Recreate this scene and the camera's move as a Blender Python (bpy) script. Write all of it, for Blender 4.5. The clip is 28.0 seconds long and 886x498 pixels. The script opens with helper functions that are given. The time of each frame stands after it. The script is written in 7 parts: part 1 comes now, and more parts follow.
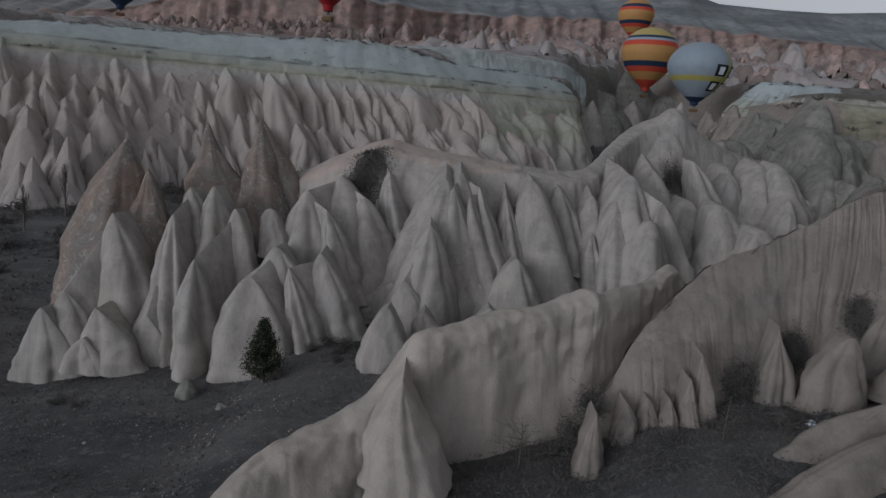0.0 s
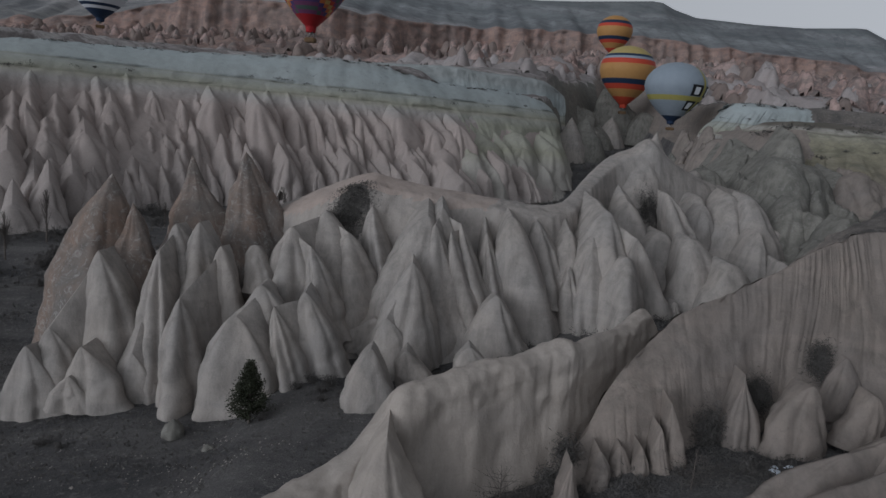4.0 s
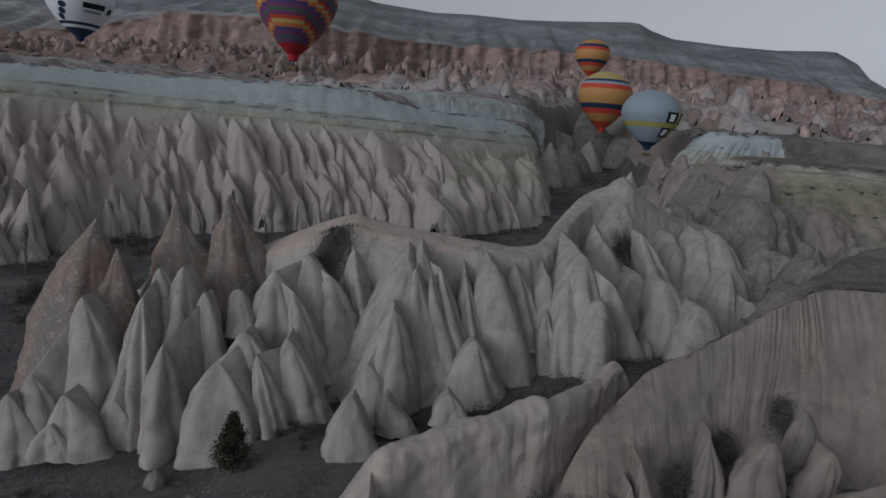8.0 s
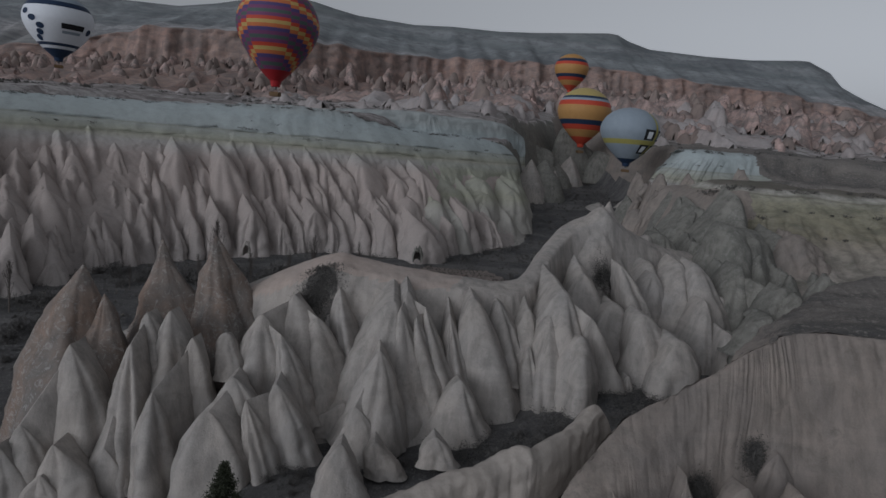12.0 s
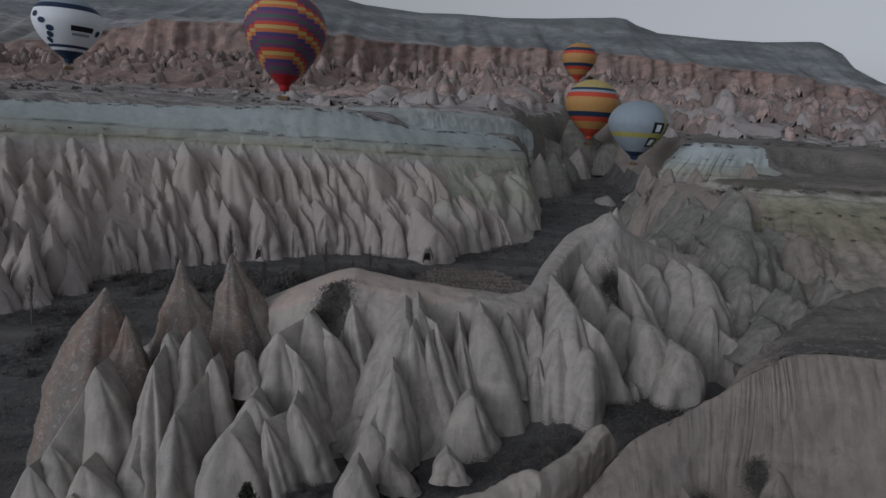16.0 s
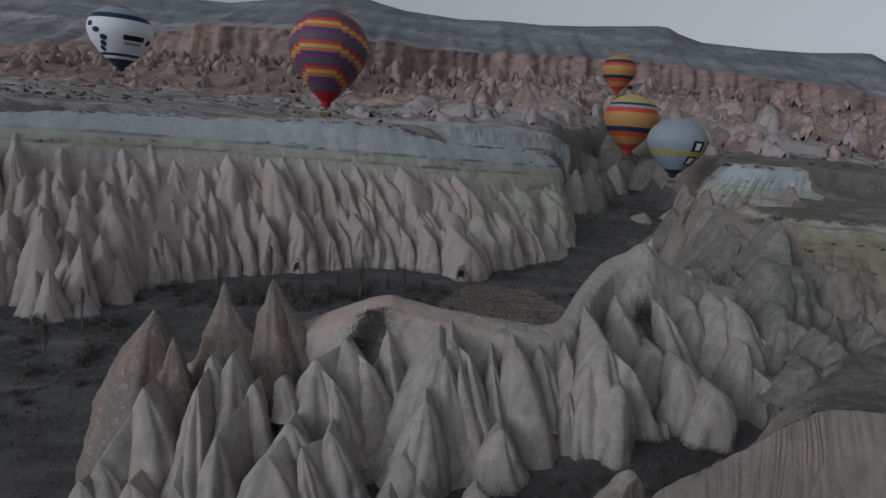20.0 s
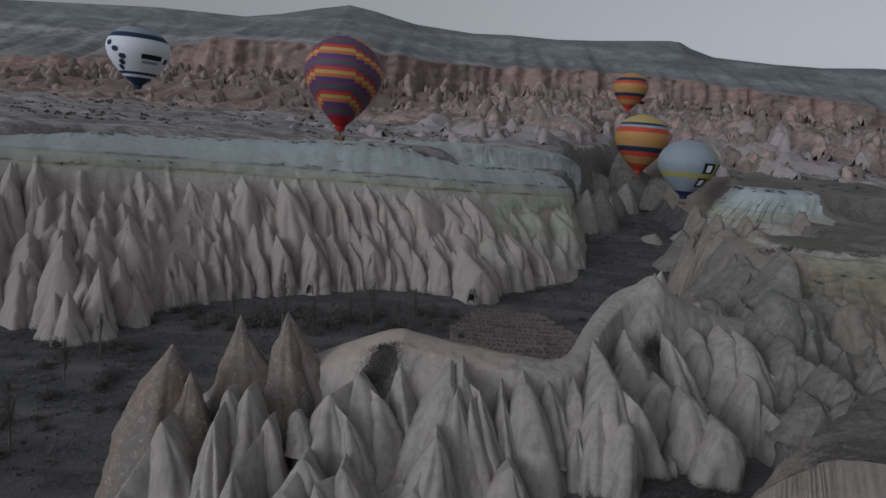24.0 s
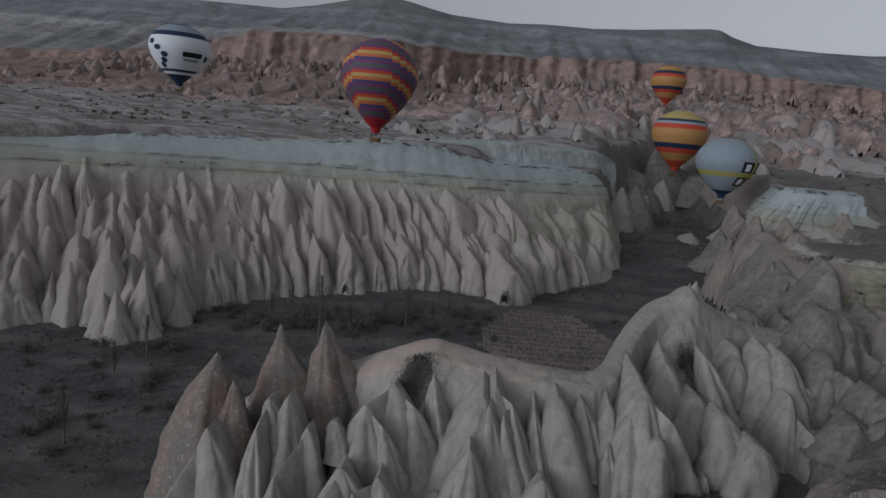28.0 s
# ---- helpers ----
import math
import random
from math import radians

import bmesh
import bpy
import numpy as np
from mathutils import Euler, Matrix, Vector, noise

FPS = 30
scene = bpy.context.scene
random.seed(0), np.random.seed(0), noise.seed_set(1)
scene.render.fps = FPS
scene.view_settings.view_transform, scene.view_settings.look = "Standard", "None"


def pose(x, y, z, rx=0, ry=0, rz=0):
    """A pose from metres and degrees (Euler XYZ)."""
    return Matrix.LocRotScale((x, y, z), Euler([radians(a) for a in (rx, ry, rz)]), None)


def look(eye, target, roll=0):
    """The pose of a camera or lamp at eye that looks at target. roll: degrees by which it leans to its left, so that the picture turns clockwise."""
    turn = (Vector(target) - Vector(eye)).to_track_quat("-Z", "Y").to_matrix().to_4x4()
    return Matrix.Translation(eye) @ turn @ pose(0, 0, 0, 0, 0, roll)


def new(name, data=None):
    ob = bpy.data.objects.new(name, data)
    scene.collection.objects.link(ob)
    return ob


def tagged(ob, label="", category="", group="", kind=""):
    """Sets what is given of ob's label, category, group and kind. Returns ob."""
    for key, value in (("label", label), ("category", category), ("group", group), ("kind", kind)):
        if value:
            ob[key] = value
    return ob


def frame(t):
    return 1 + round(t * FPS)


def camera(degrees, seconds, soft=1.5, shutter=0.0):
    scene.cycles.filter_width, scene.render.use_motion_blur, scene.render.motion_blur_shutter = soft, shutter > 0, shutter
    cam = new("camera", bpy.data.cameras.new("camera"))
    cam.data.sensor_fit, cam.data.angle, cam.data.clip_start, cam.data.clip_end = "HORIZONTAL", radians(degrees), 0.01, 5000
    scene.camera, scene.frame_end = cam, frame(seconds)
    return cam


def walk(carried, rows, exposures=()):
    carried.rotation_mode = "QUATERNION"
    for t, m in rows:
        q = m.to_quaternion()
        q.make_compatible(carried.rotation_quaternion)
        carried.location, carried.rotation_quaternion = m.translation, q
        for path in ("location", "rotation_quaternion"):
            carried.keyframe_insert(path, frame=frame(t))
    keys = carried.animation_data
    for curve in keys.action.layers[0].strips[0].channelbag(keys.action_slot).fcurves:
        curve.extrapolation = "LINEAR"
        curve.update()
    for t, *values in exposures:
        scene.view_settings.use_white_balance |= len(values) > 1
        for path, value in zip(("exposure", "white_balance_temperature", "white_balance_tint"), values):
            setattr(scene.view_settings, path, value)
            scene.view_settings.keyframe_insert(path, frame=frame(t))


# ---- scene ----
cam = camera(69.1, 28.0)
METRES, EYE, TILT, LEAN, TURN = 25.0, 30.0, -11.5, -4.5, 0.0
EXPOSURE, KELVIN = -1.75, 5960.0
ROWS = [
    (0.0, 0.0, 0.0, 0.0, 0.0, 0.0, -0.0),
    (0.5, -0.0008, -0.0066, 0.0129, -0.31, 0.08, 0.15),
    (1.0, -0.0014, -0.0145, 0.0269, -0.47, 0.33, 0.16),
    (1.5, -0.0022, -0.0217, 0.0401, -0.56, 0.31, 0.22),
    (2.0, -0.003, -0.0297, 0.0553, -0.74, 0.51, 0.24),
    (2.5, -0.0033, -0.0379, 0.0684, -1.04, 0.6, 0.32),
    (3.0, -0.0036, -0.0467, 0.0836, -1.32, 0.64, 0.24),
    (3.5, -0.0037, -0.0551, 0.0979, -1.49, 0.68, 0.05),
    (5.5, -0.004, -0.0905, 0.158, -2.34, 0.85, -0.23),
    (6.0, -0.0036, -0.0995, 0.1744, -2.57, 1.27, -0.26),
    (6.5, -0.0041, -0.1079, 0.1891, -2.73, 1.43, -0.31),
    (7.0, -0.0047, -0.1167, 0.2057, -2.91, 1.55, -0.32),
    (7.5, -0.0051, -0.1255, 0.2212, -3.1, 1.73, -0.36),
    (8.0, -0.0054, -0.135, 0.2383, -3.44, 1.95, -0.25),
    (8.5, -0.0063, -0.143, 0.2539, -3.68, 2.23, -0.07),
    (9.0, -0.008, -0.1519, 0.2709, -3.9, 2.59, -0.27),
    (9.5, -0.0084, -0.1606, 0.2866, -4.06, 2.84, -0.1),
    (10.0, -0.0095, -0.1682, 0.304, -4.22, 3.03, -0.18),
    (10.5, -0.0106, -0.1767, 0.3196, -4.4, 3.13, -0.19),
    (11.0, -0.0117, -0.1855, 0.3361, -4.61, 3.05, 0.11),
    (11.5, -0.0124, -0.1937, 0.3521, -4.77, 2.93, 0.05),
    (12.0, -0.0131, -0.2032, 0.369, -4.9, 2.74, 0.61),
    (12.5, -0.0141, -0.2113, 0.3851, -4.93, 2.04, 0.95),
    (14.5, -0.0159, -0.2497, 0.4525, -4.42, 1.56, 1.32),
    (15.0, -0.0161, -0.2601, 0.4696, -4.22, 1.58, 1.26),
    (15.5, -0.0169, -0.2683, 0.4851, -4.09, 1.6, 1.36),
    (16.0, -0.0174, -0.2776, 0.5021, -4.02, 1.59, 1.39),
    (16.5, -0.018, -0.2863, 0.518, -4.0, 1.56, 1.19),
    (17.0, -0.0193, -0.295, 0.5349, -3.98, 1.53, 1.02),
    (17.5, -0.0204, -0.3035, 0.5506, -3.91, 1.51, 1.2),
    (18.0, -0.0224, -0.3121, 0.5676, -3.65, 1.53, 1.02),
    (18.5, -0.0244, -0.3196, 0.5831, -2.91, 1.57, 1.03),
    (19.0, -0.0259, -0.3282, 0.6002, -2.27, 1.66, 0.79),
    (19.5, -0.0282, -0.3363, 0.6157, -1.61, 1.76, 0.44),
    (20.0, -0.0298, -0.3452, 0.6328, -1.12, 1.97, -0.36),
    (20.5, -0.0311, -0.3529, 0.6484, -0.8, 2.2, -0.35),
    (21.0, -0.0328, -0.362, 0.6651, -0.6, 2.41, -0.72),
    (21.5, -0.0348, -0.3699, 0.6799, -0.58, 2.6, -0.7),
    (23.5, -0.0401, -0.4045, 0.7425, -0.22, 2.94, -0.96),
    (24.0, -0.0409, -0.4135, 0.7578, -0.24, 2.92, -0.92),
    (24.5, -0.0429, -0.4214, 0.7717, -0.32, 2.72, -1.16),
    (25.0, -0.0436, -0.4298, 0.7881, -0.33, 2.45, -2.02),
    (25.5, -0.0464, -0.4375, 0.802, 0.39, 2.28, -1.28),
    (26.0, -0.0467, -0.4458, 0.817, 1.04, 2.13, -1.34),
    (26.5, -0.0483, -0.4535, 0.8309, 1.48, 2.0, -1.27),
    (27.0, -0.0501, -0.4629, 0.8465, 1.94, 1.91, -1.55),
    (27.5, -0.0516, -0.4697, 0.8604, 2.31, 1.88, -1.67),
    (28.0, -0.0535, -0.4768, 0.8761, 2.64, 1.92, -1.56),
]
walk(cam, [(t, pose(0, 0, EYE, TILT, LEAN, TURN) @ pose(METRES * x, METRES * y, METRES * z, 90 + pitch, roll, yaw)) for t, x, y, z, yaw, pitch, roll in ROWS], exposures=[(t, EXPOSURE + e, KELVIN, 10.0) for t, e in ((0.0, 0.06), (4.0, 0.04), (9.0, -0.05), (12.0, -0.09), (16.0, -0.04), (20.0, -0.01), (28.0, 0.0))])

# ---- light: pale overcast dawn ----
world = bpy.data.worlds.new("sky")
scene.world = world
world.use_nodes = True
wn = world.node_tree
wn.nodes.clear()
sky = wn.nodes.new("ShaderNodeTexSky")
sky.sky_type = "NISHITA"
sky.sun_disc = False
sky.sun_elevation, sky.sun_rotation = radians(16), radians(230)
sky.air_density, sky.dust_density, sky.ozone_density = 1.0, 3.0, 2.0
soften = wn.nodes.new("ShaderNodeHueSaturation")
soften.inputs["Saturation"].default_value = 0.03
back = wn.nodes.new("ShaderNodeBackground")
back.inputs["Strength"].default_value = 0.31
out = wn.nodes.new("ShaderNodeOutputWorld")
wn.links.new(sky.outputs["Color"], soften.inputs["Color"])
wn.links.new(soften.outputs["Color"], back.inputs["Color"])
wn.links.new(back.outputs["Background"], out.inputs["Surface"])

sun = new("sun", bpy.data.lights.new("sun", "SUN"))
sun.data.energy, sun.data.angle, sun.data.color = 0.62, radians(50), (0.95, 0.98, 1.0)
SUN_FROM = Vector((-0.3, -0.85, 0.75))
sun.matrix_world = look(SUN_FROM * 100, (0, 0, 0))

# ---- materials ----
def mat_base(name, rough=0.95):
    m = bpy.data.materials.new(name)
    m.use_nodes = True
    b = m.node_tree.nodes["Principled BSDF"]
    b.inputs["Roughness"].default_value = rough
    b.inputs["Specular IOR Level"].default_value = 0.15
    return m, m.node_tree, b


def node(nt, kind, **values):
    n = nt.nodes.new(kind)
    for key, v in values.items():
        n.inputs[key.replace("_", " ")].default_value = v
    return n


def place(nt, sx, sy, sz):
    """World position, scaled along the axes."""
    g = nt.nodes.new("ShaderNodeNewGeometry")
    v = nt.nodes.new("ShaderNodeVectorMath")
    v.operation = "MULTIPLY"
    v.inputs[1].default_value = (sx, sy, sz)
    nt.links.new(g.outputs["Position"], v.inputs[0])
    return v.outputs[0]


def noise_at(nt, vec, scale, detail=4.0, rough=0.55, warp=0.0):
    n = node(nt, "ShaderNodeTexNoise", Scale=scale, Detail=detail, Roughness=rough, Distortion=warp)
    nt.links.new(vec, n.inputs["Vector"])
    return n.outputs["Fac"]


def ramp(nt, fac, stops):
    r = nt.nodes.new("ShaderNodeValToRGB")
    e = r.color_ramp.elements
    while len(e) < len(stops):
        e.new(0.5)
    for k, (p, c) in zip(e, stops):
        k.position, k.color = p, (*c, 1.0) if len(c) == 3 else c
    nt.links.new(fac, r.inputs["Fac"])
    return r.outputs["Color"]


def grey(v):
    return (v, v, v)


def blend(nt, fac, a, b, kind="MIX"):
    n = nt.nodes.new("ShaderNodeMix")
    n.data_type, n.blend_type = "RGBA", kind
    for sock, v in ((n.inputs[0], fac), (n.inputs[6], a), (n.inputs[7], b)):
        if isinstance(v, (int, float)):
            sock.default_value = v
        elif isinstance(v, tuple):
            sock.default_value = (*v, 1.0)
        else:
            nt.links.new(v, sock)
    return n.outputs[2]


def relief(nt, b, height, strength, distance):
    n = node(nt, "ShaderNodeBump", Strength=strength, Distance=distance)
    nt.links.new(height, n.inputs["Height"])
    nt.links.new(n.outputs["Normal"], b.inputs["Normal"])


def rock(name, a, b_, stain, stain_amount=0.5, streak=0.5, size=1.0, spots=0.0):
    """Weathered tuff: two tones in patches, rain streaks down the faces, pale and dark lichen, grain."""
    m, nt, b = mat_base(name)
    p = place(nt, 1, 1, 1)
    down = place(nt, 1, 1, 0.12)
    patch = noise_at(nt, p, 0.16 / size, 5, 0.6, 0.6)
    col = blend(nt, ramp(nt, patch, [(0.35, grey(0)), (0.65, grey(1))]), a, b_)
    runs = noise_at(nt, down, 0.9 / size, 6, 0.68)
    dark = ramp(nt, runs, [(0.42, grey(0)), (0.68, grey(streak))])
    col = blend(nt, dark, col, stain)
    beds = noise_at(nt, place(nt, 0.06, 0.06, 1), 0.55 / size, 4, 0.6)
    col = blend(nt, ramp(nt, beds, [(0.52, grey(0)), (0.66, grey(0.28))]), col, tuple(1.22 * c for c in a))
    blot = noise_at(nt, p, 0.42 / size, 7, 0.72, 0.5)
    col = blend(nt, ramp(nt, blot, [(0.56, grey(0)), (0.74, grey(stain_amount))]), col, stain)
    smudge = noise_at(nt, place(nt, 1, 1, 0.45), 1.7 / size, 7, 0.74, 0.9)
    col = blend(nt, ramp(nt, smudge, [(0.57, grey(0)), (0.72, grey(0.55 * stain_amount))]), col, stain)
    if spots:
        fleck = noise_at(nt, p, 0.9 / size, 8, 0.78, 1.2)
        col = blend(nt, ramp(nt, fleck, [(0.53, grey(0)), (0.61, grey(spots))]), col, (0.36, 0.35, 0.335))
    grain = noise_at(nt, p, 6.0 / size, 6, 0.65)
    col = blend(nt, 0.12, col, ramp(nt, grain, [(0.25, grey(0.3)), (0.75, grey(0.8))]), "OVERLAY")
    nt.links.new(col, b.inputs["Base Color"])
    relief(nt, b, blend(nt, 0.6, grain, runs), 0.4, 0.3 * size)
    return m


def bedded(name, beds, top=60.0, wobble=2.6, wave=0.05, size=1.0):
    """Rock in level beds: a list of (height, colour), with wavy bed lines, rain streaks and grain."""
    m, nt, b = mat_base(name)
    p = place(nt, 1, 1, 1)
    g = nt.nodes.new("ShaderNodeNewGeometry")
    sep = nt.nodes.new("ShaderNodeSeparateXYZ")
    nt.links.new(g.outputs["Position"], sep.inputs[0])
    h = nt.nodes.new("ShaderNodeMath")
    h.operation = "MULTIPLY_ADD"
    h.inputs[1].default_value = wobble
    nt.links.new(noise_at(nt, p, wave, 4, 0.6), h.inputs[0])
    nt.links.new(sep.outputs["Z"], h.inputs[2])
    k = nt.nodes.new("ShaderNodeMapRange")
    k.inputs["From Min"].default_value, k.inputs["From Max"].default_value = 10.0, top
    nt.links.new(h.outputs[0], k.inputs["Value"])
    col = ramp(nt, k.outputs["Result"], [((z + wobble / 2 - 10.0) / (top - 10.0), c) for z, c in beds])
    runs = noise_at(nt, place(nt, 1, 1, 0.1), 0.45 / size, 5, 0.62)
    col = blend(nt, ramp(nt, runs, [(0.45, grey(0)), (0.8, grey(0.32))]), col, (0.185, 0.175, 0.171))
    blot = noise_at(nt, p, 0.3 / size, 6, 0.7, 0.4)
    col = blend(nt, ramp(nt, blot, [(0.56, grey(0)), (0.75, grey(0.4))]), col, (0.167, 0.165, 0.160))
    grain = noise_at(nt, p, 3.0 / size, 6, 0.65)
    col = blend(nt, 0.2, col, ramp(nt, grain, [(0.25, grey(0.3)), (0.75, grey(0.8))]), "OVERLAY")
    nt.links.new(col, b.inputs["Base Color"])
    relief(nt, b, blend(nt, 0.25, grain, runs), 0.4, 0.3 * size)
    return m


def soil(name, a, b_, pale, size=1.0, amount=0.5, long=1.0, cut=0.53):
    m, nt, b = mat_base(name, 1.0)
    p = place(nt, 1 / long, 1, 1)
    patch = noise_at(nt, p, 0.1 / size, 7, 0.7, 0.7)
    col = blend(nt, ramp(nt, patch, [(0.35, grey(0)), (0.68, grey(1))]), a, b_)
    broad = noise_at(nt, place(nt, 0.4 / long, 1.5, 1), 0.05 / size, 6, 0.62, 0.6)
    col = blend(nt, ramp(nt, broad, [(0.46, grey(0)), (0.6, grey(0.6))]), col, tuple(0.45 * u + 0.55 * w for u, w in zip(b_, pale)))
    tuft = noise_at(nt, p, 1.1 / size, 6, 0.72, 0.3)
    col = blend(nt, ramp(nt, tuft, [(cut, grey(0)), (cut + 0.1, grey(amount))]), col, pale)
    grit = noise_at(nt, p, 5.0 / size, 6, 0.7)
    col = blend(nt, 0.6, col, ramp(nt, grit, [(0.2, grey(0.15)), (0.8, grey(0.85))]), "OVERLAY")
    nt.links.new(col, b.inputs["Base Color"])
    relief(nt, b, blend(nt, 0.5, tuft, grit), 0.9, 0.5 * size)
    return m


def plain(name, colour, rough=0.7, vary=0.25, scale=3.0):
    m, nt, b = mat_base(name, rough)
    n = noise_at(nt, place(nt, 1, 1, 1), scale, 4, 0.6)
    col = blend(nt, vary, colour, ramp(nt, n, [(0.25, grey(0.2)), (0.75, grey(0.8))]), "OVERLAY")
    nt.links.new(col, b.inputs["Base Color"])
    return m


TUFF = rock("pale_tuff", (0.364, 0.328, 0.300), (0.313, 0.292, 0.277), (0.162, 0.153, 0.144), 0.65, 0.6)
TUFF_PINK = rock("pink_tuff", (0.391, 0.320, 0.283), (0.353, 0.305, 0.278), (0.195, 0.167, 0.152), 0.45, 0.4)
TUFF_BROWN = rock("brown_tuff", (0.178, 0.162, 0.151), (0.25, 0.183, 0.148), (0.1, 0.093, 0.087), 0.8, 0.5, 0.7, 0.6)
TUFF_BEIGE = rock("beige_tuff", (0.39, 0.345, 0.308), (0.35, 0.316, 0.288), (0.195, 0.176, 0.162), 0.5, 0.4)
TUFF_GREY = rock("grey_tuff", (0.212, 0.202, 0.181), (0.167, 0.162, 0.147), (0.090, 0.088, 0.079), 0.85, 0.75, 1.0, 0.25)
# darker copy of the beige tuff; the tall spur's shade is in this colour
TUFF_DARKENED = rock("darkened_tuff", (0.255, 0.218, 0.192), (0.213, 0.188, 0.173), (0.109, 0.099, 0.090), 0.75, 0.5)
BEDDED = bedded("bedded_tuff", [(10, (0.341, 0.308, 0.292)), (27, (0.341, 0.291, 0.270)), (34, (0.369, 0.315, 0.292)), (37.0, (0.369, 0.348, 0.331)), (38.4, (0.351, 0.339, 0.285)), (38.8, (0.261, 0.255, 0.207)), (39.2, (0.324, 0.324, 0.267)),
                                (41.3, (0.342, 0.357, 0.331)), (41.7, (0.279, 0.288, 0.253)), (42.1, (0.356, 0.389, 0.386)), (47.5, (0.369, 0.412, 0.419)), (51.0, (0.324, 0.344, 0.340))], 60.0, 1.6, 0.05)
BEDDED_END = bedded("yellow_green_bedded_tuff", [(10, (0.33, 0.31, 0.288)), (24, (0.34, 0.322, 0.292)), (28, (0.3, 0.295, 0.235)), (31, (0.335, 0.33, 0.28)), (35, (0.31, 0.31, 0.25)), (37.4, (0.34, 0.34, 0.3)), (38.4, (0.351, 0.339, 0.285)), (38.8, (0.261, 0.255, 0.207)), (39.2, (0.324, 0.324, 0.267)),
                                (41.3, (0.342, 0.357, 0.331)), (41.7, (0.279, 0.288, 0.253)), (42.1, (0.356, 0.389, 0.386)), (47.5, (0.369, 0.412, 0.419)), (51.0, (0.324, 0.344, 0.340))], 60.0, 1.6, 0.05)
PINK_FAR = rock("pink_badland_rock", (0.391, 0.274, 0.245), (0.441, 0.333, 0.303), (0.136, 0.114, 0.113), 0.7, 0.75, 2.4)
RED_CLIFF = rock("red_cliff_rock", (0.290, 0.193, 0.163), (0.338, 0.249, 0.214), (0.170, 0.134, 0.128), 0.5, 0.7, 8.0)
SOIL = soil("dark_scrub_soil", (0.066, 0.066, 0.069), (0.106, 0.101, 0.101), (0.226, 0.215, 0.208), 0.7, 0.45)
YELLOW = bedded("yellow_bedded_tuff", [(10, (0.298, 0.270, 0.242)), (26, (0.319, 0.284, 0.255)), (29, (0.306, 0.269, 0.230)), (31, (0.236, 0.210, 0.157)), (34, (0.260, 0.240, 0.176)), (36.5, (0.295, 0.277, 0.207)),
                                       (37.4, (0.331, 0.316, 0.255)), (37.8, (0.208, 0.196, 0.156)), (38.1, (0.403, 0.382, 0.341)), (38.7, (0.392, 0.373, 0.339)), (39.1, (0.141, 0.124, 0.107)), (45, (0.121, 0.108, 0.095))])
# bed colours raised a little: distance haze is put into them
MOUNTAIN = bedded("mountain_scree", [(10, (0.239, 0.237, 0.233)), (150, (0.239, 0.237, 0.233)), (180, (0.286, 0.275, 0.277)), (196, (0.358, 0.354, 0.359)), (206, (0.179, 0.190, 0.198)), (228, (0.249, 0.263, 0.271)),
                                     (240, (0.167, 0.183, 0.190)), (262, (0.239, 0.249, 0.257)), (272, (0.156, 0.170, 0.175)), (300, (0.191, 0.203, 0.204))], 300.0, 6.0, 0.02, 6.0)


def scrubby(m, scale, dark, amount):
    """Adds dark patches of low scrub, large and small, over a material."""
    nt = m.node_tree
    b = nt.nodes["Principled BSDF"]
    col = b.inputs["Base Color"].links[0].from_socket
    p = place(nt, 0.7, 1, 1.6)
    for s, a in ((scale, amount), (scale * 5, 0.8 * amount)):
        n = noise_at(nt, p, s, 8, 0.72, 0.4)
        col = blend(nt, ramp(nt, n, [(0.47, grey(0)), (0.60, grey(a))]), col, dark)
    nt.links.new(col, b.inputs["Base Color"])


scrubby(YELLOW, 0.09, (0.1, 0.098, 0.078), 0.55)
scrubby(MOUNTAIN, 0.012, (0.11, 0.116, 0.125), 0.7)
scrubby(PINK_FAR, 0.03, (0.105, 0.105, 0.1), 0.6)
scrubby(RED_CLIFF, 0.02, (0.11, 0.105, 0.105), 0.5)
PINK_BROWN = rock("brown_badland_rock", (0.20, 0.158, 0.142), (0.25, 0.2, 0.178), (0.12, 0.105, 0.1), 0.6, 0.6, 4.0)
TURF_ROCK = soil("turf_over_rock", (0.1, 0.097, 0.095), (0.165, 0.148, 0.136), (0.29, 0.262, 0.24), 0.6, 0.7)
PLATEAU = soil("stony_plateau", (0.200, 0.181, 0.178), (0.280, 0.246, 0.237), (0.453, 0.427, 0.417), 6.0, 0.9, 6.0, 0.47)
FIELD_SOIL = soil("vineyard_soil", (0.214, 0.180, 0.162), (0.252, 0.211, 0.190), (0.304, 0.257, 0.231), 0.8, 0.4, 3.0)
PINK_PALE = rock("pale_pink_badland_rock", (0.315, 0.275, 0.265), (0.349, 0.322, 0.317), (0.187, 0.175, 0.176), 0.5, 0.5, 3.0)
# yellow, amber and lemon are dulled: haze over the balloons is in these colours
FABRIC = {n: plain("balloon_" + n, c, 0.55, 0.1, 0.6) for n, c in {
    "white": (0.62, 0.64, 0.68), "navy": (0.02, 0.035, 0.07), "ink": (0.015, 0.015, 0.018), "blue_grey": (0.24, 0.28, 0.325), "yellow": (0.426, 0.309, 0.114), "pale_yellow": (0.378, 0.300, 0.120), "amber": (0.383, 0.211, 0.078),
    "red": (0.42, 0.06, 0.035), "orange": (0.445, 0.140, 0.054), "purple": (0.075, 0.055, 0.15), "plum": (0.15, 0.05, 0.12), "green": (0.07, 0.1, 0.09), "lemon": (0.329, 0.298, 0.095), "crimson": (0.3, 0.02, 0.025)}.items()}
WICKER = plain("wicker", (0.14, 0.09, 0.05), 0.8, 0.4, 6.0)
STEEL = plain("burner_steel", (0.25, 0.25, 0.26), 0.35, 0.2, 4.0)
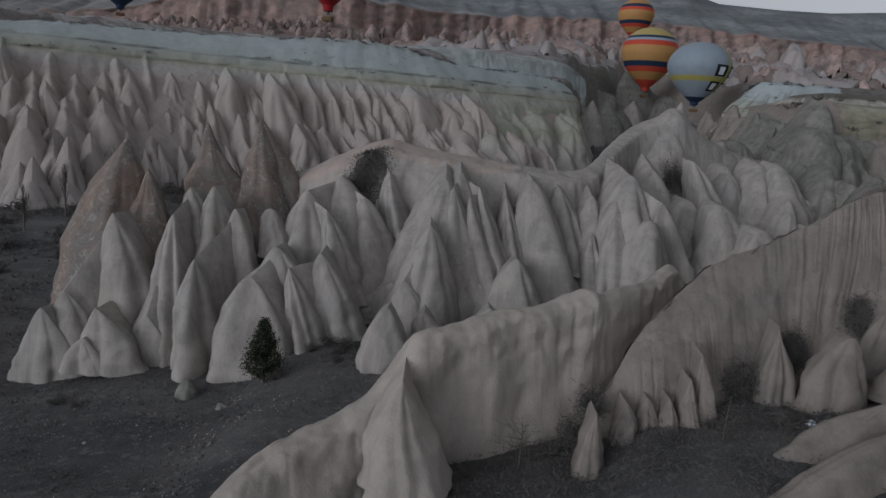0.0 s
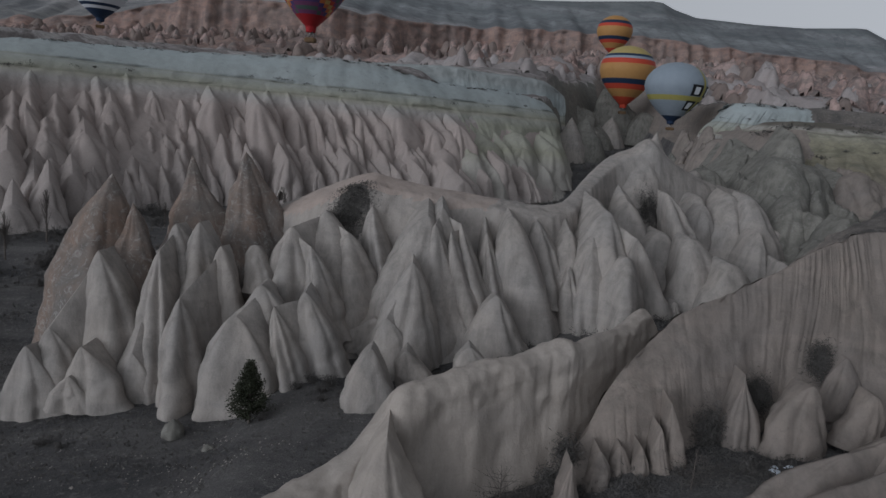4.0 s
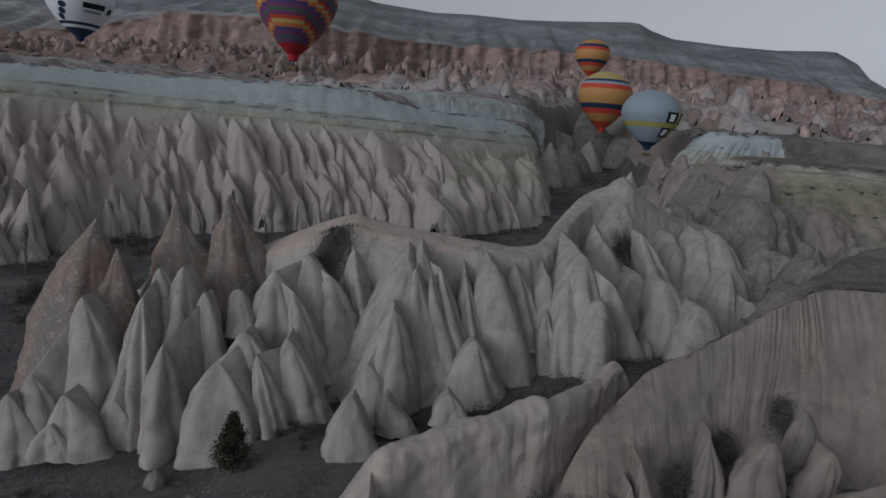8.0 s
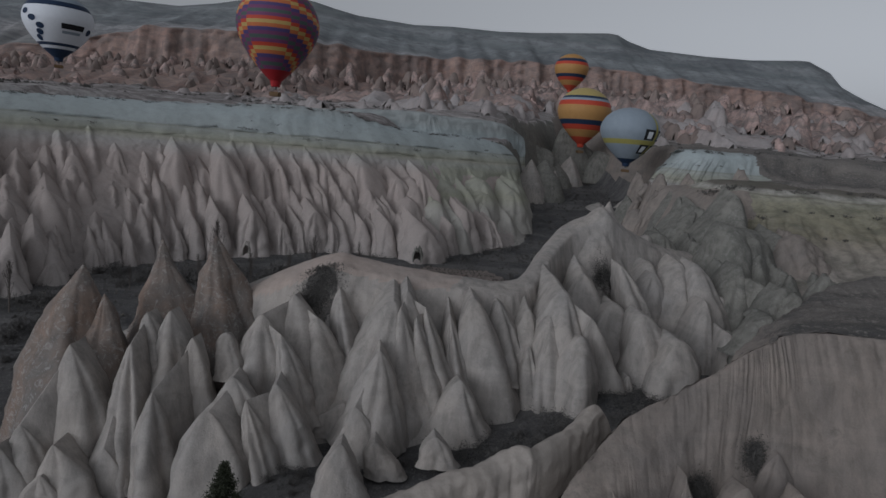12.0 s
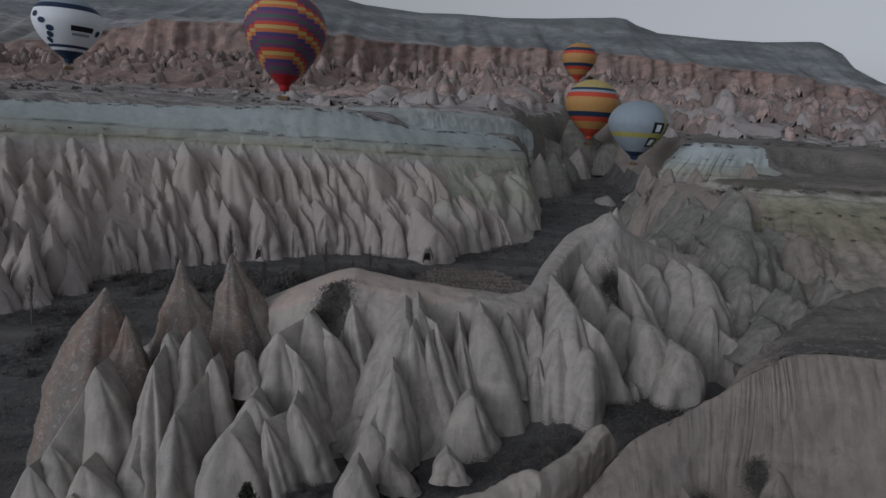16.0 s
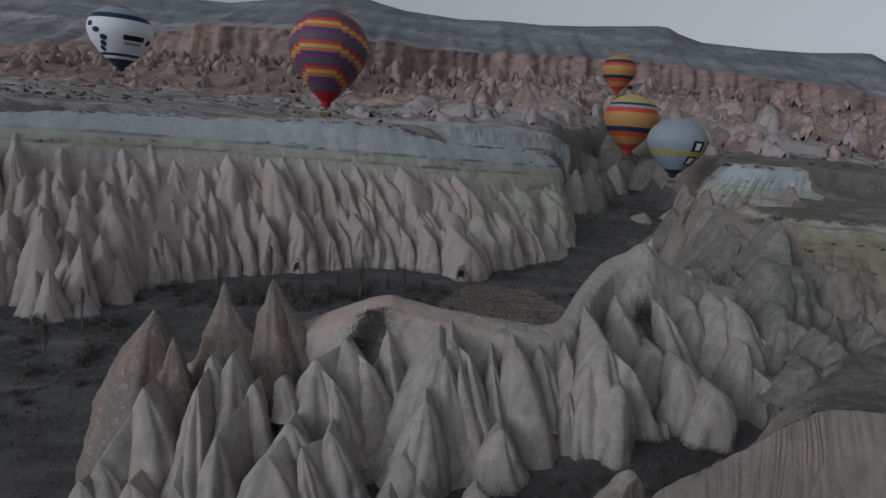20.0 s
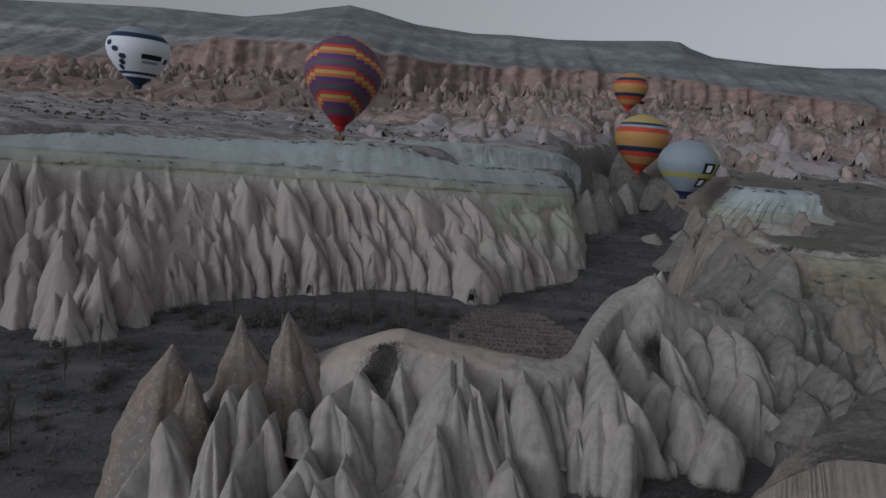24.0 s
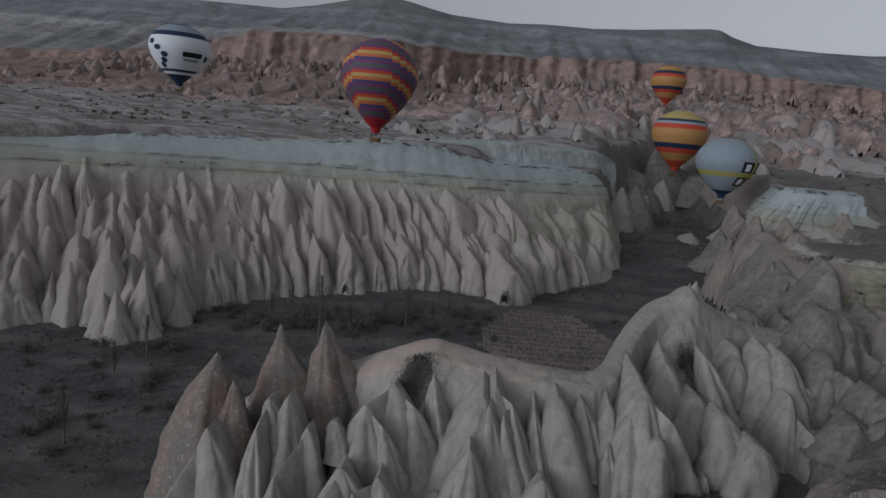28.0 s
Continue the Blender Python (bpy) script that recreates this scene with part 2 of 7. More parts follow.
STEEL.node_tree.nodes["Principled BSDF"].inputs["Metallic"].default_value = 0.8
NEEDLES = plain("juniper_needles", (0.043, 0.048, 0.032), 0.85, 0.5, 3.0)
BARK = plain("grey_bark", (0.12, 0.105, 0.095), 0.95, 0.5, 5.0)
TWIGS = plain("bare_twigs", (0.105, 0.092, 0.085), 0.95, 0.4, 3.0)
SCRUB = plain("dark_scrub", (0.115, 0.109, 0.105), 0.95, 0.6, 1.2)
DRY = plain("dry_grass", (0.16, 0.145, 0.125), 0.95, 0.5, 0.8)
SNOW = plain("old_snow", (0.72, 0.78, 0.86), 0.7, 0.2, 2.0)
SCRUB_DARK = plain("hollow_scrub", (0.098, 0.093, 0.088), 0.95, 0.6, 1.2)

# ---- builders ----
def mesh_object(name, verts, faces, material, parent=None, smooth=True, label=""):
    me = bpy.data.meshes.new(name)
    me.from_pydata(verts, [], faces)
    me.materials.append(material)
    if smooth:
        me.polygons.foreach_set("use_smooth", [True] * len(me.polygons))
    me.update()
    ob = new(name, me)
    if parent:
        ob.parent = parent
    if label:
        ob["label"] = label
    return ob


def part(name, bm, material, parent, label="", smooth=True):
    me = bpy.data.meshes.new(name)
    bm.to_mesh(me)
    bm.free()
    me.materials.append(material)
    if smooth:
        me.polygons.foreach_set("use_smooth", [True] * len(me.polygons))
    ob = new(name, me)
    ob.parent = parent
    if label:
        ob["label"] = label
    return ob


def fuzz(p, size, octaves=3):
    return noise.fractal(Vector(p) / size, 0.8, 2.0, octaves)


def smooth01(x):
    x = min(1.0, max(0.0, x))
    return x * x * (3 - 2 * x)


def grid_faces(nu, nv, wrap=False):
    return [(i * nv + j, ((i + 1) % nu) * nv + j, ((i + 1) % nu) * nv + j + 1, i * nv + j + 1)
            for i in range(nu if wrap else nu - 1) for j in range(nv - 1)]


def cone_mesh(name, base, tip, rx, ry, material, parent=None, seed=0, bulge=1.9, flute=0.04, rough=1.0, nu=60, nv=36, back=0.6, folds=0.2, label=""):
    """A weathered cone from base (x, y, z) to tip, with radii rx, ry at its foot, rounded sides and shallow flutes."""
    rnd = random.Random(seed * 7919 + 13)
    waves = [(rnd.choice((2, 3, 3, 4, 5, 7)), rnd.uniform(0, 6.28), rnd.uniform(0.4, 1.0), rnd.uniform(-0.8, 0.8)) for _ in range(4)]
    sides, turn, edge = rnd.choice((3, 4, 4, 5)), 1.57 + rnd.uniform(-0.6, 0.6), rnd.uniform(0.3, 0.65)
    lobes, swing = rnd.choice((3, 4, 4, 5, 5, 6, 7)), rnd.uniform(0, 6.28)
    b, t = Vector(base), Vector(tip)
    size = max(0.4, min(rx, ry))
    bend = bulge * rnd.uniform(0.85, 1.12)
    rills, rill_turn = rnd.choice((9, 11, 13)), rnd.uniform(0, 6.28)
    bow = Vector((rnd.uniform(-0.2, 0.2) * rx, rnd.uniform(-0.15, 0.15) * ry, 0))
    verts = []
    for i in range(nu):
        a = 2 * math.pi * i / nu
        for j in range(nv):
            u = (j / (nv - 1)) ** 0.85
            prof = max(0.0, 1 - u ** bend) ** 0.92 * (0.97 + 0.1 * u - 0.1 * u * u) if u < 1 else 0.0
            f = (a + turn + 0.3 * u) % (2 * math.pi / sides) - math.pi / sides
            w = 1.0 + edge * (1.12 * math.cos(math.pi / sides) / math.cos(f) - 0.9)
            fold = abs(math.sin(0.5 * lobes * (a + swing + 0.25 * u + 0.35 * math.sin(2 * a + turn))))
            var = 0.35 + 1.3 * abs(noise.noise(Vector((math.cos(a) * 1.3, math.sin(a) * 1.3, seed * 1.7 + 0.6 * u))))
            w += folds * var * (min(1.0, fold * 2.2) ** 0.8 - 0.8) * (1 - u ** 4)
            rill = abs(math.sin(0.5 * rills * (a + rill_turn + 0.5 * math.sin(a * 1.0 + swing) + 0.12 * math.sin(5 * u + turn))))
            w += 0.2 * folds * var * (min(1.0, rill * 2.5) - 0.8) * min(1.0, 3 * u + 0.2) * (1 - u ** 4)
            for k, ph, am, tw in waves:
                w += flute * am * (1.0 - abs(math.sin(0.5 * (k * a + ph + tw * u * 2))) * 1.6) * (1 - 0.5 * u)
            c = b.lerp(t, u) + bow * math.sin(math.pi * u)
            deep = ry * (1.0 + back * max(0.0, math.sin(a)))
            q = c + Vector((math.cos(a) * rx * prof * w, math.sin(a) * deep * prof * w, 0))
            n = 0.08 * size * rough * fuzz(q + Vector((seed * 3.1, 0, 0)), size * 1.3, 3) * min(1.0, prof * 3 + 0.08)
            n += 0.075 * rough * fuzz(q, 0.9, 3) * min(1.0, prof * 3)
            q += Vector((math.cos(a), math.sin(a), 0.0)) * n
            q.z += 0.05 * size * fuzz(q + Vector((0, 17, seed)), size, 2) * u
            verts.append(q)
    return mesh_object(name, verts, grid_faces(nu, nv, True), material, parent, True, label)


def lobe(group, tip, foot, r, blunt=1.5, material=None):
    """Notes one lobe of an eroded slope: its tip, the middle of its foot, half its width there."""
    group.append((Vector(tip), Vector(foot), r, blunt, material))


def lobe_field(group, xs, ys, parent, material, body, floor, rise, name="rock_cone", rest="", warp=(0.42, 3.6), crest=None, seed=0.0, steep=1.55, m=1.8, link=True, back_dir=(0.0, 1.0)):
    """Joins lobes into one eroded slope: each runs back and up as a fin, and sharp runnels are left between them. Each lobe is a mesh of its own."""
    X0, Y0 = np.meshgrid(xs, ys, indexing="ij")
    wx, wy, fine = (np.zeros(X0.shape) for _ in range(3))
    for i, x in enumerate(xs):
        for j, y in enumerate(ys):
            v = Vector((x / warp[1], y / warp[1], seed))
            wx[i, j] = noise.fractal(v, 0.8, 2.0, 4)
            wy[i, j] = noise.fractal(v + Vector((31.3, 0, 5)), 0.8, 2.0, 3)
            fine[i, j] = noise.fractal(v * 3.1 + Vector((0, 17, 0)), 0.8, 2.0, 3)
    X, Y = X0 + warp[0] * wx, Y0 + warp[0] * wy
    H = body(X0, Y0) + 0.3 * warp[0] * wy
    owner = np.full(H.shape, -1)
    tips = [g[0] for g in group]
    for n, (t, f, r, blunt, _) in enumerate(group):
        h = max(0.8, t.z - f.z)
        ux, uy = back_dir
        run = max(0.45 * r, (t.x - f.x) * ux + (t.y - f.y) * uy)
        drift = ((f.x - t.x) * uy - (f.y - t.y) * ux) / run
        goal = None
        for q in tips:
            if link and q.z > t.z + 0.4 and q.y > t.y + 0.5 and abs(q.x - t.x) < 0.9 * (q.y - t.y) + 0.5 and (goal is None or (q - t).length < (goal - t).length):
                goal = q
        if goal is None or crest is not None and crest(t.x)[0] - t.y < (goal - t).length:
            goal = Vector((t.x, crest(t.x)[0], crest(t.x)[1] - 0.3)) if crest is not None else t + Vector((8 * ux, 8 * uy, 8 * rise))
        if link and (goal - t).length > 13:
            goal = t + Vector((3.5 * ux, 3.5 * uy, 0.6))
        back = max(1.0, (goal.x - t.x) * ux + (goal.y - t.y) * uy)
        swing = (goal.x - t.x) * uy - (goal.y - t.y) * ux
        ahead = (t.x - X) * ux + (t.y - Y) * uy
        front = np.clip(ahead, 0, None)
        side = np.abs((X - t.x) * uy - (Y - t.y) * ux - drift * front - swing * np.clip(-ahead / back, 0, 1) ** 1.3)
        face = t.z - h * ((front / run) ** m + (side / r) ** m) ** (blunt / m)
        k = np.clip(-ahead / back, 0, 1)
        line = t.z + (goal.z - t.z) * k ** 1.15 - (min(1.4, 0.05 * h * (blunt / 1.6) ** 3) if link else 0.0) * np.sin(np.pi * np.clip(2.2 * k, 0, 1))
        fin = line - steep * (side ** 1.2) * 1.0 - 0.25 * h * np.clip(side / r - 0.5, 0, None) - 3 * np.clip(-ahead - back, 0, None)
        L = np.where(ahead >= 0, face, fin)
        owner = np.where(L > H, n, owner)
        H = np.maximum(H, L)
    H2 = H + 0.12 * warp[0] * fine
    px, py = X0 + 0.3 * warp[0] * fine, Y0 - 0.3 * warp[0] * fine
    ny = len(ys)
    per = {}
    for i in range(len(xs) - 1):
        for j in range(ny - 1):
            q = H[i:i + 2, j:j + 2]
            if q.max() > floor:
                per.setdefault(int(owner[i, j]), []).append((i * ny + j, (i + 1) * ny + j, (i + 1) * ny + j + 1, i * ny + j + 1))
    made = {}
    for k, quads in per.items():
        if k < 0 and not rest:
            continue
        used = sorted({v for q in quads for v in q})
        at = {v: n for n, v in enumerate(used)}
        verts = [(px[v // ny, v % ny], py[v // ny, v % ny], H2[v // ny, v % ny]) for v in used]
        made[k] = mesh_object(name if k >= 0 else rest, verts, [tuple(at[v] for v in q) for q in quads], k >= 0 and group[k][4] or material, parent)
    return {"xs": xs, "ys": ys, "z": H2}, made


def spline(points, s):
    """A smooth curve through points; s from 0 to 1."""
    n = len(points) - 1
    f = min(max(s, 0.0), 1.0) * n
    i = min(int(f), n - 1)
    t = f - i
    p = [np.array(points[min(max(i + k, 0), n)], float) for k in (-1, 0, 1, 2)]
    return 0.5 * (2 * p[1] + (p[2] - p[0]) * t + (2 * p[0] - 5 * p[1] + 4 * p[2] - p[3]) * t * t + (3 * p[1] - p[0] - 3 * p[2] + p[3]) * t ** 3)


def loft(name, rails, material, ns, nd, shape=None, parent=None, label=""):
    """A slope between rails (each a list of (x, y, z), the first one lowest); shape(s, d, point) may move the points."""
    verts = []
    for i in range(ns):
        s = i / (ns - 1)
        ctrl = [spline(r, s) for r in rails]
        for j in range(nd):
            d = j / (nd - 1)
            q = spline(ctrl, d)
            if shape:
                q = shape(s, d, Vector(q))
            verts.append(tuple(q))
    return mesh_object(name, verts, grid_faces(ns, nd), material, parent, True, label)


def petal(tip, foot, r, parent, back=3.0, rise=0.0, blunt=0.85, material=None, way=(0.0, 1.0), name="rock_cone", nu=60, nv=34, rough=1.0, goal=None, taper=0.0):
    """One free-standing tooth of eroded tuff: pointed tip, bulging front down to its foot, half-width r, a fin of length back (or to goal, an offset) behind the tip."""
    t, f = Vector(tip), Vector(foot)
    rnd = random.Random(int(t.x * 131 + t.y * 37 + t.z * 11))
    bx, by = way
    to = f - t
    drift, run = to.x * by - to.y * bx, max(0.45 * r, -(to.x * bx + to.y * by))
    fall = t.z - f.z
    seed = rnd.uniform(0, 90)
    taper = taper or (0.4 if goal else 0.15)
    lean, belly = rnd.uniform(-0.14, 0.14), rnd.uniform(0.92, 1.12)
    grooves = [(rnd.uniform(0.15, 0.85) * math.pi, rnd.uniform(0.11, 0.24), rnd.uniform(0.06, 0.17), rnd.uniform(-0.25, 0.25)) for _ in range(rnd.choice((2, 3, 3, 4)))]
    facet, corners, turn = rnd.uniform(0.04, 0.11), rnd.choice((3, 4, 5)), rnd.uniform(0, 6.28)
    verts = []
    for i in range(nu):
        a = 2 * math.pi * i / nu
        c, s = math.cos(a), math.sin(a)
        side = math.copysign(abs(c) ** 0.9, c)
        for j in range(nv):
            v = 1.3 * (j / (nv - 1)) ** 1.2
            w = math.sin(0.5 * math.pi * min(1.0, v / belly)) ** (0.82 * blunt * (1 - 0.3 * max(0.0, s)))
            w *= 0.86 + 0.14 * v + 0.9 * max(0.0, v - 0.82) ** 2
            g = (1.0 - taper * max(0.0, s)) * (1.0 + 0.7 * facet * math.cos(corners * (a - turn) + 0.8 * v))
            for at, wide, deep, swing in grooves:
                d = (a - math.pi - at - swing * (v - 0.5)) / wide
                g -= deep * math.exp(-d * d) * min(1.0, 4 * v)
            lat = drift * v ** 1.1 + r * w * side * g + lean * r * math.sin(math.pi * min(1, v))
            deep = -run * (0.45 * min(v, 1.1) + 0.55 * w) * abs(s) ** 0.95 * g if s < 0 else back * s
            z = t.z - fall * v + (rise * s * max(0.0, 1 - v) if s > 0 else 0.0)
            q = Vector((t.x + lat * by + deep * bx, t.y - lat * bx + deep * by, z))
            if goal and s > 0:
                q = Vector((t.x + lat * by + goal[0] * s, t.y - lat * bx + goal[1] * s, t.z - fall * v + goal[2] * s * max(0.0, 1 - v)))
            k = min(1.0, 1.1 * w)
            n = 0.14 * r * rough * noise.fractal(q / (1.1 * r) + Vector((seed, 0, 0)), 0.8, 2.0, 3) * k
            n += 0.035 * rough * min(2.0, r) * noise.fractal(Vector((q.x, q.y, 0.6 * q.z)) / (0.28 * r) + Vector((0, seed, 0)), 0.8, 2.0, 2) * k
            lift = 0.05 * r * noise.noise(q / r + Vector((0, 0, seed)))
            q += Vector(((by * c + bx * s), (-bx * c + by * s), 0.0)) * n + Vector((0, 0, lift))
            verts.append(q)
    return mesh_object(name, verts, grid_faces(nu, nv, True), material or TUFF, parent)

# ---- ground: one sheet from the valley floor to the far hills ----
VALLEY = [(-600, -400), (-600, 20), (-190, 60), (-150, 105), (-122, 152), (-100, 172), (-77, 188), (-48, 199), (-16, 208), (4, 213), (24, 221), (44, 240),
          (58, 290), (88, 350), (104, 400), (112, 398), (112, 330), (112, 280), (108, 240), (101, 214), (101, 207), (104, 196), (103, 180), (98, 162), (87, 142), (70, 124), (80, 116),
          (140, 112), (300, 90), (600, 60), (600, -400)]

OLD_FIELD = [(-70, 84), (-66, 100), (-56, 108), (-46, 100), (-41, 86), (-46, 73), (-58, 72)]
FIELD = [(3, 137), (10, 154), (25, 153), (33, 131), (22, 109), (7, 107), (1, 120)]


def inside_distance(px, py, poly):
    """Signed distance to a polygon's outline, positive inside."""
    best = np.full(px.shape, 1e9)
    inside = np.zeros(px.shape, bool)
    for (ax, ay), (bx, by) in zip(poly, poly[1:] + poly[:1]):
        ex, ey = bx - ax, by - ay
        t = np.clip(((px - ax) * ex + (py - ay) * ey) / (ex * ex + ey * ey), 0, 1)
        best = np.minimum(best, np.hypot(px - ax - t * ex, py - ay - t * ey))
        cross = (ay > py) != (by > py)
        at = ax + (py - ay) / np.where(by == ay, 1e-9, by - ay) * ex
        inside ^= cross & (px < at)
    return np.where(inside, best, -best)


def ease(x):
    x = np.clip(x, 0, 1)
    return x * x * (3 - 2 * x)


def floor_height(x, y):
    front = np.interp(x, (-60, -34, -28, -22, -17, -14.4, -12.3, -10, -5, 1, 6, 9, 12, 16, 20, 40), (4.6, 4.8, 6.0, 6.9, 7.4, 7.9, 9.4, 10.0, 10.2, 10.9, 11.4, 11.7, 13.2, 14.1, 14.7, 15.5))
    behind = np.interp(x, (-60, -34, -28, -22, -17, -14.4, -11.5, -9, 3, 25, 40), (4.6, 4.6, 6.0, 6.8, 7.2, 7.6, 9.6, 10.2, 10.4, 14.8, 14.8))
    near = front + (behind - front) * ease((y - 40) / 12)
    far = 10.2 + 0.055 * np.clip(x + 62, -40, 40) + 0.14 * np.clip(y - 165, 0, 400) * ease((y - 160) / 60)
    return near + (far - near) * ease((y - 72) / 28)


def plateau_height(x, y):
    rise = 0.1 - 0.036 * ease((60 - x) / 130) - 0.02 * ease((-x - 80) / 120) - 0.008 * ease((-x - 300) / 150)
    up = 49.5 + (y - 195) * rise
    edge = np.interp(x, (9, 22, 44, 57), (234, 239, 253, 267))
    up = up - 7.5 * ease((x + 8) / 20) * (1 - ease((y - edge - 1) / 5))
    right = 39.6 + 7.0 * ease((y - 202) / 14) + np.clip(y - 208, 0, 2000) * 0.09
    return up + (right - up) * ease((x - 45) / 40) * (1 - ease((y - 260) / 120))


def axis(lo, hi, near_lo, near_hi, step, grow):
    mid = list(np.arange(near_lo, near_hi, step))
    out, s, v = [], step, near_hi
    while v < hi:
        out.append(v)
        s *= grow
        v += s
    left, s, v = [], step, near_lo
    while v > lo:
        s *= grow
        v -= s
        left.append(v)
    return np.array(left[::-1] + mid + out)


LAND = {}


def land_at(x, y, sheet=LAND):
    """Height of the ground sheet, or of another height grid."""
    xs, ys, Z = sheet["xs"], sheet["ys"], sheet["z"]
    i = min(max(int(np.searchsorted(xs, x)) - 1, 0), len(xs) - 2)
    j = min(max(int(np.searchsorted(ys, y)) - 1, 0), len(ys) - 2)
    u, v = (x - xs[i]) / (xs[i + 1] - xs[i]), (y - ys[j]) / (ys[j + 1] - ys[j])
    return float((Z[i, j] * (1 - u) + Z[i + 1, j] * u) * (1 - v) + (Z[i, j + 1] * (1 - u) + Z[i + 1, j + 1] * u) * v)


def build_ground():
    xs, ys = axis(-2600, 3200, -130, 130, 1.3, 1.06), axis(-700, 2600, 20, 225, 1.3, 1.045)
    X, Y = np.meshgrid(xs, ys, indexing="ij")
    d = inside_distance(X, Y, VALLEY)
    wide = 9.0 + 9.0 * ease((Y - 235) / 60)
    v = ease((d + 2.0) / wide)
    F, P = floor_height(X, Y), plateau_height(X, Y)
    Z = P + (F - P) * v
    for i in range(len(xs)):
        for j in range(len(ys)):
            x, y = xs[i], ys[j]
            hill = 1 - v[i, j]
            big = noise.fractal(Vector((x / 55, y / 40, 3.0)), 0.8, 2.0, 3)
            rough = noise.fractal(Vector((x / 6, y / 6, 9.0)), 0.8, 2.0, 3)
            ridge = noise.ridged_multi_fractal(Vector((x / 48, y / 38, 1.5)), 0.9, 2.0, 4, 1.0, 2.0)
            far = smooth01((y - 215) / 120)
            amp = 1.0 + 3.0 * far
            Z[i, j] += 0.25 * rough + v[i, j] * 0.5 * big + hill * (amp * big + far * 3.2 * (ridge - 1.0) + 0.5 * rough)
    LAND.update(xs=xs, ys=ys, z=Z)
    verts = [(xs[i], ys[j], Z[i, j]) for i in range(len(xs)) for j in range(len(ys))]
    me_ob = mesh_object("ground", verts, grid_faces(len(xs), len(ys)), SOIL)
    me_ob.data.materials.append(PLATEAU)
    me_ob.data.materials.append(FIELD_SOIL)
    me_ob.data.materials.append(TUFF_DARKENED)
    me_ob.data.materials.append(TUFF_GREY)
    me_ob.data.materials.append(TURF_ROCK)
    in_field = inside_distance(X, Y, FIELD) > 0
    n = len(ys) - 1
    for k, f in enumerate(me_ob.data.polygons):
        i, j = divmod(k, n)
        f.material_index = 3 if 0.03 < v[i, j] < 0.75 and ys[j] > 205 and 88 < xs[i] < 130 else 4 if 0.03 < v[i, j] < 0.8 and ys[j] > 205 and 20 < xs[i] <= 88 else 5 if v[i, j] < 0.55 and xs[i] > 46 and ys[j] < 285 else 1 if v[i, j] < 0.55 else 2 if in_field[i, j] else 0
    tagged(me_ob, "dark scrubby valley soil rising to a stony plateau", "ground", kind="structure")
    return me_ob


ground = build_ground()


# ---- far side: bedded valley wall ----
def gully(s, k, sharp=1.0, seed=0.0):
    """Uneven ribs along a slope: 1 on the ribs, 0 in the runnels."""
    n = abs(noise.noise(Vector((s * k, seed * 3.7, 0.5)))) + 0.35 * abs(noise.noise(Vector((s * k * 2.1, seed * 5.1, 2.5))))
    return min(1.0, 2.1 * n) ** sharp


def wall_shape(k, low, high, amount, seed):
    def shape(s, d, q):
        band = smooth01((d - low) / 0.08) * (1 - smooth01((d - high) / 0.12))
        g = gully(s, k, 0.7, seed) * 0.5 + gully(s + 0.02 * d, k * 1.7, 0.7, seed + 5) * 0.5
        vary = 0.55 + 0.9 * abs(noise.noise(Vector((s * 37, 3.3, seed))))
        q.y -= band * amount * vary * (g - 0.5)
        n = fuzz(q + Vector((0, 0, seed)), 9.0, 4)
        cap = smooth01((d - 0.55) / 0.1)
        q.y -= 0.9 * n * (1 - 0.6 * cap) + band * (1.2 + 2.2 * smooth01((s - 0.72) / 0.1)) * fuzz(q + Vector((5, 0, 0)), 16.0, 3)
        for ledge in (38.9, 41.9):
            gap = smooth01(0.5 + 3.0 * noise.noise(Vector((s * 21, ledge, seed))))
            q.y += 1.1 * gap * smooth01((q.z - ledge + 0.9) / 0.7) * (1 - smooth01((q.z - ledge) / 0.25))
        q.y -= cap * (0.8 * noise.noise(Vector((s * 26, 0.4 * d, seed + 2))) + 0.4 * noise.noise(Vector((s * 60, d, seed))))
        q.z += 0.4 * smooth01((d - 0.72) / 0.1) * (noise.noise(Vector((s * 55, 7.0, seed))) + 0.6 * noise.noise(Vector((s * 140, 3.0, seed))))
        q.z += 0.35 * (1 - 0.75 * cap) * fuzz(q, 5.0, 3)
        return q
    return shape


WALL_FOOT = [(-260, 60, 7), (-150, 92, 8), (-110, 108, 9), (-86, 116, 9), (-66, 116, 9), (-57, 134, 10.5), (-46, 148, 12), (-30, 154, 13.5), (-18, 162, 13.5),
             (-4, 166, 13.5), (10, 163, 13.5), (24, 178, 15), (36, 186, 16.5), (47, 198, 18), (55, 225, 21), (62, 262, 26)]
WALL_BED = [(-280, 95, 36), (-160, 118, 36.5), (-120, 135, 37), (-103, 148, 37.6), (-92, 157, 39.4), (-80, 168, 40.4), (-66, 177, 41.2), (-50, 185, 42.4), (-36, 189, 42.0),
            (-24, 191, 41.0), (-12, 195, 41.6), (2, 201, 41.8), (16, 207, 39), (32, 217, 38.6), (47, 233, 39.5), (50, 270, 41)]
WALL_TOP = [(-290, 110, 44), (-172, 132, 43), (-130, 148, 43), (-111, 161, 44.3), (-100, 170, 45.9), (-87, 180, 46.8), (-70, 189, 47.6), (-52, 196, 48.8), (-38, 200, 50),
            (-26, 204, 50.4), (-15, 207, 50), (-2, 211, 47.6), (12, 216, 46.6), (28, 225, 46.6), (42, 240, 45.6), (44, 275, 46)]
WALL_BACK = [(x - 4, y + 14, z + 0.8) for x, y, z in WALL_TOP]
WALL_FOOT = [(x, y, z - 3) for x, y, z in WALL_FOOT]
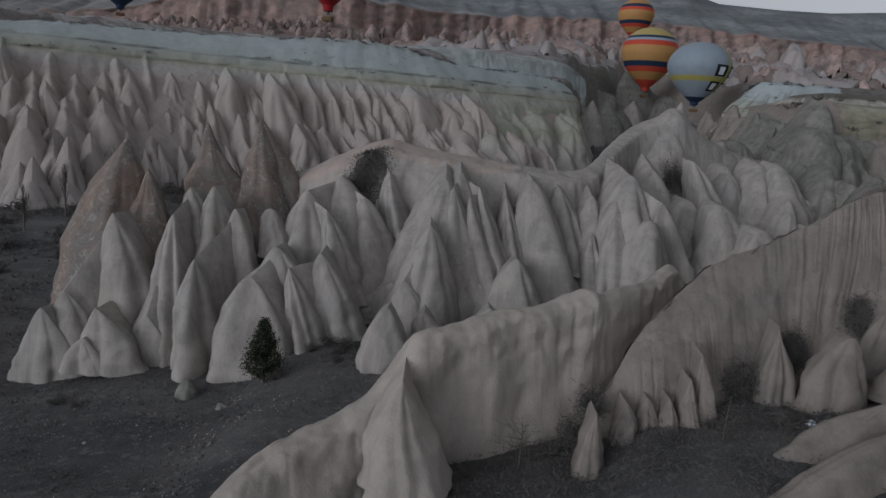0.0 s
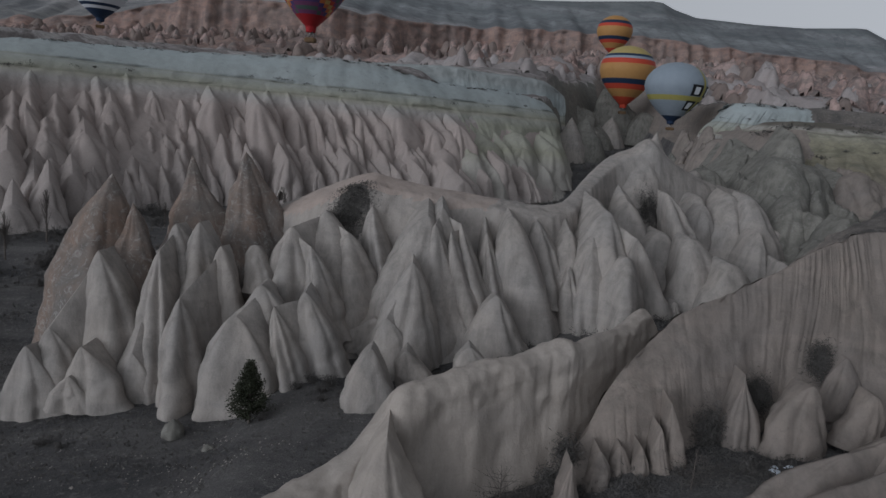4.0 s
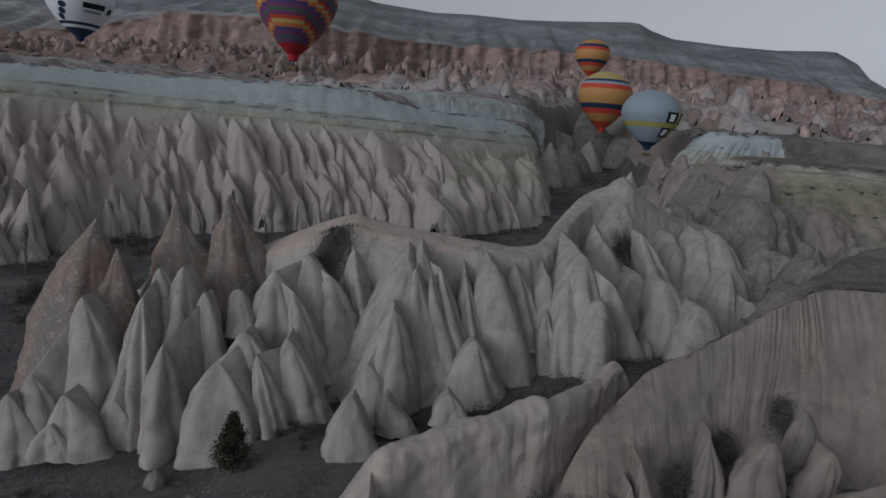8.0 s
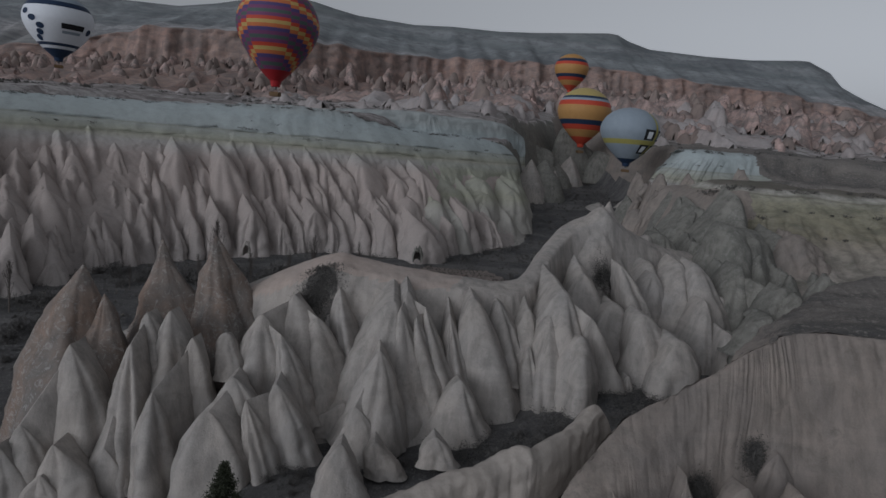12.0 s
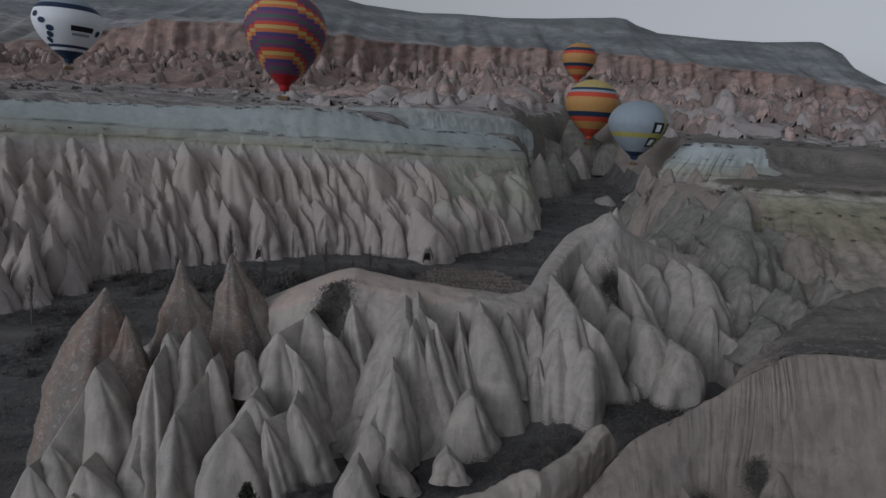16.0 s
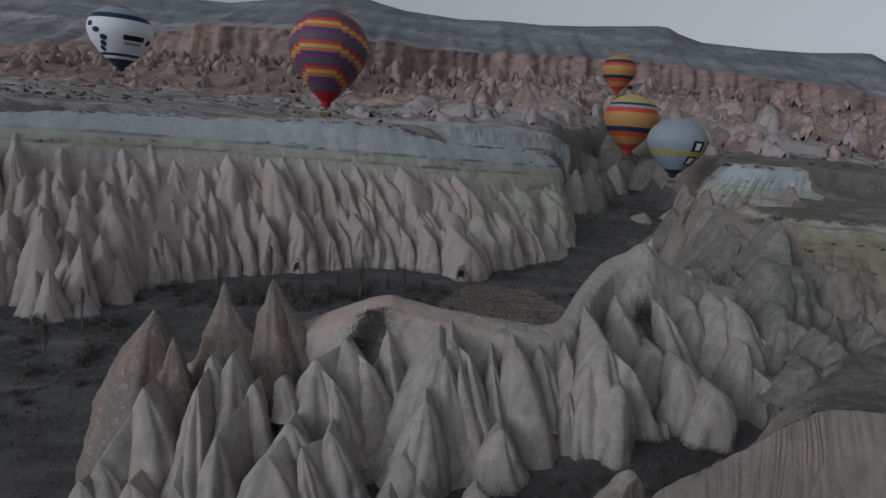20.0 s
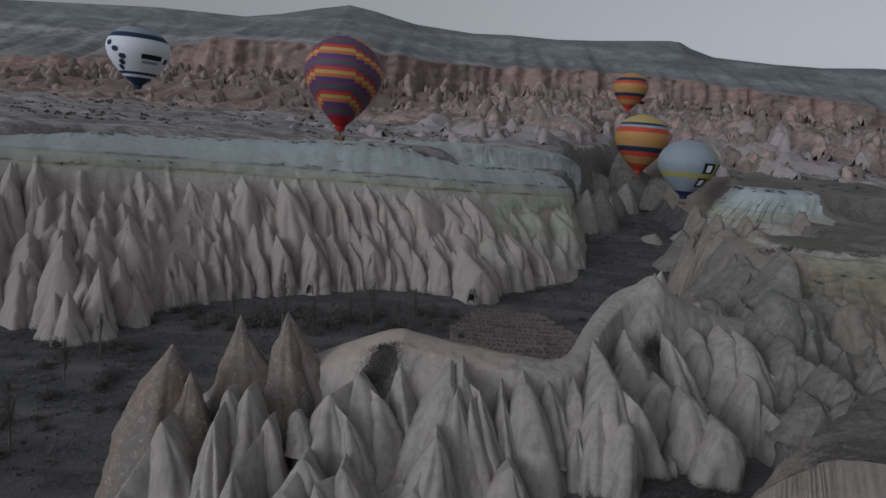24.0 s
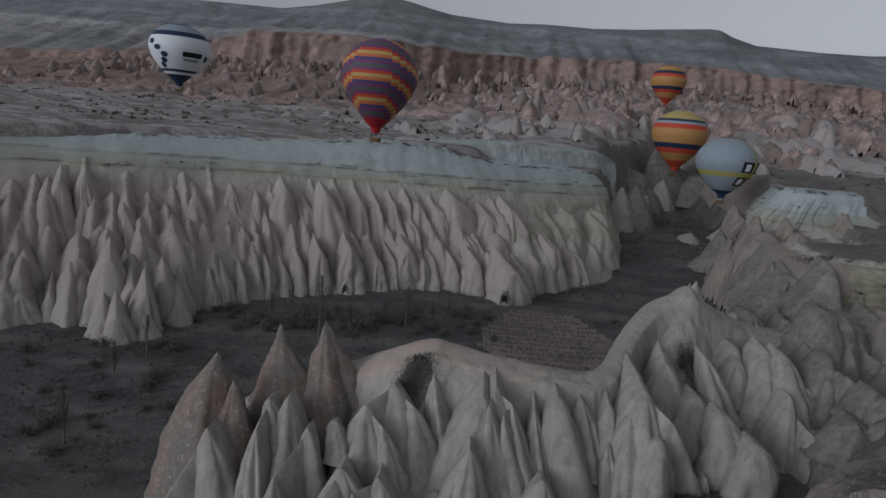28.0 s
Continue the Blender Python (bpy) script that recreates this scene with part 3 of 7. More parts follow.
WALL_LOW = [(b[0] * 0.74 + t[0] * 0.26, b[1] * 0.74 + t[1] * 0.26, b[2] * 0.86 + t[2] * 0.14) for b, t in zip(WALL_FOOT, WALL_BED)]
WALL_MID = [(b[0] * 0.28 + t[0] * 0.72, b[1] * 0.28 + t[1] * 0.72, b[2] * 0.42 + t[2] * 0.58) for b, t in zip(WALL_FOOT, WALL_BED)]
wall = loft("cliff_slope", [WALL_FOOT, WALL_LOW, WALL_MID, WALL_BED, WALL_TOP, WALL_BACK], BEDDED, 700, 150, wall_shape(60, 0.05, 0.46, 2.4, 1.0))
wall.data.materials.append(BEDDED_END)
for f in wall.data.polygons:
    f.material_index = 1 if f.center.x > 8 + 7 * noise.noise(f.center / 9) else 0
wall_far = new("valley_wall")
wall.parent = wall_far
tagged(wall_far, "long pink and white bedded tuff cliff above the valley", "cliff", kind="structure")

# ---- upper terrace behind the wall's end ----
T_FOOT = [(-20, 222, 47), (9, 231, 47), (22.5, 235, 44), (44.7, 249, 38), (57, 263, 32)]
T_MID = [(-20, 225, 51), (9, 233.5, 51), (20.5, 238, 50.5), (44, 252, 49.5), (56.5, 266, 46)]
T_TOP = [(-20, 229, 53), (8.8, 237, 54.8), (18.7, 242, 54.3), (43, 256, 54.4), (55.5, 271, 50.5)]
T_BACK = [(x - 4, y + 16, z - 0.5) for x, y, z in T_TOP]
loft("terrace_slope", [T_FOOT, T_MID, T_TOP, T_BACK], BEDDED, 220, 40, wall_shape(16, 0.0, 0.5, 0.8, 3.0), wall_far)

# ---- right side: yellow-bedded bluff and white-capped bluff behind it ----
bluff = new("bedded_bluff")
tagged(bluff, "tuff bluff with a yellow-green bed under dark turf", "cliff", kind="structure")
Y_FOOT = [(46, 118, 21), (46, 104, 21), (54, 90, 20), (66, 82, 20), (84, 76, 20), (110, 74, 20), (160, 72, 20), (260, 60, 20)]
Y_BED = [(57, 128, 30), (58, 114, 30), (63, 108, 31), (72, 105, 31), (88, 104, 30.5), (112, 103, 31), (160, 100, 31), (260, 85, 31)]
Y_TOP = [(62, 134, 36), (63, 120, 37), (66, 115, 38.6), (76, 115, 38.9), (90, 114.5, 39), (114, 113, 39), (162, 109, 39), (262, 92, 39)]
Y_BACK = [(x + 3, y + 14, z + 1.2) for x, y, z in Y_TOP]


def bluff_shape(s, d, q):
    low = 1 - smooth01((d - 0.3) / 0.2)
    g = gully(s, 30, 0.7, 3.0) * 0.6 + gully(s, 70, 0.7, 8.0) * 0.4
    q.y -= low * 2.2 * (g - 0.5) + 1.3 * low * fuzz(q, 9.0, 3) + 0.4 * fuzz(q, 4.0, 3)
    q.z += (0.3 + 0.3 * low) * fuzz(q, 5.0, 3)
    return q


face = loft("cliff_slope", [Y_FOOT, Y_BED, Y_TOP, Y_BACK], YELLOW, 260, 60, bluff_shape, bluff)
face.data.materials.append(TUFF_DARKENED)
for f in face.data.polygons:
    x, y, z = f.center
    f.material_index = 1 if z < 38.0 + noise.noise(f.center / 5) and x < 66 + 3 * noise.noise(Vector((x / 6, y / 6, z / 3))) + 0.5 * (z - 34) else 0

white_bluff = new("white_bluff")
tagged(white_bluff, "pale grey tuff bluff with a chalky white cap", "cliff", kind="structure")
W_FOOT = [(104, 262, 27), (90, 232, 25), (80, 207, 23), (74, 183, 22), (69, 163, 22), (69, 149, 23), (90, 142, 30), (130, 150, 34), (220, 150, 36)]
W_BED = [(108, 257, 39), (98, 227, 39), (90, 208, 38.5), (84, 197, 38), (85, 190, 38), (92, 187, 38.5), (106, 190, 40), (140, 196, 41), (220, 192, 42)]
W_TOP = [(113, 256, 46.4), (105, 230, 47.4), (100, 214, 47.8), (96, 205, 47.8), (97, 200, 47.8), (103, 199, 48), (114, 201, 48.2), (142, 206, 49), (222, 206, 50)]
W_BACK = [(x + 4, y + 14, z + 0.5) for x, y, z in W_TOP]


def white_shape(s, d, q):
    low = 1 - smooth01((d - 0.4) / 0.2)
    g = gully(s, 30, 0.7, 4.0) * 0.6 + gully(s, 70, 0.7, 9.0) * 0.4
    q.y -= low * 2.6 * (g - 0.5) + 1.6 * low * fuzz(q, 11.0, 3) + 0.5 * fuzz(q, 5.0, 3)
    q.z += (0.35 + 0.3 * low) * fuzz(q, 6.0, 3)
    return q


flank = loft("cliff_slope", [W_FOOT, W_BED, W_TOP, W_BACK], BEDDED, 240, 56, white_shape, white_bluff)
flank.data.materials.append(TURF_ROCK)
flank.data.materials.append(TUFF_DARKENED)
for f in flank.data.polygons:
    x, y, z = f.center
    w = noise.noise(f.center / 7)
    f.material_index = 1 if x > 120 + 6 * w else 2 if z < 36.5 + 2 * w else 0

# ---- table mountain with a red cliff band ----
SKYLINE = [(-2600, 200), (-900, 250), (-556, 266), (-393, 265), (-328, 276), (-260, 292), (-200, 304), (-150, 297), (-115, 289), (-72, 281), (35, 275), (104, 279), (192, 279),
           (266, 284), (405, 297), (424, 296), (447, 286), (491, 275), (607, 273), (700, 275), (800, 284), (820, 284), (868, 266), (897, 241), (950, 221), (1000, 206), (1300, 170), (3200, 120)]
CLIFF = [(-2600, 90, 104), (-680, 108, 124), (-555, 118, 134), (-464, 126, 149), (-407, 131, 164), (-349, 133, 180), (-308, 134, 184), (-250, 141, 186), (-200, 144, 187), (-152, 144, 186), (-104, 143, 187), (-35, 139, 187),
         (24, 148, 194), (116, 158, 200), (208, 164, 205), (300, 168, 206), (393, 166, 206), (487, 160, 200), (579, 160, 198), (672, 158, 196), (900, 142, 168), (1300, 120, 140), (3200, 90, 100)]


def build_mountain():
    sx, sz = zip(*SKYLINE)
    cx, cb, ct = zip(*CLIFF)
    xs = np.concatenate([np.arange(-2600, -800, 40.0), np.arange(-800, 1150, 5.0), np.arange(1150, 3200, 60.0)])
    rows = [("t", k / 14) for k in range(14)] + [("c", k / 16) for k in range(16)] + [("u", k / 30) for k in range(31)] + [("b", 0.5), ("b", 1.0)]
    verts, kinds = [], []
    for x in xs:
        top, base, cliff = np.interp(x, sx, sz), np.interp(x, cx, cb), np.interp(x, cx, ct)
        yc = 950 + 130 * smooth01((x + 160) / 240) + 16 * noise.noise(Vector((x / 60, 2, 0))) + 9 * noise.noise(Vector((x / 19, 7, 0)))
        notch = abs(noise.noise(Vector((x / 13, 4.4, 0)))) ** 0.6
        cliff += 5 * noise.noise(Vector((x / 30, 11, 0)))
        for kind, k in rows:
            if kind == "t":
                y = yc - 330 * (1 - k)
                z = base + (float(plateau_height(x, y)) - 14 - base) * (1 - k) ** 0.9
                r = noise.ridged_multi_fractal(Vector((x / 34, y / 60, 2.0)), 0.9, 2.0, 4, 1.0, 2.0) - 1.0
                z += 9 * r * (0.35 + 0.65 * k) * min(1, k * 4)
            elif kind == "c":
                y, z = yc + 16 * k, base + (cliff - base) * k
                y += (17 * (1 - notch) - 7) * (1 - 0.4 * k) + 5.0 * fuzz((x, y, z), 11.0, 4)
            elif kind == "u":
                y, z = yc + 16 + (1250 - yc - 16) * k, cliff + (top - cliff) * (0.75 * k + 0.25 * k ** 3)
                step = noise.noise(Vector((x / 70, y / 200, z / 4.0)))
                rill = abs(noise.noise(Vector((x / 22, y / 160, 6.0)))) - 0.2
                z += (0.5 * step - 3 * rill + 4 * noise.fractal(Vector((x / 45, y / 45, 5)), 0.7, 2.1, 5)) * math.sin(math.pi * min(1, k * 1.02)) ** 0.7 if k < 0.98 else 0
            else:
                y, z = 1250 + 420 * k, top - 25 * k
            verts.append((x, y, z))
            kinds.append(kind)
    ob = mesh_object("table_mountain", verts, grid_faces(len(xs), len(rows)), MOUNTAIN)
    ob.data.materials.append(RED_CLIFF)
    n = len(rows) - 1
    for i, f in enumerate(ob.data.polygons):
        f.material_index = 1 if i % n < 31 else 0
    tagged(ob, "long table mountain with a red cliff band and grey scree", "mountain", kind="structure")


build_mountain()

# ---- middle ridge: smooth pink-topped spine ----
RIDGE_LOBES, WALL_LOBES, BLUFF_LOBES, WHITE_LOBES = [], [], [], []
spine = new("rock_ridge")
tagged(spine, "pale pinkish tuff ridge carved into pointed cones", "rock ridge", kind="structure")
CREST = [(-39, 76, 8), (-36, 76, 11), (-33.0, 76, 14.5), (-26, 76.5, 18.6), (-18.2, 77, 21.6), (-11.8, 75.8, 24.8), (-6.4, 75, 27.1), (-2.9, 75, 26.7), (4, 74, 25.9), (10.9, 73.5, 25.4), (14.5, 74, 25.2),
         (18, 77, 25.9), (22.5, 86, 28.4), (26.9, 93, 30.9), (31.0, 95.2, 32.6), (33.2, 95.7, 34.0), (35.2, 96, 32.4), (38.4, 97, 30.6), (44, 99, 28.5), (52, 101, 27), (60, 104, 26)]


# ---- near spurs ----
spur = new("rock_spur")
tagged(spur, "smooth beige tuff spur fluted by rain", "rock ridge", kind="structure")
A_CREST = [(-9.6, 25.0, 11.2), (-8.3, 26.5, 12.7), (-7.2, 28, 13.3), (-6.1, 29.2, 13.6), (-4.4, 30.8, 14.0), (-2.7, 32, 14.8), (-1.4, 33, 16.3), (-0.3, 33.5, 17.9), (1.4, 34.5, 18.3), (3.4, 35.5, 18.6), (4.9, 36.3, 18.9), (6.8, 37, 19.1), (8.5, 38, 19.4),
           (10.1, 38.3, 20.1), (11.2, 39, 19.7), (13.6, 41, 19.9), (16.0, 43.6, 20.0), (17.8, 45.6, 20.5), (19.0, 46.4, 18.6)]
A_FOOT = [(-9.2, 22, 9), (-7.4, 23.5, 9), (-6.2, 25, 9), (-5, 26.2, 9), (-3.4, 27.6, 9.2), (-1.8, 29.8, 9.4), (-0.4, 31.2, 9.6), (1.2, 32.2, 9.8), (2.6, 32.9, 10), (4.2, 33.2, 10.4), (5.8, 34.2, 10.6), (7.4, 34.9, 11), (8.8, 35.8, 11.2),
          (10.2, 36.8, 12), (11.4, 38, 12.5), (13.6, 40, 13.5), (16, 42.4, 15), (18, 44.4, 15.5), (19.4, 45.6, 15.5)]
A_BROW = [(x - 0.8, y + 1.4, z - 0.6) for x, y, z in A_CREST]
A_BACK = [(x - 3.4, y + 5.4, z - 8.0) for x, y, z in A_CREST]


def fluted(k, amount, seed, grain=0.3, span=0.66):
    def shape(s, d, q):
        front = math.sin(math.pi * min(1.0, max(0.0, d / span))) ** 0.8 * min(1.0, max(0.0, (d - 0.08) * 4))
        g = gully(s, k, 0.55, seed) * 0.55 + gully(s, k * 2.7, 0.6, seed + 3) * 0.45
        q.y -= front * amount * (g - 0.6) * (1 - smooth01((d - 0.3 * span) / (0.5 * span)))
        q.y -= grain * fuzz(q, 2.2, 3) + 1.6 * grain * front * fuzz(q + Vector((9, 0, 0)), 5.0, 2)
        q.z += 0.5 * grain * fuzz(q + Vector((3, 0, 0)), 1.8, 3)
        return q
    return shape


A_MID = [(f[0] * 0.36 + c[0] * 0.64, f[1] * 0.36 + c[1] * 0.64, f[2] * 0.25 + c[2] * 0.75) for f, c in zip(A_FOOT, A_CREST)]
loft("spur_face", [A_FOOT, A_MID, A_CREST, A_BROW, A_BACK], TUFF_BEIGE, 260, 72, fluted(13, 0.5, 1.0), spur)

spur_b = new("rock_spur")
tagged(spur_b, "tall beige tuff spur with rain flutes and dark turf on top", "rock ridge", kind="structure")
B_CREST = [(7.5, 30, 10), (9.1, 33, 12.9), (11.2, 36, 15.4), (13.5, 38, 18.5), (16.5, 40, 20.7), (18.6, 41, 22.2), (23.6, 42.3, 24.2), (27.6, 43, 26.5), (29.8, 43.5, 27.4), (33, 44.2, 28.3), (40, 43, 28.4), (52, 40, 28), (75, 34, 28)]
B_FOOT = [(8.5, 30.0, 10.5), (9.6, 31.8, 11), (11.5, 33, 12), (13.5, 33.6, 12.6), (16.4, 34.6, 13.2), (19, 36.2, 13.6), (23, 38.3, 14), (26, 39, 14.2), (29, 38.8, 14.4), (33, 38, 14.6), (40, 36.5, 14.6), (52, 33, 14.6), (75, 27, 14.6)]
B_BACK = [(7, 34, 7), (8.4, 37, 7.5), (10.2, 40, 8.5), (12.4, 42, 10), (15.4, 44, 12), (17.6, 45, 13.5), (22.8, 46.5, 16), (28.5, 48.5, 21.5), (33, 51, 25.2), (41, 57, 27.2), (50, 62.5, 29.2), (60, 64, 30), (90, 60, 31)]
B_GULLY = [(x + 1, y + 7, 13) for x, y, z in B_BACK]
B_MID = [(f[0] * 0.36 + c[0] * 0.64, f[1] * 0.36 + c[1] * 0.64, f[2] * 0.3 + c[2] * 0.7) for f, c in zip(B_FOOT, B_CREST)]
base_flutes = fluted(20, 0.28, 6.0, 0.16, 1.0)


def rim_runnels(s, d, q):
    """Close runnels that start under the rim, stronger towards the high end."""
    q = base_flutes(s, d, q)
    high = smooth01((d - 0.42) / 0.3) * (1 - smooth01((d - 0.95) / 0.05)) * smooth01((s - 0.3) / 0.35)
    g = gully(s + 0.004 * d, 95, 0.6, 4.0) * 0.6 + gully(s, 190, 0.7, 7.0) * 0.4
    q.y -= 0.34 * high * (g - 0.55)
    return q


# face turned from the light: its shade is put into the darker tuff colour
loft("spur_face", [B_FOOT, B_MID, B_CREST], TUFF_DARKENED, 560, 80, rim_runnels, spur_b)
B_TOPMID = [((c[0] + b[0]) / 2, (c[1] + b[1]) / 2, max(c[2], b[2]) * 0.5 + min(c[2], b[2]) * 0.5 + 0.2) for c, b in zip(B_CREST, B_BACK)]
spur_top = loft("spur_top", [B_CREST, B_TOPMID, B_BACK, B_GULLY], TUFF_DARKENED, 420, 110, fluted(9, 0.3, 2.0, 0.5), spur_b, "dark turf over bare brown rock")
spur_top.data.materials.append(TURF_ROCK)
for i, f in enumerate(spur_top.data.polygons):
    sx, dx = i // 109 / 419, i % 109 / 109
    n = 0.07 * noise.fractal(Vector((sx * 34, dx * 9, 0)), 0.7, 2.0, 5)
    f.material_index = 1 if sx > 0.69 + n and 0.01 + 0.4 * n < dx < 0.70 + 2 * n else 0

# ---- cones of the middle ridge ----
cone_mesh("rock_spire", (-30.5, 66.0, 4.0), (-31.7, 66.0, 25.7), 8.00, 7.40, TUFF_BROWN, spine, 1, flute=0.08, rough=2.1, folds=0.24, bulge=1.55, back=0.2)
cone_mesh("rock_spire", (-26.8, 65.0, 4.5), (-29.2, 65.0, 22.8), 5.60, 5.60, TUFF_BROWN, spine, 2, flute=0.08, rough=2.1, folds=0.24, bulge=1.6, back=0.2)
cone_mesh("rock_spire", (-25.0, 74.0, 4.7), (-26.4, 74.0, 27.5), 7.60, 7.00, TUFF_BROWN, spine, 3, flute=0.08, rough=2.1, folds=0.24, bulge=1.75, back=0.1)
cone_mesh("rock_spire", (-17.9, 74.0, 5.6), (-20.4, 74.0, 28.4), 7.60, 7.20, TUFF_BROWN, spine, 4, flute=0.08, rough=2.1, folds=0.24, bulge=1.85, back=0.1)
petal((-33.9, 54.2, 11.0), (-33.8, 52.5, 4.0), 3.01, spine, 3.0, -0.4, 0.90)
petal((-32.8, 56.0, 12.2), (-31.3, 53.6, 6.3), 2.94, spine, 4.0, -0.2, 0.90, goal=(2.6, 4.2, 6.0))
petal((-30.2, 59.8, 18.9), (-28.8, 55.0, 8.3), 4.06, spine, 4.0, -0.3, 1.05)
petal((-28.9, 53.9, 11.4), (-27.9, 52.0, 7.4), 2.85, spine, 3.0, 0.0, 1.00)
petal((-29.3, 52.5, 9.2), (-29.2, 51.9, 6.8), 1.93, spine, 2.0, 0.0, 1.00)
petal((-25.1, 55.2, 10.6), (-24.7, 53.8, 6.4), 2.94, spine, 5.0, 1.0, 1.00, goal=(0.4, 5.6, 7.9))
petal((-24.7, 60.4, 19.2), (-23.5, 53.6, 7.3), 2.75, spine, 3.5, -0.3, 0.85, goal=(0.0, 4.5, 1.3))
petal((-24.7, 64.5, 21.2), (-22.6, 60.6, 14.4), 2.67, spine, 3.0, -0.3, 0.85)
petal((-22.4, 64.7, 21.5), (-20.3, 56.7, 10.1), 3.92, spine, 3.0, -0.3, 0.90)
petal((-18.8, 60.0, 20.2), (-18.5, 58.3, 8.6), 2.85, spine, 3.0, -0.4, 0.85)
petal((-21.2, 56.2, 15.9), (-20.2, 51.1, 8.3), 2.16, spine, 3.0, 0.0, 0.85, goal=(2.4, 4.2, 3.6))
petal((-15.4, 53.5, 15.4), (-14.4, 49.9, 7.1), 4.26, spine, 4.0, 0.0, 0.72, goal=(1.3, 3.9, 1.4))
petal((-14.1, 57.0, 17.5), (-13.3, 54.4, 12.5), 3.03, spine, 3.0, 0.0, 0.80)
petal((-16.3, 63.0, 20.0), (-15.5, 61.0, 16.5), 1.70, spine, 2.0, -0.5, 0.60)
petal((-10.1, 67.7, 23.5), (-9.8, 57.7, 9.4), 6.89, spine, 3.5, -0.6, 0.95)
petal((-12.9, 64.0, 21.9), (-12.8, 59.1, 13.2), 3.53, spine, 3.0, -0.3, 0.80, goal=(2.8, 4.1, 0.9))
petal((-7.4, 66.0, 21.3), (-5.7, 60.0, 11.7), 3.78, spine, 3.0, 0.5, 0.75, goal=(-2.7, 2.1, 1.5))
petal((-10.5, 61.7, 20.4), (-8.5, 57.9, 13.9), 1.87, spine, 3.0, 0.3, 0.90, goal=(-2.4, 2.7, 0.8))
petal((-9.9, 55.9, 17.4), (-7.9, 53.4, 10.4), 2.66, spine, 3.0, 0.3, 0.85)
petal((-12.3, 54.3, 16.3), (-10.4, 51.5, 10.3), 1.68, spine, 3.0, 0.3, 0.90, goal=(2.4, 2.0, 0.4))
petal((-3.7, 60.0, 14.2), (-5.1, 59.0, 11.5), 2.18, spine, 3.0, 0.0, 0.80)
petal((-5.3, 69.7, 23.8), (-3.2, 64.7, 15.9), 2.16, spine, 3.0, 0.2, 0.80)
petal((0.8, 65.0, 23.9), (-0.5, 60.3, 16.0), 3.74, spine, 9.5, 2.2, 0.80)
petal((1.6, 64.3, 23.3), (3.6, 58.5, 12.3), 3.55, spine, 3.0, 0.5, 0.95, goal=(0.7, 3.1, 0.8))
petal((-0.4, 59.0, 20.2), (-0.6, 55.0, 13.0), 3.25, spine, 3.0, 0.4, 0.95)
petal((2.3, 67.0, 24.8), (2.8, 58.0, 11.3), 5.66, spine, 7.3, 1.1, 0.95)
petal((3.3, 64.2, 22.6), (6.1, 59.4, 14.5), 1.78, spine, 3.0, 0.3, 0.95, goal=(1.0, 1.6, 0.1))
petal((4.3, 65.4, 23.4), (6.6, 60.9, 15.8), 1.67, spine, 3.0, 0.3, 0.90, goal=(-2.0, 2.0, 0.7))
petal((7.2, 66.5, 22.5), (8.7, 62.1, 15.0), 1.86, spine, 7.3, 2.9, 0.90)
petal((9.8, 66.8, 24.3), (12.8, 60.4, 12.3), 3.84, spine, 6.8, 1.0, 0.70)
petal((12.9, 69.0, 23.8), (14.5, 65.0, 17.1), 2.41, spine, 4.8, 1.3, 0.80)
petal((7.9, 58.8, 17.6), (8.9, 56.1, 11.6), 3.31, spine, 3.0, -0.3, 0.90)
petal((4.9, 60.5, 14.8), (5.8, 58.1, 10.3), 3.06, spine, 3.0, 0.0, 0.95, goal=(-1.6, 4.1, 7.1))
petal((5.1, 51.6, 14.8), (5.4, 50.7, 12.7), 1.71, spine, 2.0, 0.0, 0.90)
petal((-3.2, 48.8, 15.0), (-2.8, 46.5, 9.6), 2.72, spine, 3.0, -0.3, 0.80)
petal((-2.4, 56.0, 15.5), (-2.0, 53.7, 10.4), 2.69, spine, 3.0, 0.0, 0.85, goal=(2.0, 3.4, 4.0))
petal((-0.3, 51.5, 14.0), (0.6, 50.5, 11.6), 1.64, spine, 2.5, 0.0, 0.75)
petal((16.6, 69.0, 23.1), (16.3, 65.0, 16.0), 2.42, spine, 6.8, 2.3, 0.85)
petal((16.4, 66.1, 19.5), (16.8, 63.0, 13.8), 1.57, spine, 2.0, 0.0, 0.75)
petal((18.8, 67.0, 23.0), (18.7, 61.3, 13.5), 2.80, spine, 3.0, -0.3, 0.70)
petal((21.8, 64.2, 21.5), (21.2, 58.8, 14.0), 2.70, spine, 3.0, -0.2, 0.60)
petal((20.6, 69.0, 25.5), (21.0, 62.0, 16.0), 4.25, spine, 13.2, 1.6, 0.75)
petal((23.3, 66.0, 23.2), (25.9, 64.1, 14.7), 2.68, spine, 3.0, 0.2, 0.75, goal=(-2.7, 3.4, 1.6))
petal((28.4, 66.1, 16.6), (28.3, 65.0, 14.7), 0.95, spine, 1.5, 0.0, 0.60)
petal((26.3, 80.0, 25.7), (27.3, 76.0, 18.9), 4.18, spine, 5.0, 2.0, 0.80)
petal((31.9, 81.5, 27.1), (34.3, 77.6, 20.6), 2.25, spine, 4.0, 0.3, 0.80)
petal((38.3, 85.0, 25.7), (37.5, 82.2, 20.7), 2.53, spine, 3.0, 0.0, 0.70)
petal((47.8, 83.0, 23.3), (47.6, 80.5, 18.8), 2.50, spine, 3.0, 0.0, 0.70)
petal((43.0, 88.0, 27.6), (43.3, 74.0, 12.7), 6.36, spine, 4.0, 0.2, 0.75)
petal((44.6, 86.0, 27.6), (45.6, 77.0, 17.5), 4.06, spine, 4.0, 0.2, 0.70)
petal((39.2, 90.0, 26.8), (38.1, 82.0, 17.3), 3.71, spine, 4.0, 0.2, 0.60)
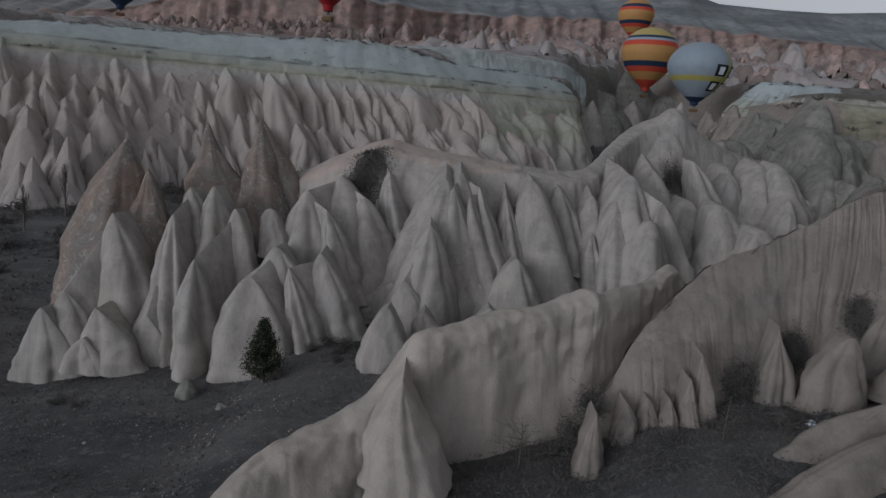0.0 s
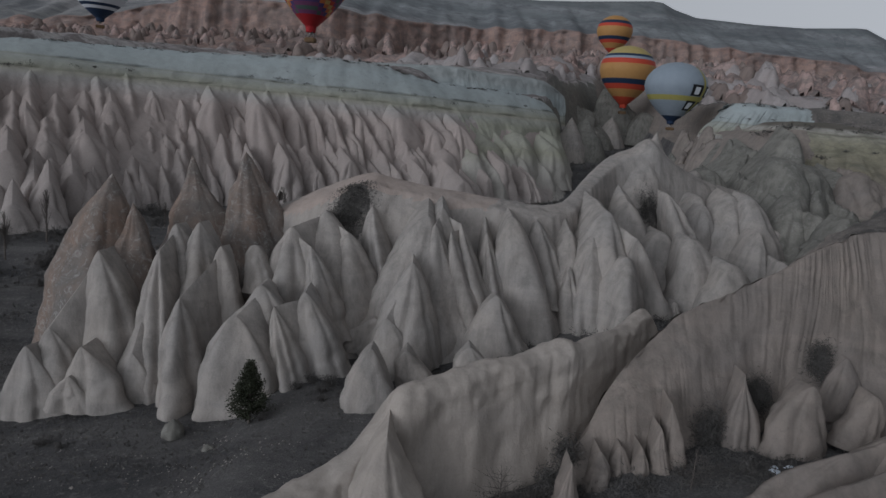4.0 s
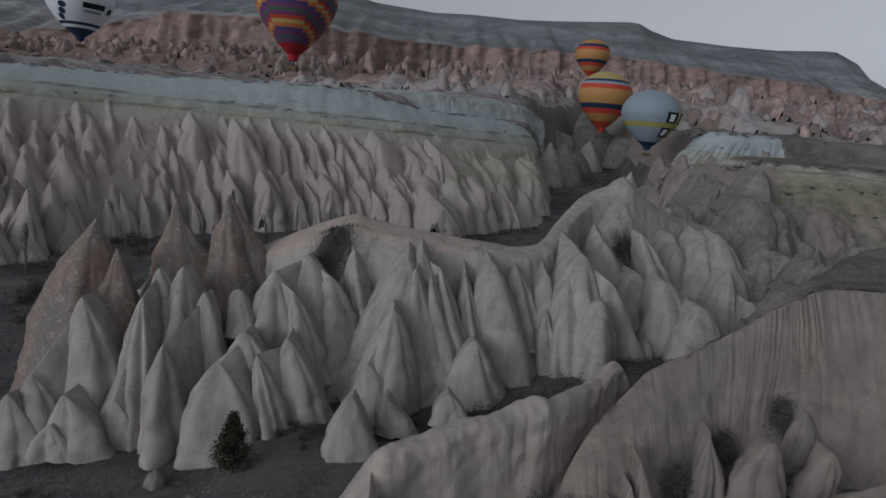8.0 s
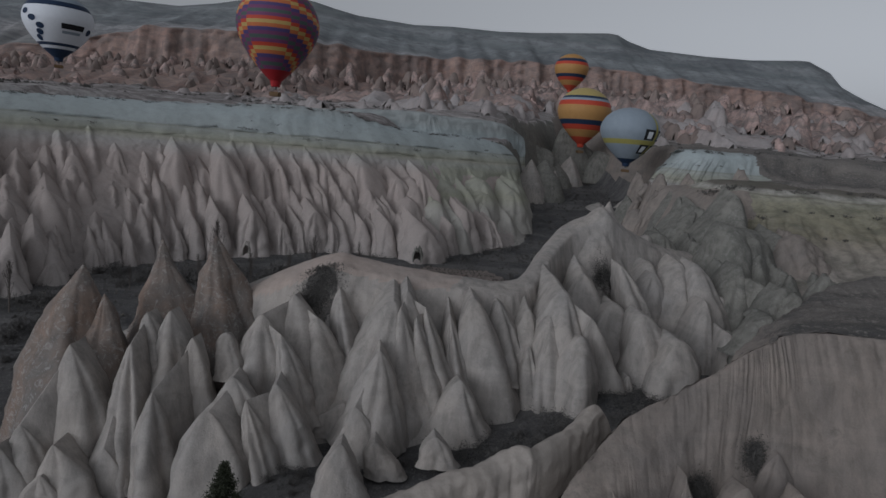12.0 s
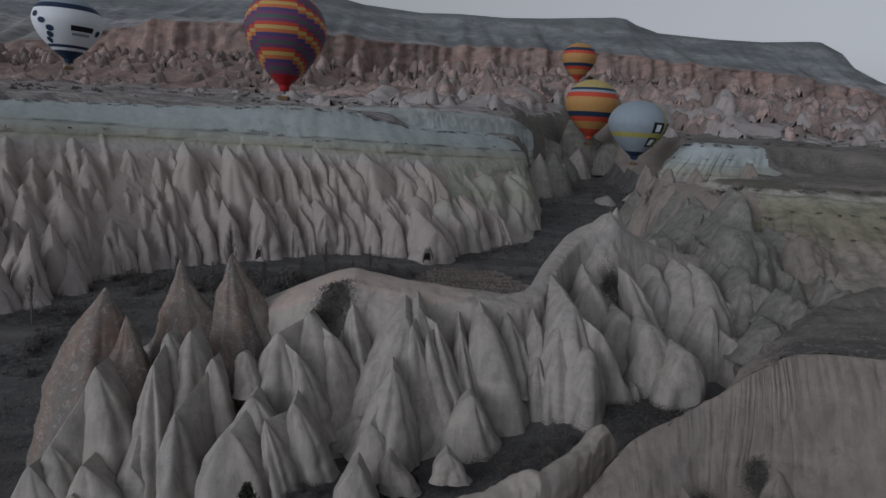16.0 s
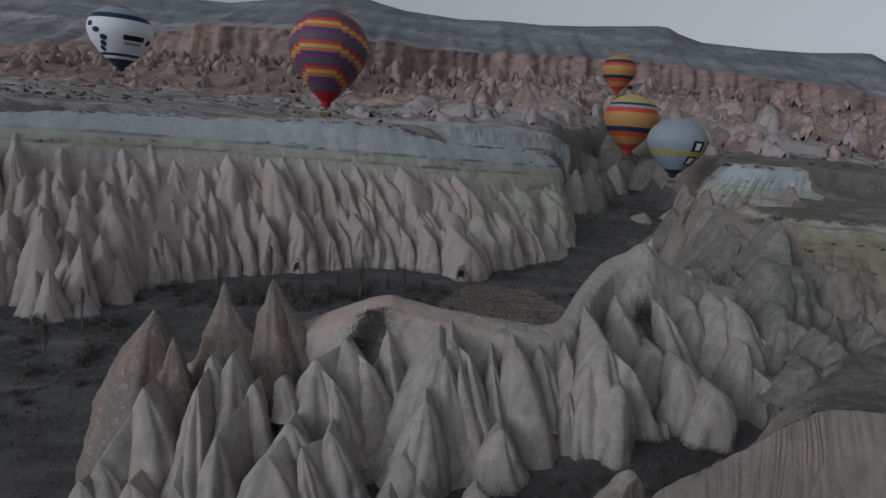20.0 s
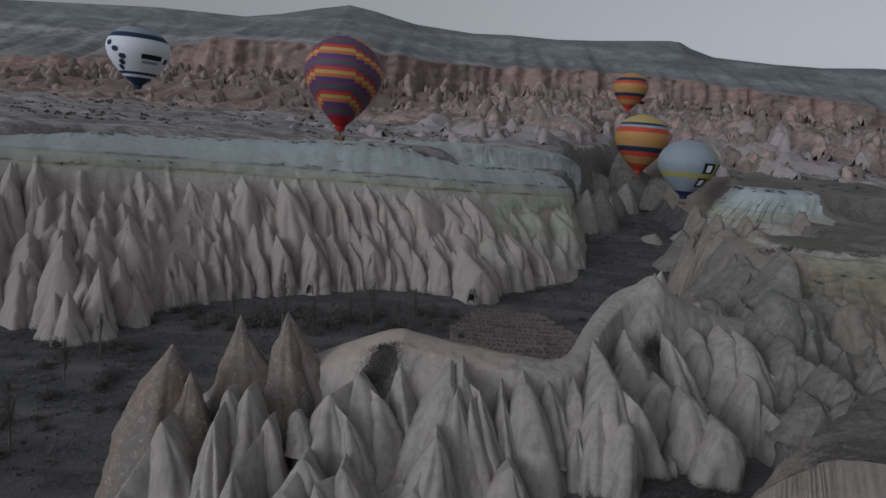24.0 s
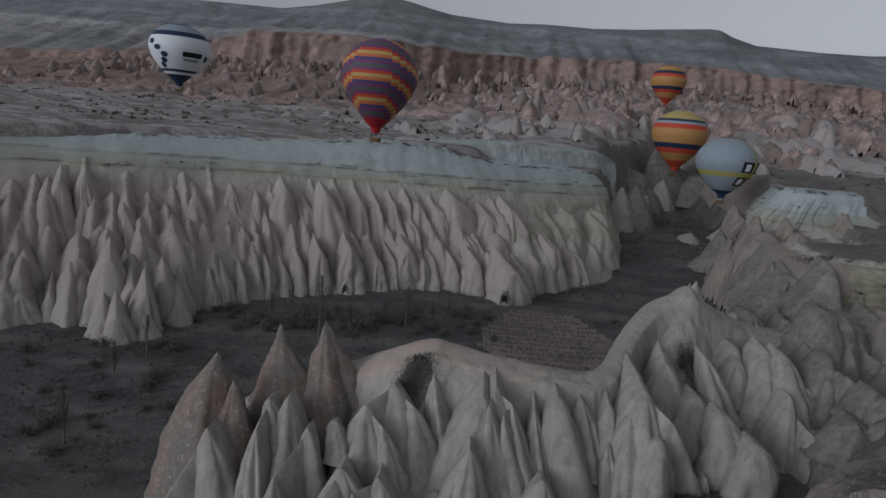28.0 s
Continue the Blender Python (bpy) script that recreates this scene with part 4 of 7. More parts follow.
petal((29.9, 77.0, 22.8), (30.3, 69.5, 11.9), 5.06, spine, 4.0, 0.2, 0.65)
petal((30.8, 70.0, 23.1), (32.5, 65.0, 13.9), 4.56, spine, 4.0, 0.2, 0.60)
petal((33.8, 66.0, 21.3), (33.4, 62.8, 14.9), 3.36, spine, 4.0, 0.2, 0.55)
petal((43.8, 73.0, 20.7), (44.1, 70.5, 14.3), 2.00, spine, 4.0, 0.2, 0.60)
petal((44.8, 71.0, 20.4), (44.9, 69.0, 14.9), 1.72, spine, 4.0, 0.2, 0.60, TUFF_GREY)
petal((51.6, 86.0, 27.5), (49.2, 79.0, 17.4), 4.10, spine, 4.0, 0.2, 0.75, TUFF_GREY)
petal((43.3, 79.0, 23.4), (42.1, 72.0, 13.6), 2.83, spine, 4.0, 0.2, 0.70)
petal((52.8, 76.0, 26.3), (51.1, 73.5, 23.0), 1.95, spine, 4.0, 0.2, 0.70, TUFF_GREY)
petal((48.5, 72.0, 23.4), (46.9, 69.0, 19.7), 3.12, spine, 4.0, 0.2, 0.60, TUFF_GREY)
lobe(RIDGE_LOBES, (39.5, 91.1, 26.0), (38.4, 84.7, 11.7), 5.00)
lobe(RIDGE_LOBES, (34.0, 97.7, 34.4), (31.5, 87.2, 11.7), 8.00, 1.1)
lobe(RIDGE_LOBES, (32.7, 94.2, 33.8), (27.4, 80.6, 11.7), 13.12, 1.35)
lobe(RIDGE_LOBES, (46.9, 102.9, 29.4), (46.0, 95.8, 11.7), 5.38)
lobe(RIDGE_LOBES, (36.7, 94.2, 29.3), (36.1, 87.4, 11.7), 4.50, 2.0)
lobe(RIDGE_LOBES, (42.2, 99.1, 30.0), (41.6, 92.2, 11.7), 4.63, 2.0)

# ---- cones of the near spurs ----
petal((9.3, 31.5, 15.4), (9.2, 30.6, 12.7), 0.72, spur_b, 1.6, 0.1, 1.05, TUFF_DARKENED)
petal((11.5, 33.7, 15.2), (11.5, 32.8, 13.4), 0.70, spur_b, 1.6, 0.1, 0.80, TUFF_DARKENED)
petal((13.0, 34.6, 15.2), (13.0, 33.6, 13.4), 0.80, spur_b, 1.6, 0.1, 0.80, TUFF_DARKENED)
petal((14.1, 34.1, 15.4), (14.1, 33.1, 13.8), 0.50, spur_b, 1.6, 0.1, 1.00, TUFF_DARKENED)
petal((15.2, 34.3, 16.6), (15.3, 33.3, 14.4), 0.60, spur_b, 1.6, 0.1, 1.00, TUFF_DARKENED)
petal((15.9, 35.0, 17.9), (16.3, 33.8, 14.8), 0.75, spur_b, 1.8, 0.3, 1.10, TUFF_DARKENED)
petal((21.3, 37.2, 19.3), (21.4, 35.5, 14.6), 1.35, spur_b, 1.6, 0.1, 1.60, TUFF_DARKENED)
petal((25.0, 36.0, 19.3), (24.6, 34.6, 15.6), 1.85, spur_b, 2.0, -0.2, 0.75, TUFF_DARKENED)
petal((29.7, 40.0, 20.0), (29.5, 39.0, 16.7), 1.59, spur_b, 1.6, 0.1, 0.90, TUFF_DARKENED)
petal((29.1, 36.0, 18.9), (28.7, 35.1, 16.3), 1.39, spur_b, 1.6, 0.1, 0.70, TUFF_DARKENED)
petal((24.4, 30.7, 17.6), (18.6, 29.4, 15.1), 1.30, spur_b, 4.0, 0.8, 0.80, TUFF_DARKENED, (0.97, 0.24))
petal((22.4, 27.8, 17.3), (16.0, 26.0, 14.4), 1.40, spur_b, 4.0, 0.8, 0.80, TUFF_DARKENED, (0.96, 0.28))
petal((28.0, 31.6, 18.6), (22.6, 30.6, 16.0), 1.50, spur_b, 4.0, 0.8, 0.80, TUFF_DARKENED, (0.97, 0.24))
petal((-1.0, 30.5, 16.9), (-0.7, 27.6, 13.0), 2.0, spur, 3.0, 0.2, 1.15, TUFF_BEIGE)

# ---- cones along the far wall ----
WALL_BACK_WAY = (-0.5, 0.866)


def wall_body(X, Y):
    """An even slope from the wall's foot to its lowest bed."""
    foot, bed = np.array(WALL_FOOT[:15]), np.array(WALL_BED[:15])
    yf, zf = np.interp(X, foot[:, 0], foot[:, 1]), np.interp(X, foot[:, 0], foot[:, 2])
    yb, zb = np.interp(X, bed[:, 0], bed[:, 1]), np.interp(X, bed[:, 0], bed[:, 2]) - 1.2
    k = (Y - yf) / np.maximum(yb - yf, 8)
    z = zf + (zb - zf) * np.clip(k, 0, 1) ** 0.9
    return z - 3.2 * ease(k * 3) * (1 - ease((k - 0.55) / 0.4)) - 2.2 * np.clip(yf - Y, 0, None) - 1.5 * np.clip(Y - yb, 0, None) - 3 * np.clip(X - 40, 0, None)


def wall_tooth(tip, foot, r, blunt=0.66, material=None):
    """A tooth whose rib runs back and up until it dies out in the slope."""
    reach, climb = 3.0, 0.42
    while reach < 8 and tip[2] + climb * reach < 38.5:
        x, y = tip[0] + WALL_BACK_WAY[0] * reach, tip[1] + WALL_BACK_WAY[1] * reach
        if float(wall_body(np.array([x]), np.array([y]))[0]) > tip[2] + climb * reach:
            break
        reach += 1.0
    petal(tip, foot, 1.1 * r, wall_far, reach, climb * reach, blunt, material or BEDDED, WALL_BACK_WAY, taper=0.1)


wall_tooth((-100.8, 136.7, 32.3), (-91.6, 122.8, 9.4), 6.01)
wall_tooth((-96.8, 123.4, 21.1), (-93.5, 119.4, 9.5), 3.39)
wall_tooth((-100.2, 140.8, 35.4), (-91.4, 129.8, 15.5), 4.70)
wall_tooth((-96.5, 144.7, 36.9), (-88.7, 136.4, 21.1), 4.15)
wall_tooth((-86.1, 125.4, 20.9), (-82.4, 120.9, 8.2), 4.05)
wall_tooth((-86.1, 121.0, 14.4), (-83.5, 117.8, 8.0), 3.66)
wall_tooth((-76.3, 120.6, 22.3), (-72.8, 113.6, 8.3), 5.06)
wall_tooth((-74.5, 115.6, 14.3), (-72.7, 112.5, 8.2), 3.36)
wall_tooth((-76.7, 127.9, 18.7), (-72.6, 122.8, 8.4), 4.28)
wall_tooth((-65.2, 114.2, 17.8), (-63.2, 109.7, 8.6), 3.43)
wall_tooth((-77.4, 135.5, 23.5), (-69.5, 129.0, 9.2), 6.13)
wall_tooth((-67.0, 106.5, 14.6), (-64.8, 103.0, 8.0), 3.40)
wall_tooth((-71.5, 110.0, 13.2), (-69.5, 107.0, 8.0), 3.00)
wall_tooth((-62.8, 109.5, 12.6), (-61.0, 106.8, 8.4), 2.60)
wall_tooth((-87.5, 136.5, 25.8), (-83.7, 131.3, 16.6), 5.00)
wall_tooth((-93.8, 140.4, 30.7), (-88.7, 134.2, 19.5), 3.74)
wall_tooth((-84.9, 141.3, 29.5), (-79.7, 135.7, 18.8), 4.11)
wall_tooth((-72.8, 141.7, 25.3), (-63.3, 133.6, 9.1), 6.51)
wall_tooth((-61.1, 120.1, 14.3), (-59.8, 117.6, 9.2), 2.87)
wall_tooth((-66.3, 123.3, 16.0), (-64.4, 119.7, 8.9), 3.39)
wall_tooth((-67.7, 164.8, 34.6), (-61.6, 156.4, 20.0), 4.88)
wall_tooth((-74.1, 156.5, 32.8), (-68.4, 147.2, 17.2), 5.58)
wall_tooth((-79.0, 154.5, 32.2), (-75.0, 149.6, 23.3), 3.71)
wall_tooth((-68.9, 150.2, 26.0), (-62.6, 144.7, 11.2), 4.92)
wall_tooth((-63.8, 153.8, 23.6), (-59.7, 146.7, 10.8), 3.15)
wall_tooth((-60.7, 155.4, 24.7), (-55.8, 147.3, 10.3), 4.29)
wall_tooth((-56.7, 154.9, 20.6), (-53.2, 148.7, 10.9), 3.56)
wall_tooth((-56.3, 161.8, 27.4), (-50.1, 154.4, 11.8), 4.45)
wall_tooth((-61.0, 166.0, 32.9), (-57.6, 159.9, 22.9), 2.96)
wall_tooth((-54.3, 168.8, 35.7), (-49.2, 159.7, 20.8), 5.17)
wall_tooth((-49.9, 163.7, 26.3), (-44.7, 156.2, 12.0), 4.69)
wall_tooth((-48.1, 170.2, 31.5), (-41.5, 158.2, 12.7), 5.19)
wall_tooth((-43.3, 170.5, 35.1), (-34.9, 159.1, 12.4), 7.60)
wall_tooth((-35.0, 177.8, 33.8), (-31.0, 167.5, 18.2), 4.79)
wall_tooth((-35.2, 167.6, 25.7), (-27.7, 161.2, 13.0), 4.00)
wall_tooth((-30.5, 179.1, 32.6), (-27.3, 171.0, 20.4), 3.37)
wall_tooth((-25.8, 180.9, 33.0), (-21.8, 172.0, 19.2), 4.67)
wall_tooth((-22.0, 170.3, 23.3), (-20.8, 166.6, 14.2), 4.09)
wall_tooth((-18.6, 175.2, 26.9), (-16.8, 168.3, 14.2), 3.95)
wall_tooth((-18.3, 182.9, 33.5), (-14.8, 174.6, 21.1), 3.43)
wall_tooth((-14.3, 178.3, 28.6), (-13.0, 174.0, 19.8), 2.76)
wall_tooth((-11.6, 183.4, 32.5), (-9.0, 176.0, 21.5), 3.88)
wall_tooth((-10.8, 174.9, 23.8), (-8.3, 169.9, 13.2), 5.43)
wall_tooth((-4.6, 175.6, 22.7), (-2.0, 171.7, 14.0), 4.62)
wall_tooth((-0.7, 176.2, 24.7), (1.2, 170.7, 14.5), 3.35)
wall_tooth((-7.9, 186.7, 36.3), (0.4, 179.8, 21.8), 7.88)
wall_tooth((6.7, 181.5, 26.5), (9.8, 172.8, 13.3), 6.62)
wall_tooth((2.8, 186.9, 32.2), (5.9, 179.5, 20.8), 5.70)
wall_tooth((10.7, 161.0, 20.3), (12.6, 157.6, 13.6), 5.04)
wall_tooth((9.6, 189.9, 34.3), (15.3, 179.6, 17.5), 5.96)
wall_tooth((-28.9, 164.1, 22.0), (-24.8, 162.2, 13.9), 3.18)
wall_tooth((-91.9, 115.2, 14.3), (-88.8, 111.9, 7.7), 3.94)
wall_tooth((-89.6, 117.3, 10.5), (-88.4, 115.9, 7.8), 2.70)
wall_tooth((19.3, 195.8, 30.2), (23.6, 188.0, 17.6), 8.24, 0.6, BEDDED_END)
wall_tooth((30.9, 200.6, 29.0), (33.1, 193.9, 18.4), 7.98, 0.6, BEDDED_END)
wall_tooth((41.1, 207.1, 30.2), (43.7, 201.3, 20.0), 6.29, 0.6, BEDDED_END)
rnd = random.Random(81)
for k in range(34):
    x, y, z = spline(WALL_FOOT[2:13], (k + rnd.uniform(0.1, 0.9)) / 34)
    h, back = rnd.uniform(5.0, 10.0), rnd.uniform(2.5, 6.0)
    wall_tooth((x - 0.5 * back, y + 0.87 * back, z + 2.5 + h), (x + 0.2, y - 0.6, z + 2.6), rnd.uniform(0.3, 0.42) * h)
lobe(WALL_LOBES, (-102.8, 134.9, 31.3), (-94.8, 121.0, 7.3), 8.33, 1.55)
lobe(WALL_LOBES, (-95.1, 115.3, 16.5), (-90.8, 107.8, 4.3), 7.60, 1.55)
lobe(WALL_LOBES, (-99.6, 140.8, 33.8), (-92.4, 128.2, 10.9), 4.50, 1.55)
lobe(WALL_LOBES, (-82.9, 117.1, 15.3), (-80.0, 112.1, 6.2), 3.40, 1.55)
lobe(WALL_LOBES, (-86.1, 125.1, 20.3), (-81.9, 117.7, 7.3), 5.29, 1.55)
lobe(WALL_LOBES, (-81.3, 128.2, 21.3), (-75.7, 118.6, 5.2), 8.01, 1.55)
lobe(WALL_LOBES, (-72.5, 122.6, 17.3), (-68.5, 115.7, 5.7), 6.21, 1.55)
lobe(WALL_LOBES, (-68.9, 122.1, 16.0), (-65.0, 115.3, 4.1), 5.35, 1.55)
lobe(WALL_LOBES, (-97.1, 145.6, 35.8), (-88.9, 131.4, 10.5), 5.98, 1.55)
lobe(WALL_LOBES, (-91.7, 140.2, 30.6), (-84.5, 127.8, 8.8), 6.93, 1.55)
lobe(WALL_LOBES, (-87.3, 147.0, 33.2), (-79.5, 133.6, 9.4), 6.23, 1.55)
lobe(WALL_LOBES, (-77.1, 134.8, 23.4), (-72.0, 125.9, 8.6), 7.62, 1.55)
lobe(WALL_LOBES, (-75.0, 143.9, 26.4), (-68.5, 132.7, 7.6), 9.01, 1.55)
lobe(WALL_LOBES, (-66.6, 123.1, 15.4), (-63.4, 117.6, 5.3), 3.71, 1.55)
lobe(WALL_LOBES, (-62.1, 122.8, 13.7), (-59.6, 118.6, 5.6), 2.53, 1.55)
lobe(WALL_LOBES, (-73.6, 154.8, 31.0), (-66.1, 141.9, 9.0), 8.56, 1.55)
lobe(WALL_LOBES, (-68.8, 142.8, 23.0), (-63.7, 134.1, 7.6), 5.15, 1.55)
lobe(WALL_LOBES, (-60.5, 138.4, 16.4), (-56.9, 132.2, 5.7), 5.60, 1.55)
lobe(WALL_LOBES, (-68.1, 165.3, 34.4), (-61.0, 152.9, 12.4), 5.83, 1.55)
lobe(WALL_LOBES, (-64.5, 154.9, 26.0), (-59.4, 145.9, 9.4), 3.07, 1.55)
lobe(WALL_LOBES, (-60.6, 153.8, 23.6), (-56.0, 145.8, 8.9), 3.67, 1.55)
lobe(WALL_LOBES, (-57.6, 156.4, 24.5), (-52.4, 147.5, 8.4), 4.55, 1.55)
lobe(WALL_LOBES, (-61.1, 164.6, 31.3), (-56.1, 155.9, 15.2), 3.01, 1.55)
lobe(WALL_LOBES, (-57.0, 162.0, 28.2), (-50.8, 151.2, 8.8), 5.10, 1.55)
lobe(WALL_LOBES, (-54.2, 147.8, 18.0), (-50.9, 142.2, 7.7), 2.96, 1.55)
lobe(WALL_LOBES, (-50.6, 163.1, 27.2), (-44.6, 152.6, 8.4), 5.13, 1.55)
lobe(WALL_LOBES, (-54.4, 169.5, 32.8), (-47.0, 156.7, 10.4), 7.06, 1.55)
lobe(WALL_LOBES, (-47.1, 164.4, 27.3), (-41.5, 154.7, 10.2), 5.81, 1.55)
lobe(WALL_LOBES, (-40.6, 169.3, 29.3), (-34.0, 157.8, 9.3), 6.84, 1.55)
lobe(WALL_LOBES, (-33.5, 160.2, 22.4), (-29.6, 153.3, 10.2), 4.64, 1.55)
lobe(WALL_LOBES, (-40.5, 176.2, 34.3), (-34.4, 165.7, 15.6), 5.47, 1.55)
lobe(WALL_LOBES, (-35.2, 178.0, 34.3), (-29.2, 167.6, 15.7), 5.06, 1.55)
lobe(WALL_LOBES, (-30.0, 179.0, 33.4), (-22.8, 166.7, 10.9), 4.39, 1.55)
lobe(WALL_LOBES, (-25.2, 180.8, 33.3), (-18.5, 169.3, 12.6), 5.36, 1.55)
lobe(WALL_LOBES, (-22.6, 169.4, 23.6), (-18.5, 162.3, 10.6), 3.76, 1.55)
lobe(WALL_LOBES, (-17.8, 175.7, 27.4), (-12.8, 167.0, 11.5), 3.87, 1.55)
lobe(WALL_LOBES, (-19.3, 170.9, 24.1), (-15.0, 163.4, 10.9), 5.12, 1.55)
lobe(WALL_LOBES, (-17.4, 183.1, 33.3), (-11.4, 172.9, 14.8), 4.47, 1.55)
lobe(WALL_LOBES, (-14.3, 178.7, 29.1), (-9.2, 169.9, 12.9), 3.46, 1.55)
lobe(WALL_LOBES, (-13.0, 183.9, 33.0), (-5.6, 171.2, 10.6), 6.62, 1.55)
lobe(WALL_LOBES, (-26.9, 162.2, 20.9), (-23.7, 156.7, 10.9), 3.62, 1.55)
lobe(WALL_LOBES, (-10.8, 174.3, 24.9), (-5.9, 165.8, 10.4), 6.56, 1.55)
lobe(WALL_LOBES, (-2.2, 175.8, 24.8), (2.1, 168.3, 11.9), 6.15, 1.55)
lobe(WALL_LOBES, (-5.6, 180.0, 28.5), (0.1, 170.2, 11.1), 5.81, 1.55)
lobe(WALL_LOBES, (2.6, 174.1, 22.6), (6.5, 167.4, 10.9), 5.42, 1.55)
lobe(WALL_LOBES, (-99.6, 125.3, 23.8), (-95.6, 118.3, 11.6), 5.12, 1.55)
lobe(WALL_LOBES, (-96.3, 130.7, 25.9), (-91.7, 122.7, 11.7), 4.95, 1.55)
lobe(WALL_LOBES, (-86.4, 139.4, 28.5), (-80.8, 129.7, 11.4), 5.59, 1.55)
lobe(WALL_LOBES, (-80.0, 144.1, 28.6), (-74.3, 134.2, 11.2), 5.75, 1.55)
lobe(WALL_LOBES, (-72.5, 162.7, 35.0), (-65.4, 150.4, 13.2), 6.38, 1.55)
lobe(WALL_LOBES, (-46.6, 173.3, 33.6), (-40.4, 162.5, 14.5), 6.07, 1.55)
lobe(WALL_LOBES, (-100.5, 115.0, 19.5), (-95.5, 106.5, 5.0), 7.17, 1.55)
lobe(WALL_LOBES, (-106.7, 124.9, 28.1), (-100.8, 114.6, 9.9), 5.94, 1.55)
lobe(WALL_LOBES, (-105.4, 130.7, 30.1), (-100.1, 121.6, 13.9), 5.29, 1.55)
lobe(WALL_LOBES, (-58.5, 169.7, 34.3), (-52.9, 159.9, 16.8), 5.08, 1.55)
lobe(WALL_LOBES, (-22.2, 184.8, 35.9), (-17.1, 176.0, 20.0), 4.27, 1.55)
lobe(WALL_LOBES, (-8.6, 187.7, 35.3), (-2.2, 176.6, 15.7), 6.01, 1.55)
lobe(WALL_LOBES, (-76.7, 156.5, 33.5), (-71.9, 148.3, 18.7), 4.52, 1.55)
lobe(WALL_LOBES, (6.4, 190.0, 32.6), (14.0, 176.8, 11.7), 13.36, 1.8)
lobe(WALL_LOBES, (28.6, 207.6, 33.7), (36.6, 193.7, 11.9), 14.47, 2.0, BEDDED_END)
lobe(WALL_LOBES, (40.1, 217.7, 34.1), (47.6, 204.8, 13.3), 12.36, 2.4, BEDDED_END)
lobe(WALL_LOBES, (13.6, 183.9, 26.8), (19.0, 174.6, 11.4), 8.28, 2.0, BEDDED_END)
lobe(WALL_LOBES, (29.8, 195.9, 25.8), (35.3, 186.5, 9.9), 7.52, 1.55, BEDDED_END)
lobe(WALL_LOBES, (37.7, 200.5, 24.1), (42.2, 192.7, 11.2), 7.68, 1.55, BEDDED_END)
lobe(WALL_LOBES, (20.6, 181.6, 22.8), (24.9, 174.2, 10.3), 6.56, 1.55, BEDDED_END)
lobe(WALL_LOBES, (44.1, 209.6, 26.2), (48.9, 201.3, 12.1), 6.66, 1.55, BEDDED_END)
lobe(WALL_LOBES, (25.1, 198.1, 29.6), (31.1, 187.8, 11.6), 6.31, 1.55, BEDDED_END)

# ---- crags and domes on the near side of the bluffs ----
petal((54.4, 94.0, 32.6), (52.4, 86.5, 20.0), 6.40, bluff, 5.0, 0.5, 0.55, TUFF_GREY, rough=2.0)
petal((44.8, 100.2, 30.2), (44.4, 95.5, 22.0), 4.20, bluff, 4.0, 0.0, 0.50, TUFF_GREY)
petal((62.8, 109.5, 37.2), (55.5, 96.5, 23.5), 5.60, bluff, 5.0, 1.5, 0.90, TUFF_GREY)
petal((60.0, 118.5, 34.4), (52.5, 106.0, 20.5), 5.20, bluff, 6.0, 1.5, 0.90, TUFF_GREY)
petal((66.5, 101.0, 31.5), (63.0, 90.0, 19.0), 6.50, bluff, 6.0, 1.0, 0.80, TUFF_GREY)
petal((75.2, 155.6, 32.6), (72.0, 150.0, 24.0), 5.50, white_bluff, 9.0, 3.0, 0.80, TUFF_GREY)
petal((86.0, 214.0, 27.4), (81.0, 208.0, 20.0), 5.50, white_bluff, 9.0, 4.0, 0.70, TUFF_GREY)
petal((77.2, 288.0, 36.9), (76.1, 281.9, 23.3), 9.99, white_bluff, 12.0, 1.0, 0.70, TUFF_GREY)
petal((73.2, 296.0, 46.6), (65.2, 286.8, 24.7), 13.82, white_bluff, 12.0, 1.0, 0.70, TUFF_GREY)
petal((86.7, 312.0, 57.5), (92.2, 302.8, 35.8), 13.19, white_bluff, 12.0, 1.0, 0.70, TUFF_GREY)
petal((102.6, 302.0, 47.6), (104.0, 296.9, 35.9), 9.76, white_bluff, 12.0, 1.0, 0.70, TUFF_GREY)
petal((98.8, 318.0, 49.7), (101.9, 312.5, 36.5), 9.62, white_bluff, 12.0, 1.0, 0.70, TUFF_GREY)
petal((62.7, 300.0, 42.1), (62.1, 294.1, 28.2), 9.16, white_bluff, 12.0, 1.0, 0.70, TUFF_GREY)
petal((111.1, 300.0, 43.8), (112.5, 296.1, 35.0), 7.89, white_bluff, 12.0, 1.0, 0.70, TUFF_GREY)
petal((129.3, 330.0, 52.2), (129.5, 325.1, 39.6), 11.26, white_bluff, 12.0, 1.0, 0.70, TUFF_GREY)
lobe(BLUFF_LOBES, (57.1, 97.5, 32.3), (56.1, 85.7, 11.7), 11.43, 2.6)
lobe(BLUFF_LOBES, (47.0, 102.9, 30.1), (46.5, 95.2, 11.7), 6.29)
lobe(BLUFF_LOBES, (51.7, 96.0, 28.8), (51.4, 89.1, 11.7), 5.07)
lobe(BLUFF_LOBES, (54.0, 79.6, 25.7), (51.9, 74.5, 11.7), 3.65)
lobe(BLUFF_LOBES, (51.0, 85.3, 26.5), (50.0, 78.7, 11.7), 4.72)
lobe(BLUFF_LOBES, (68.6, 93.0, 26.3), (66.3, 85.8, 11.7), 6.32)
lobe(BLUFF_LOBES, (68.8, 100.0, 31.8), (67.3, 87.7, 11.7), 13.20, 1.9, TUFF_DARKENED)
lobe(BLUFF_LOBES, (48.4, 71.6, 23.7), (46.2, 65.4, 11.7), 6.01)
lobe(BLUFF_LOBES, (52.4, 71.7, 25.8), (49.6, 64.4, 11.7), 7.11)
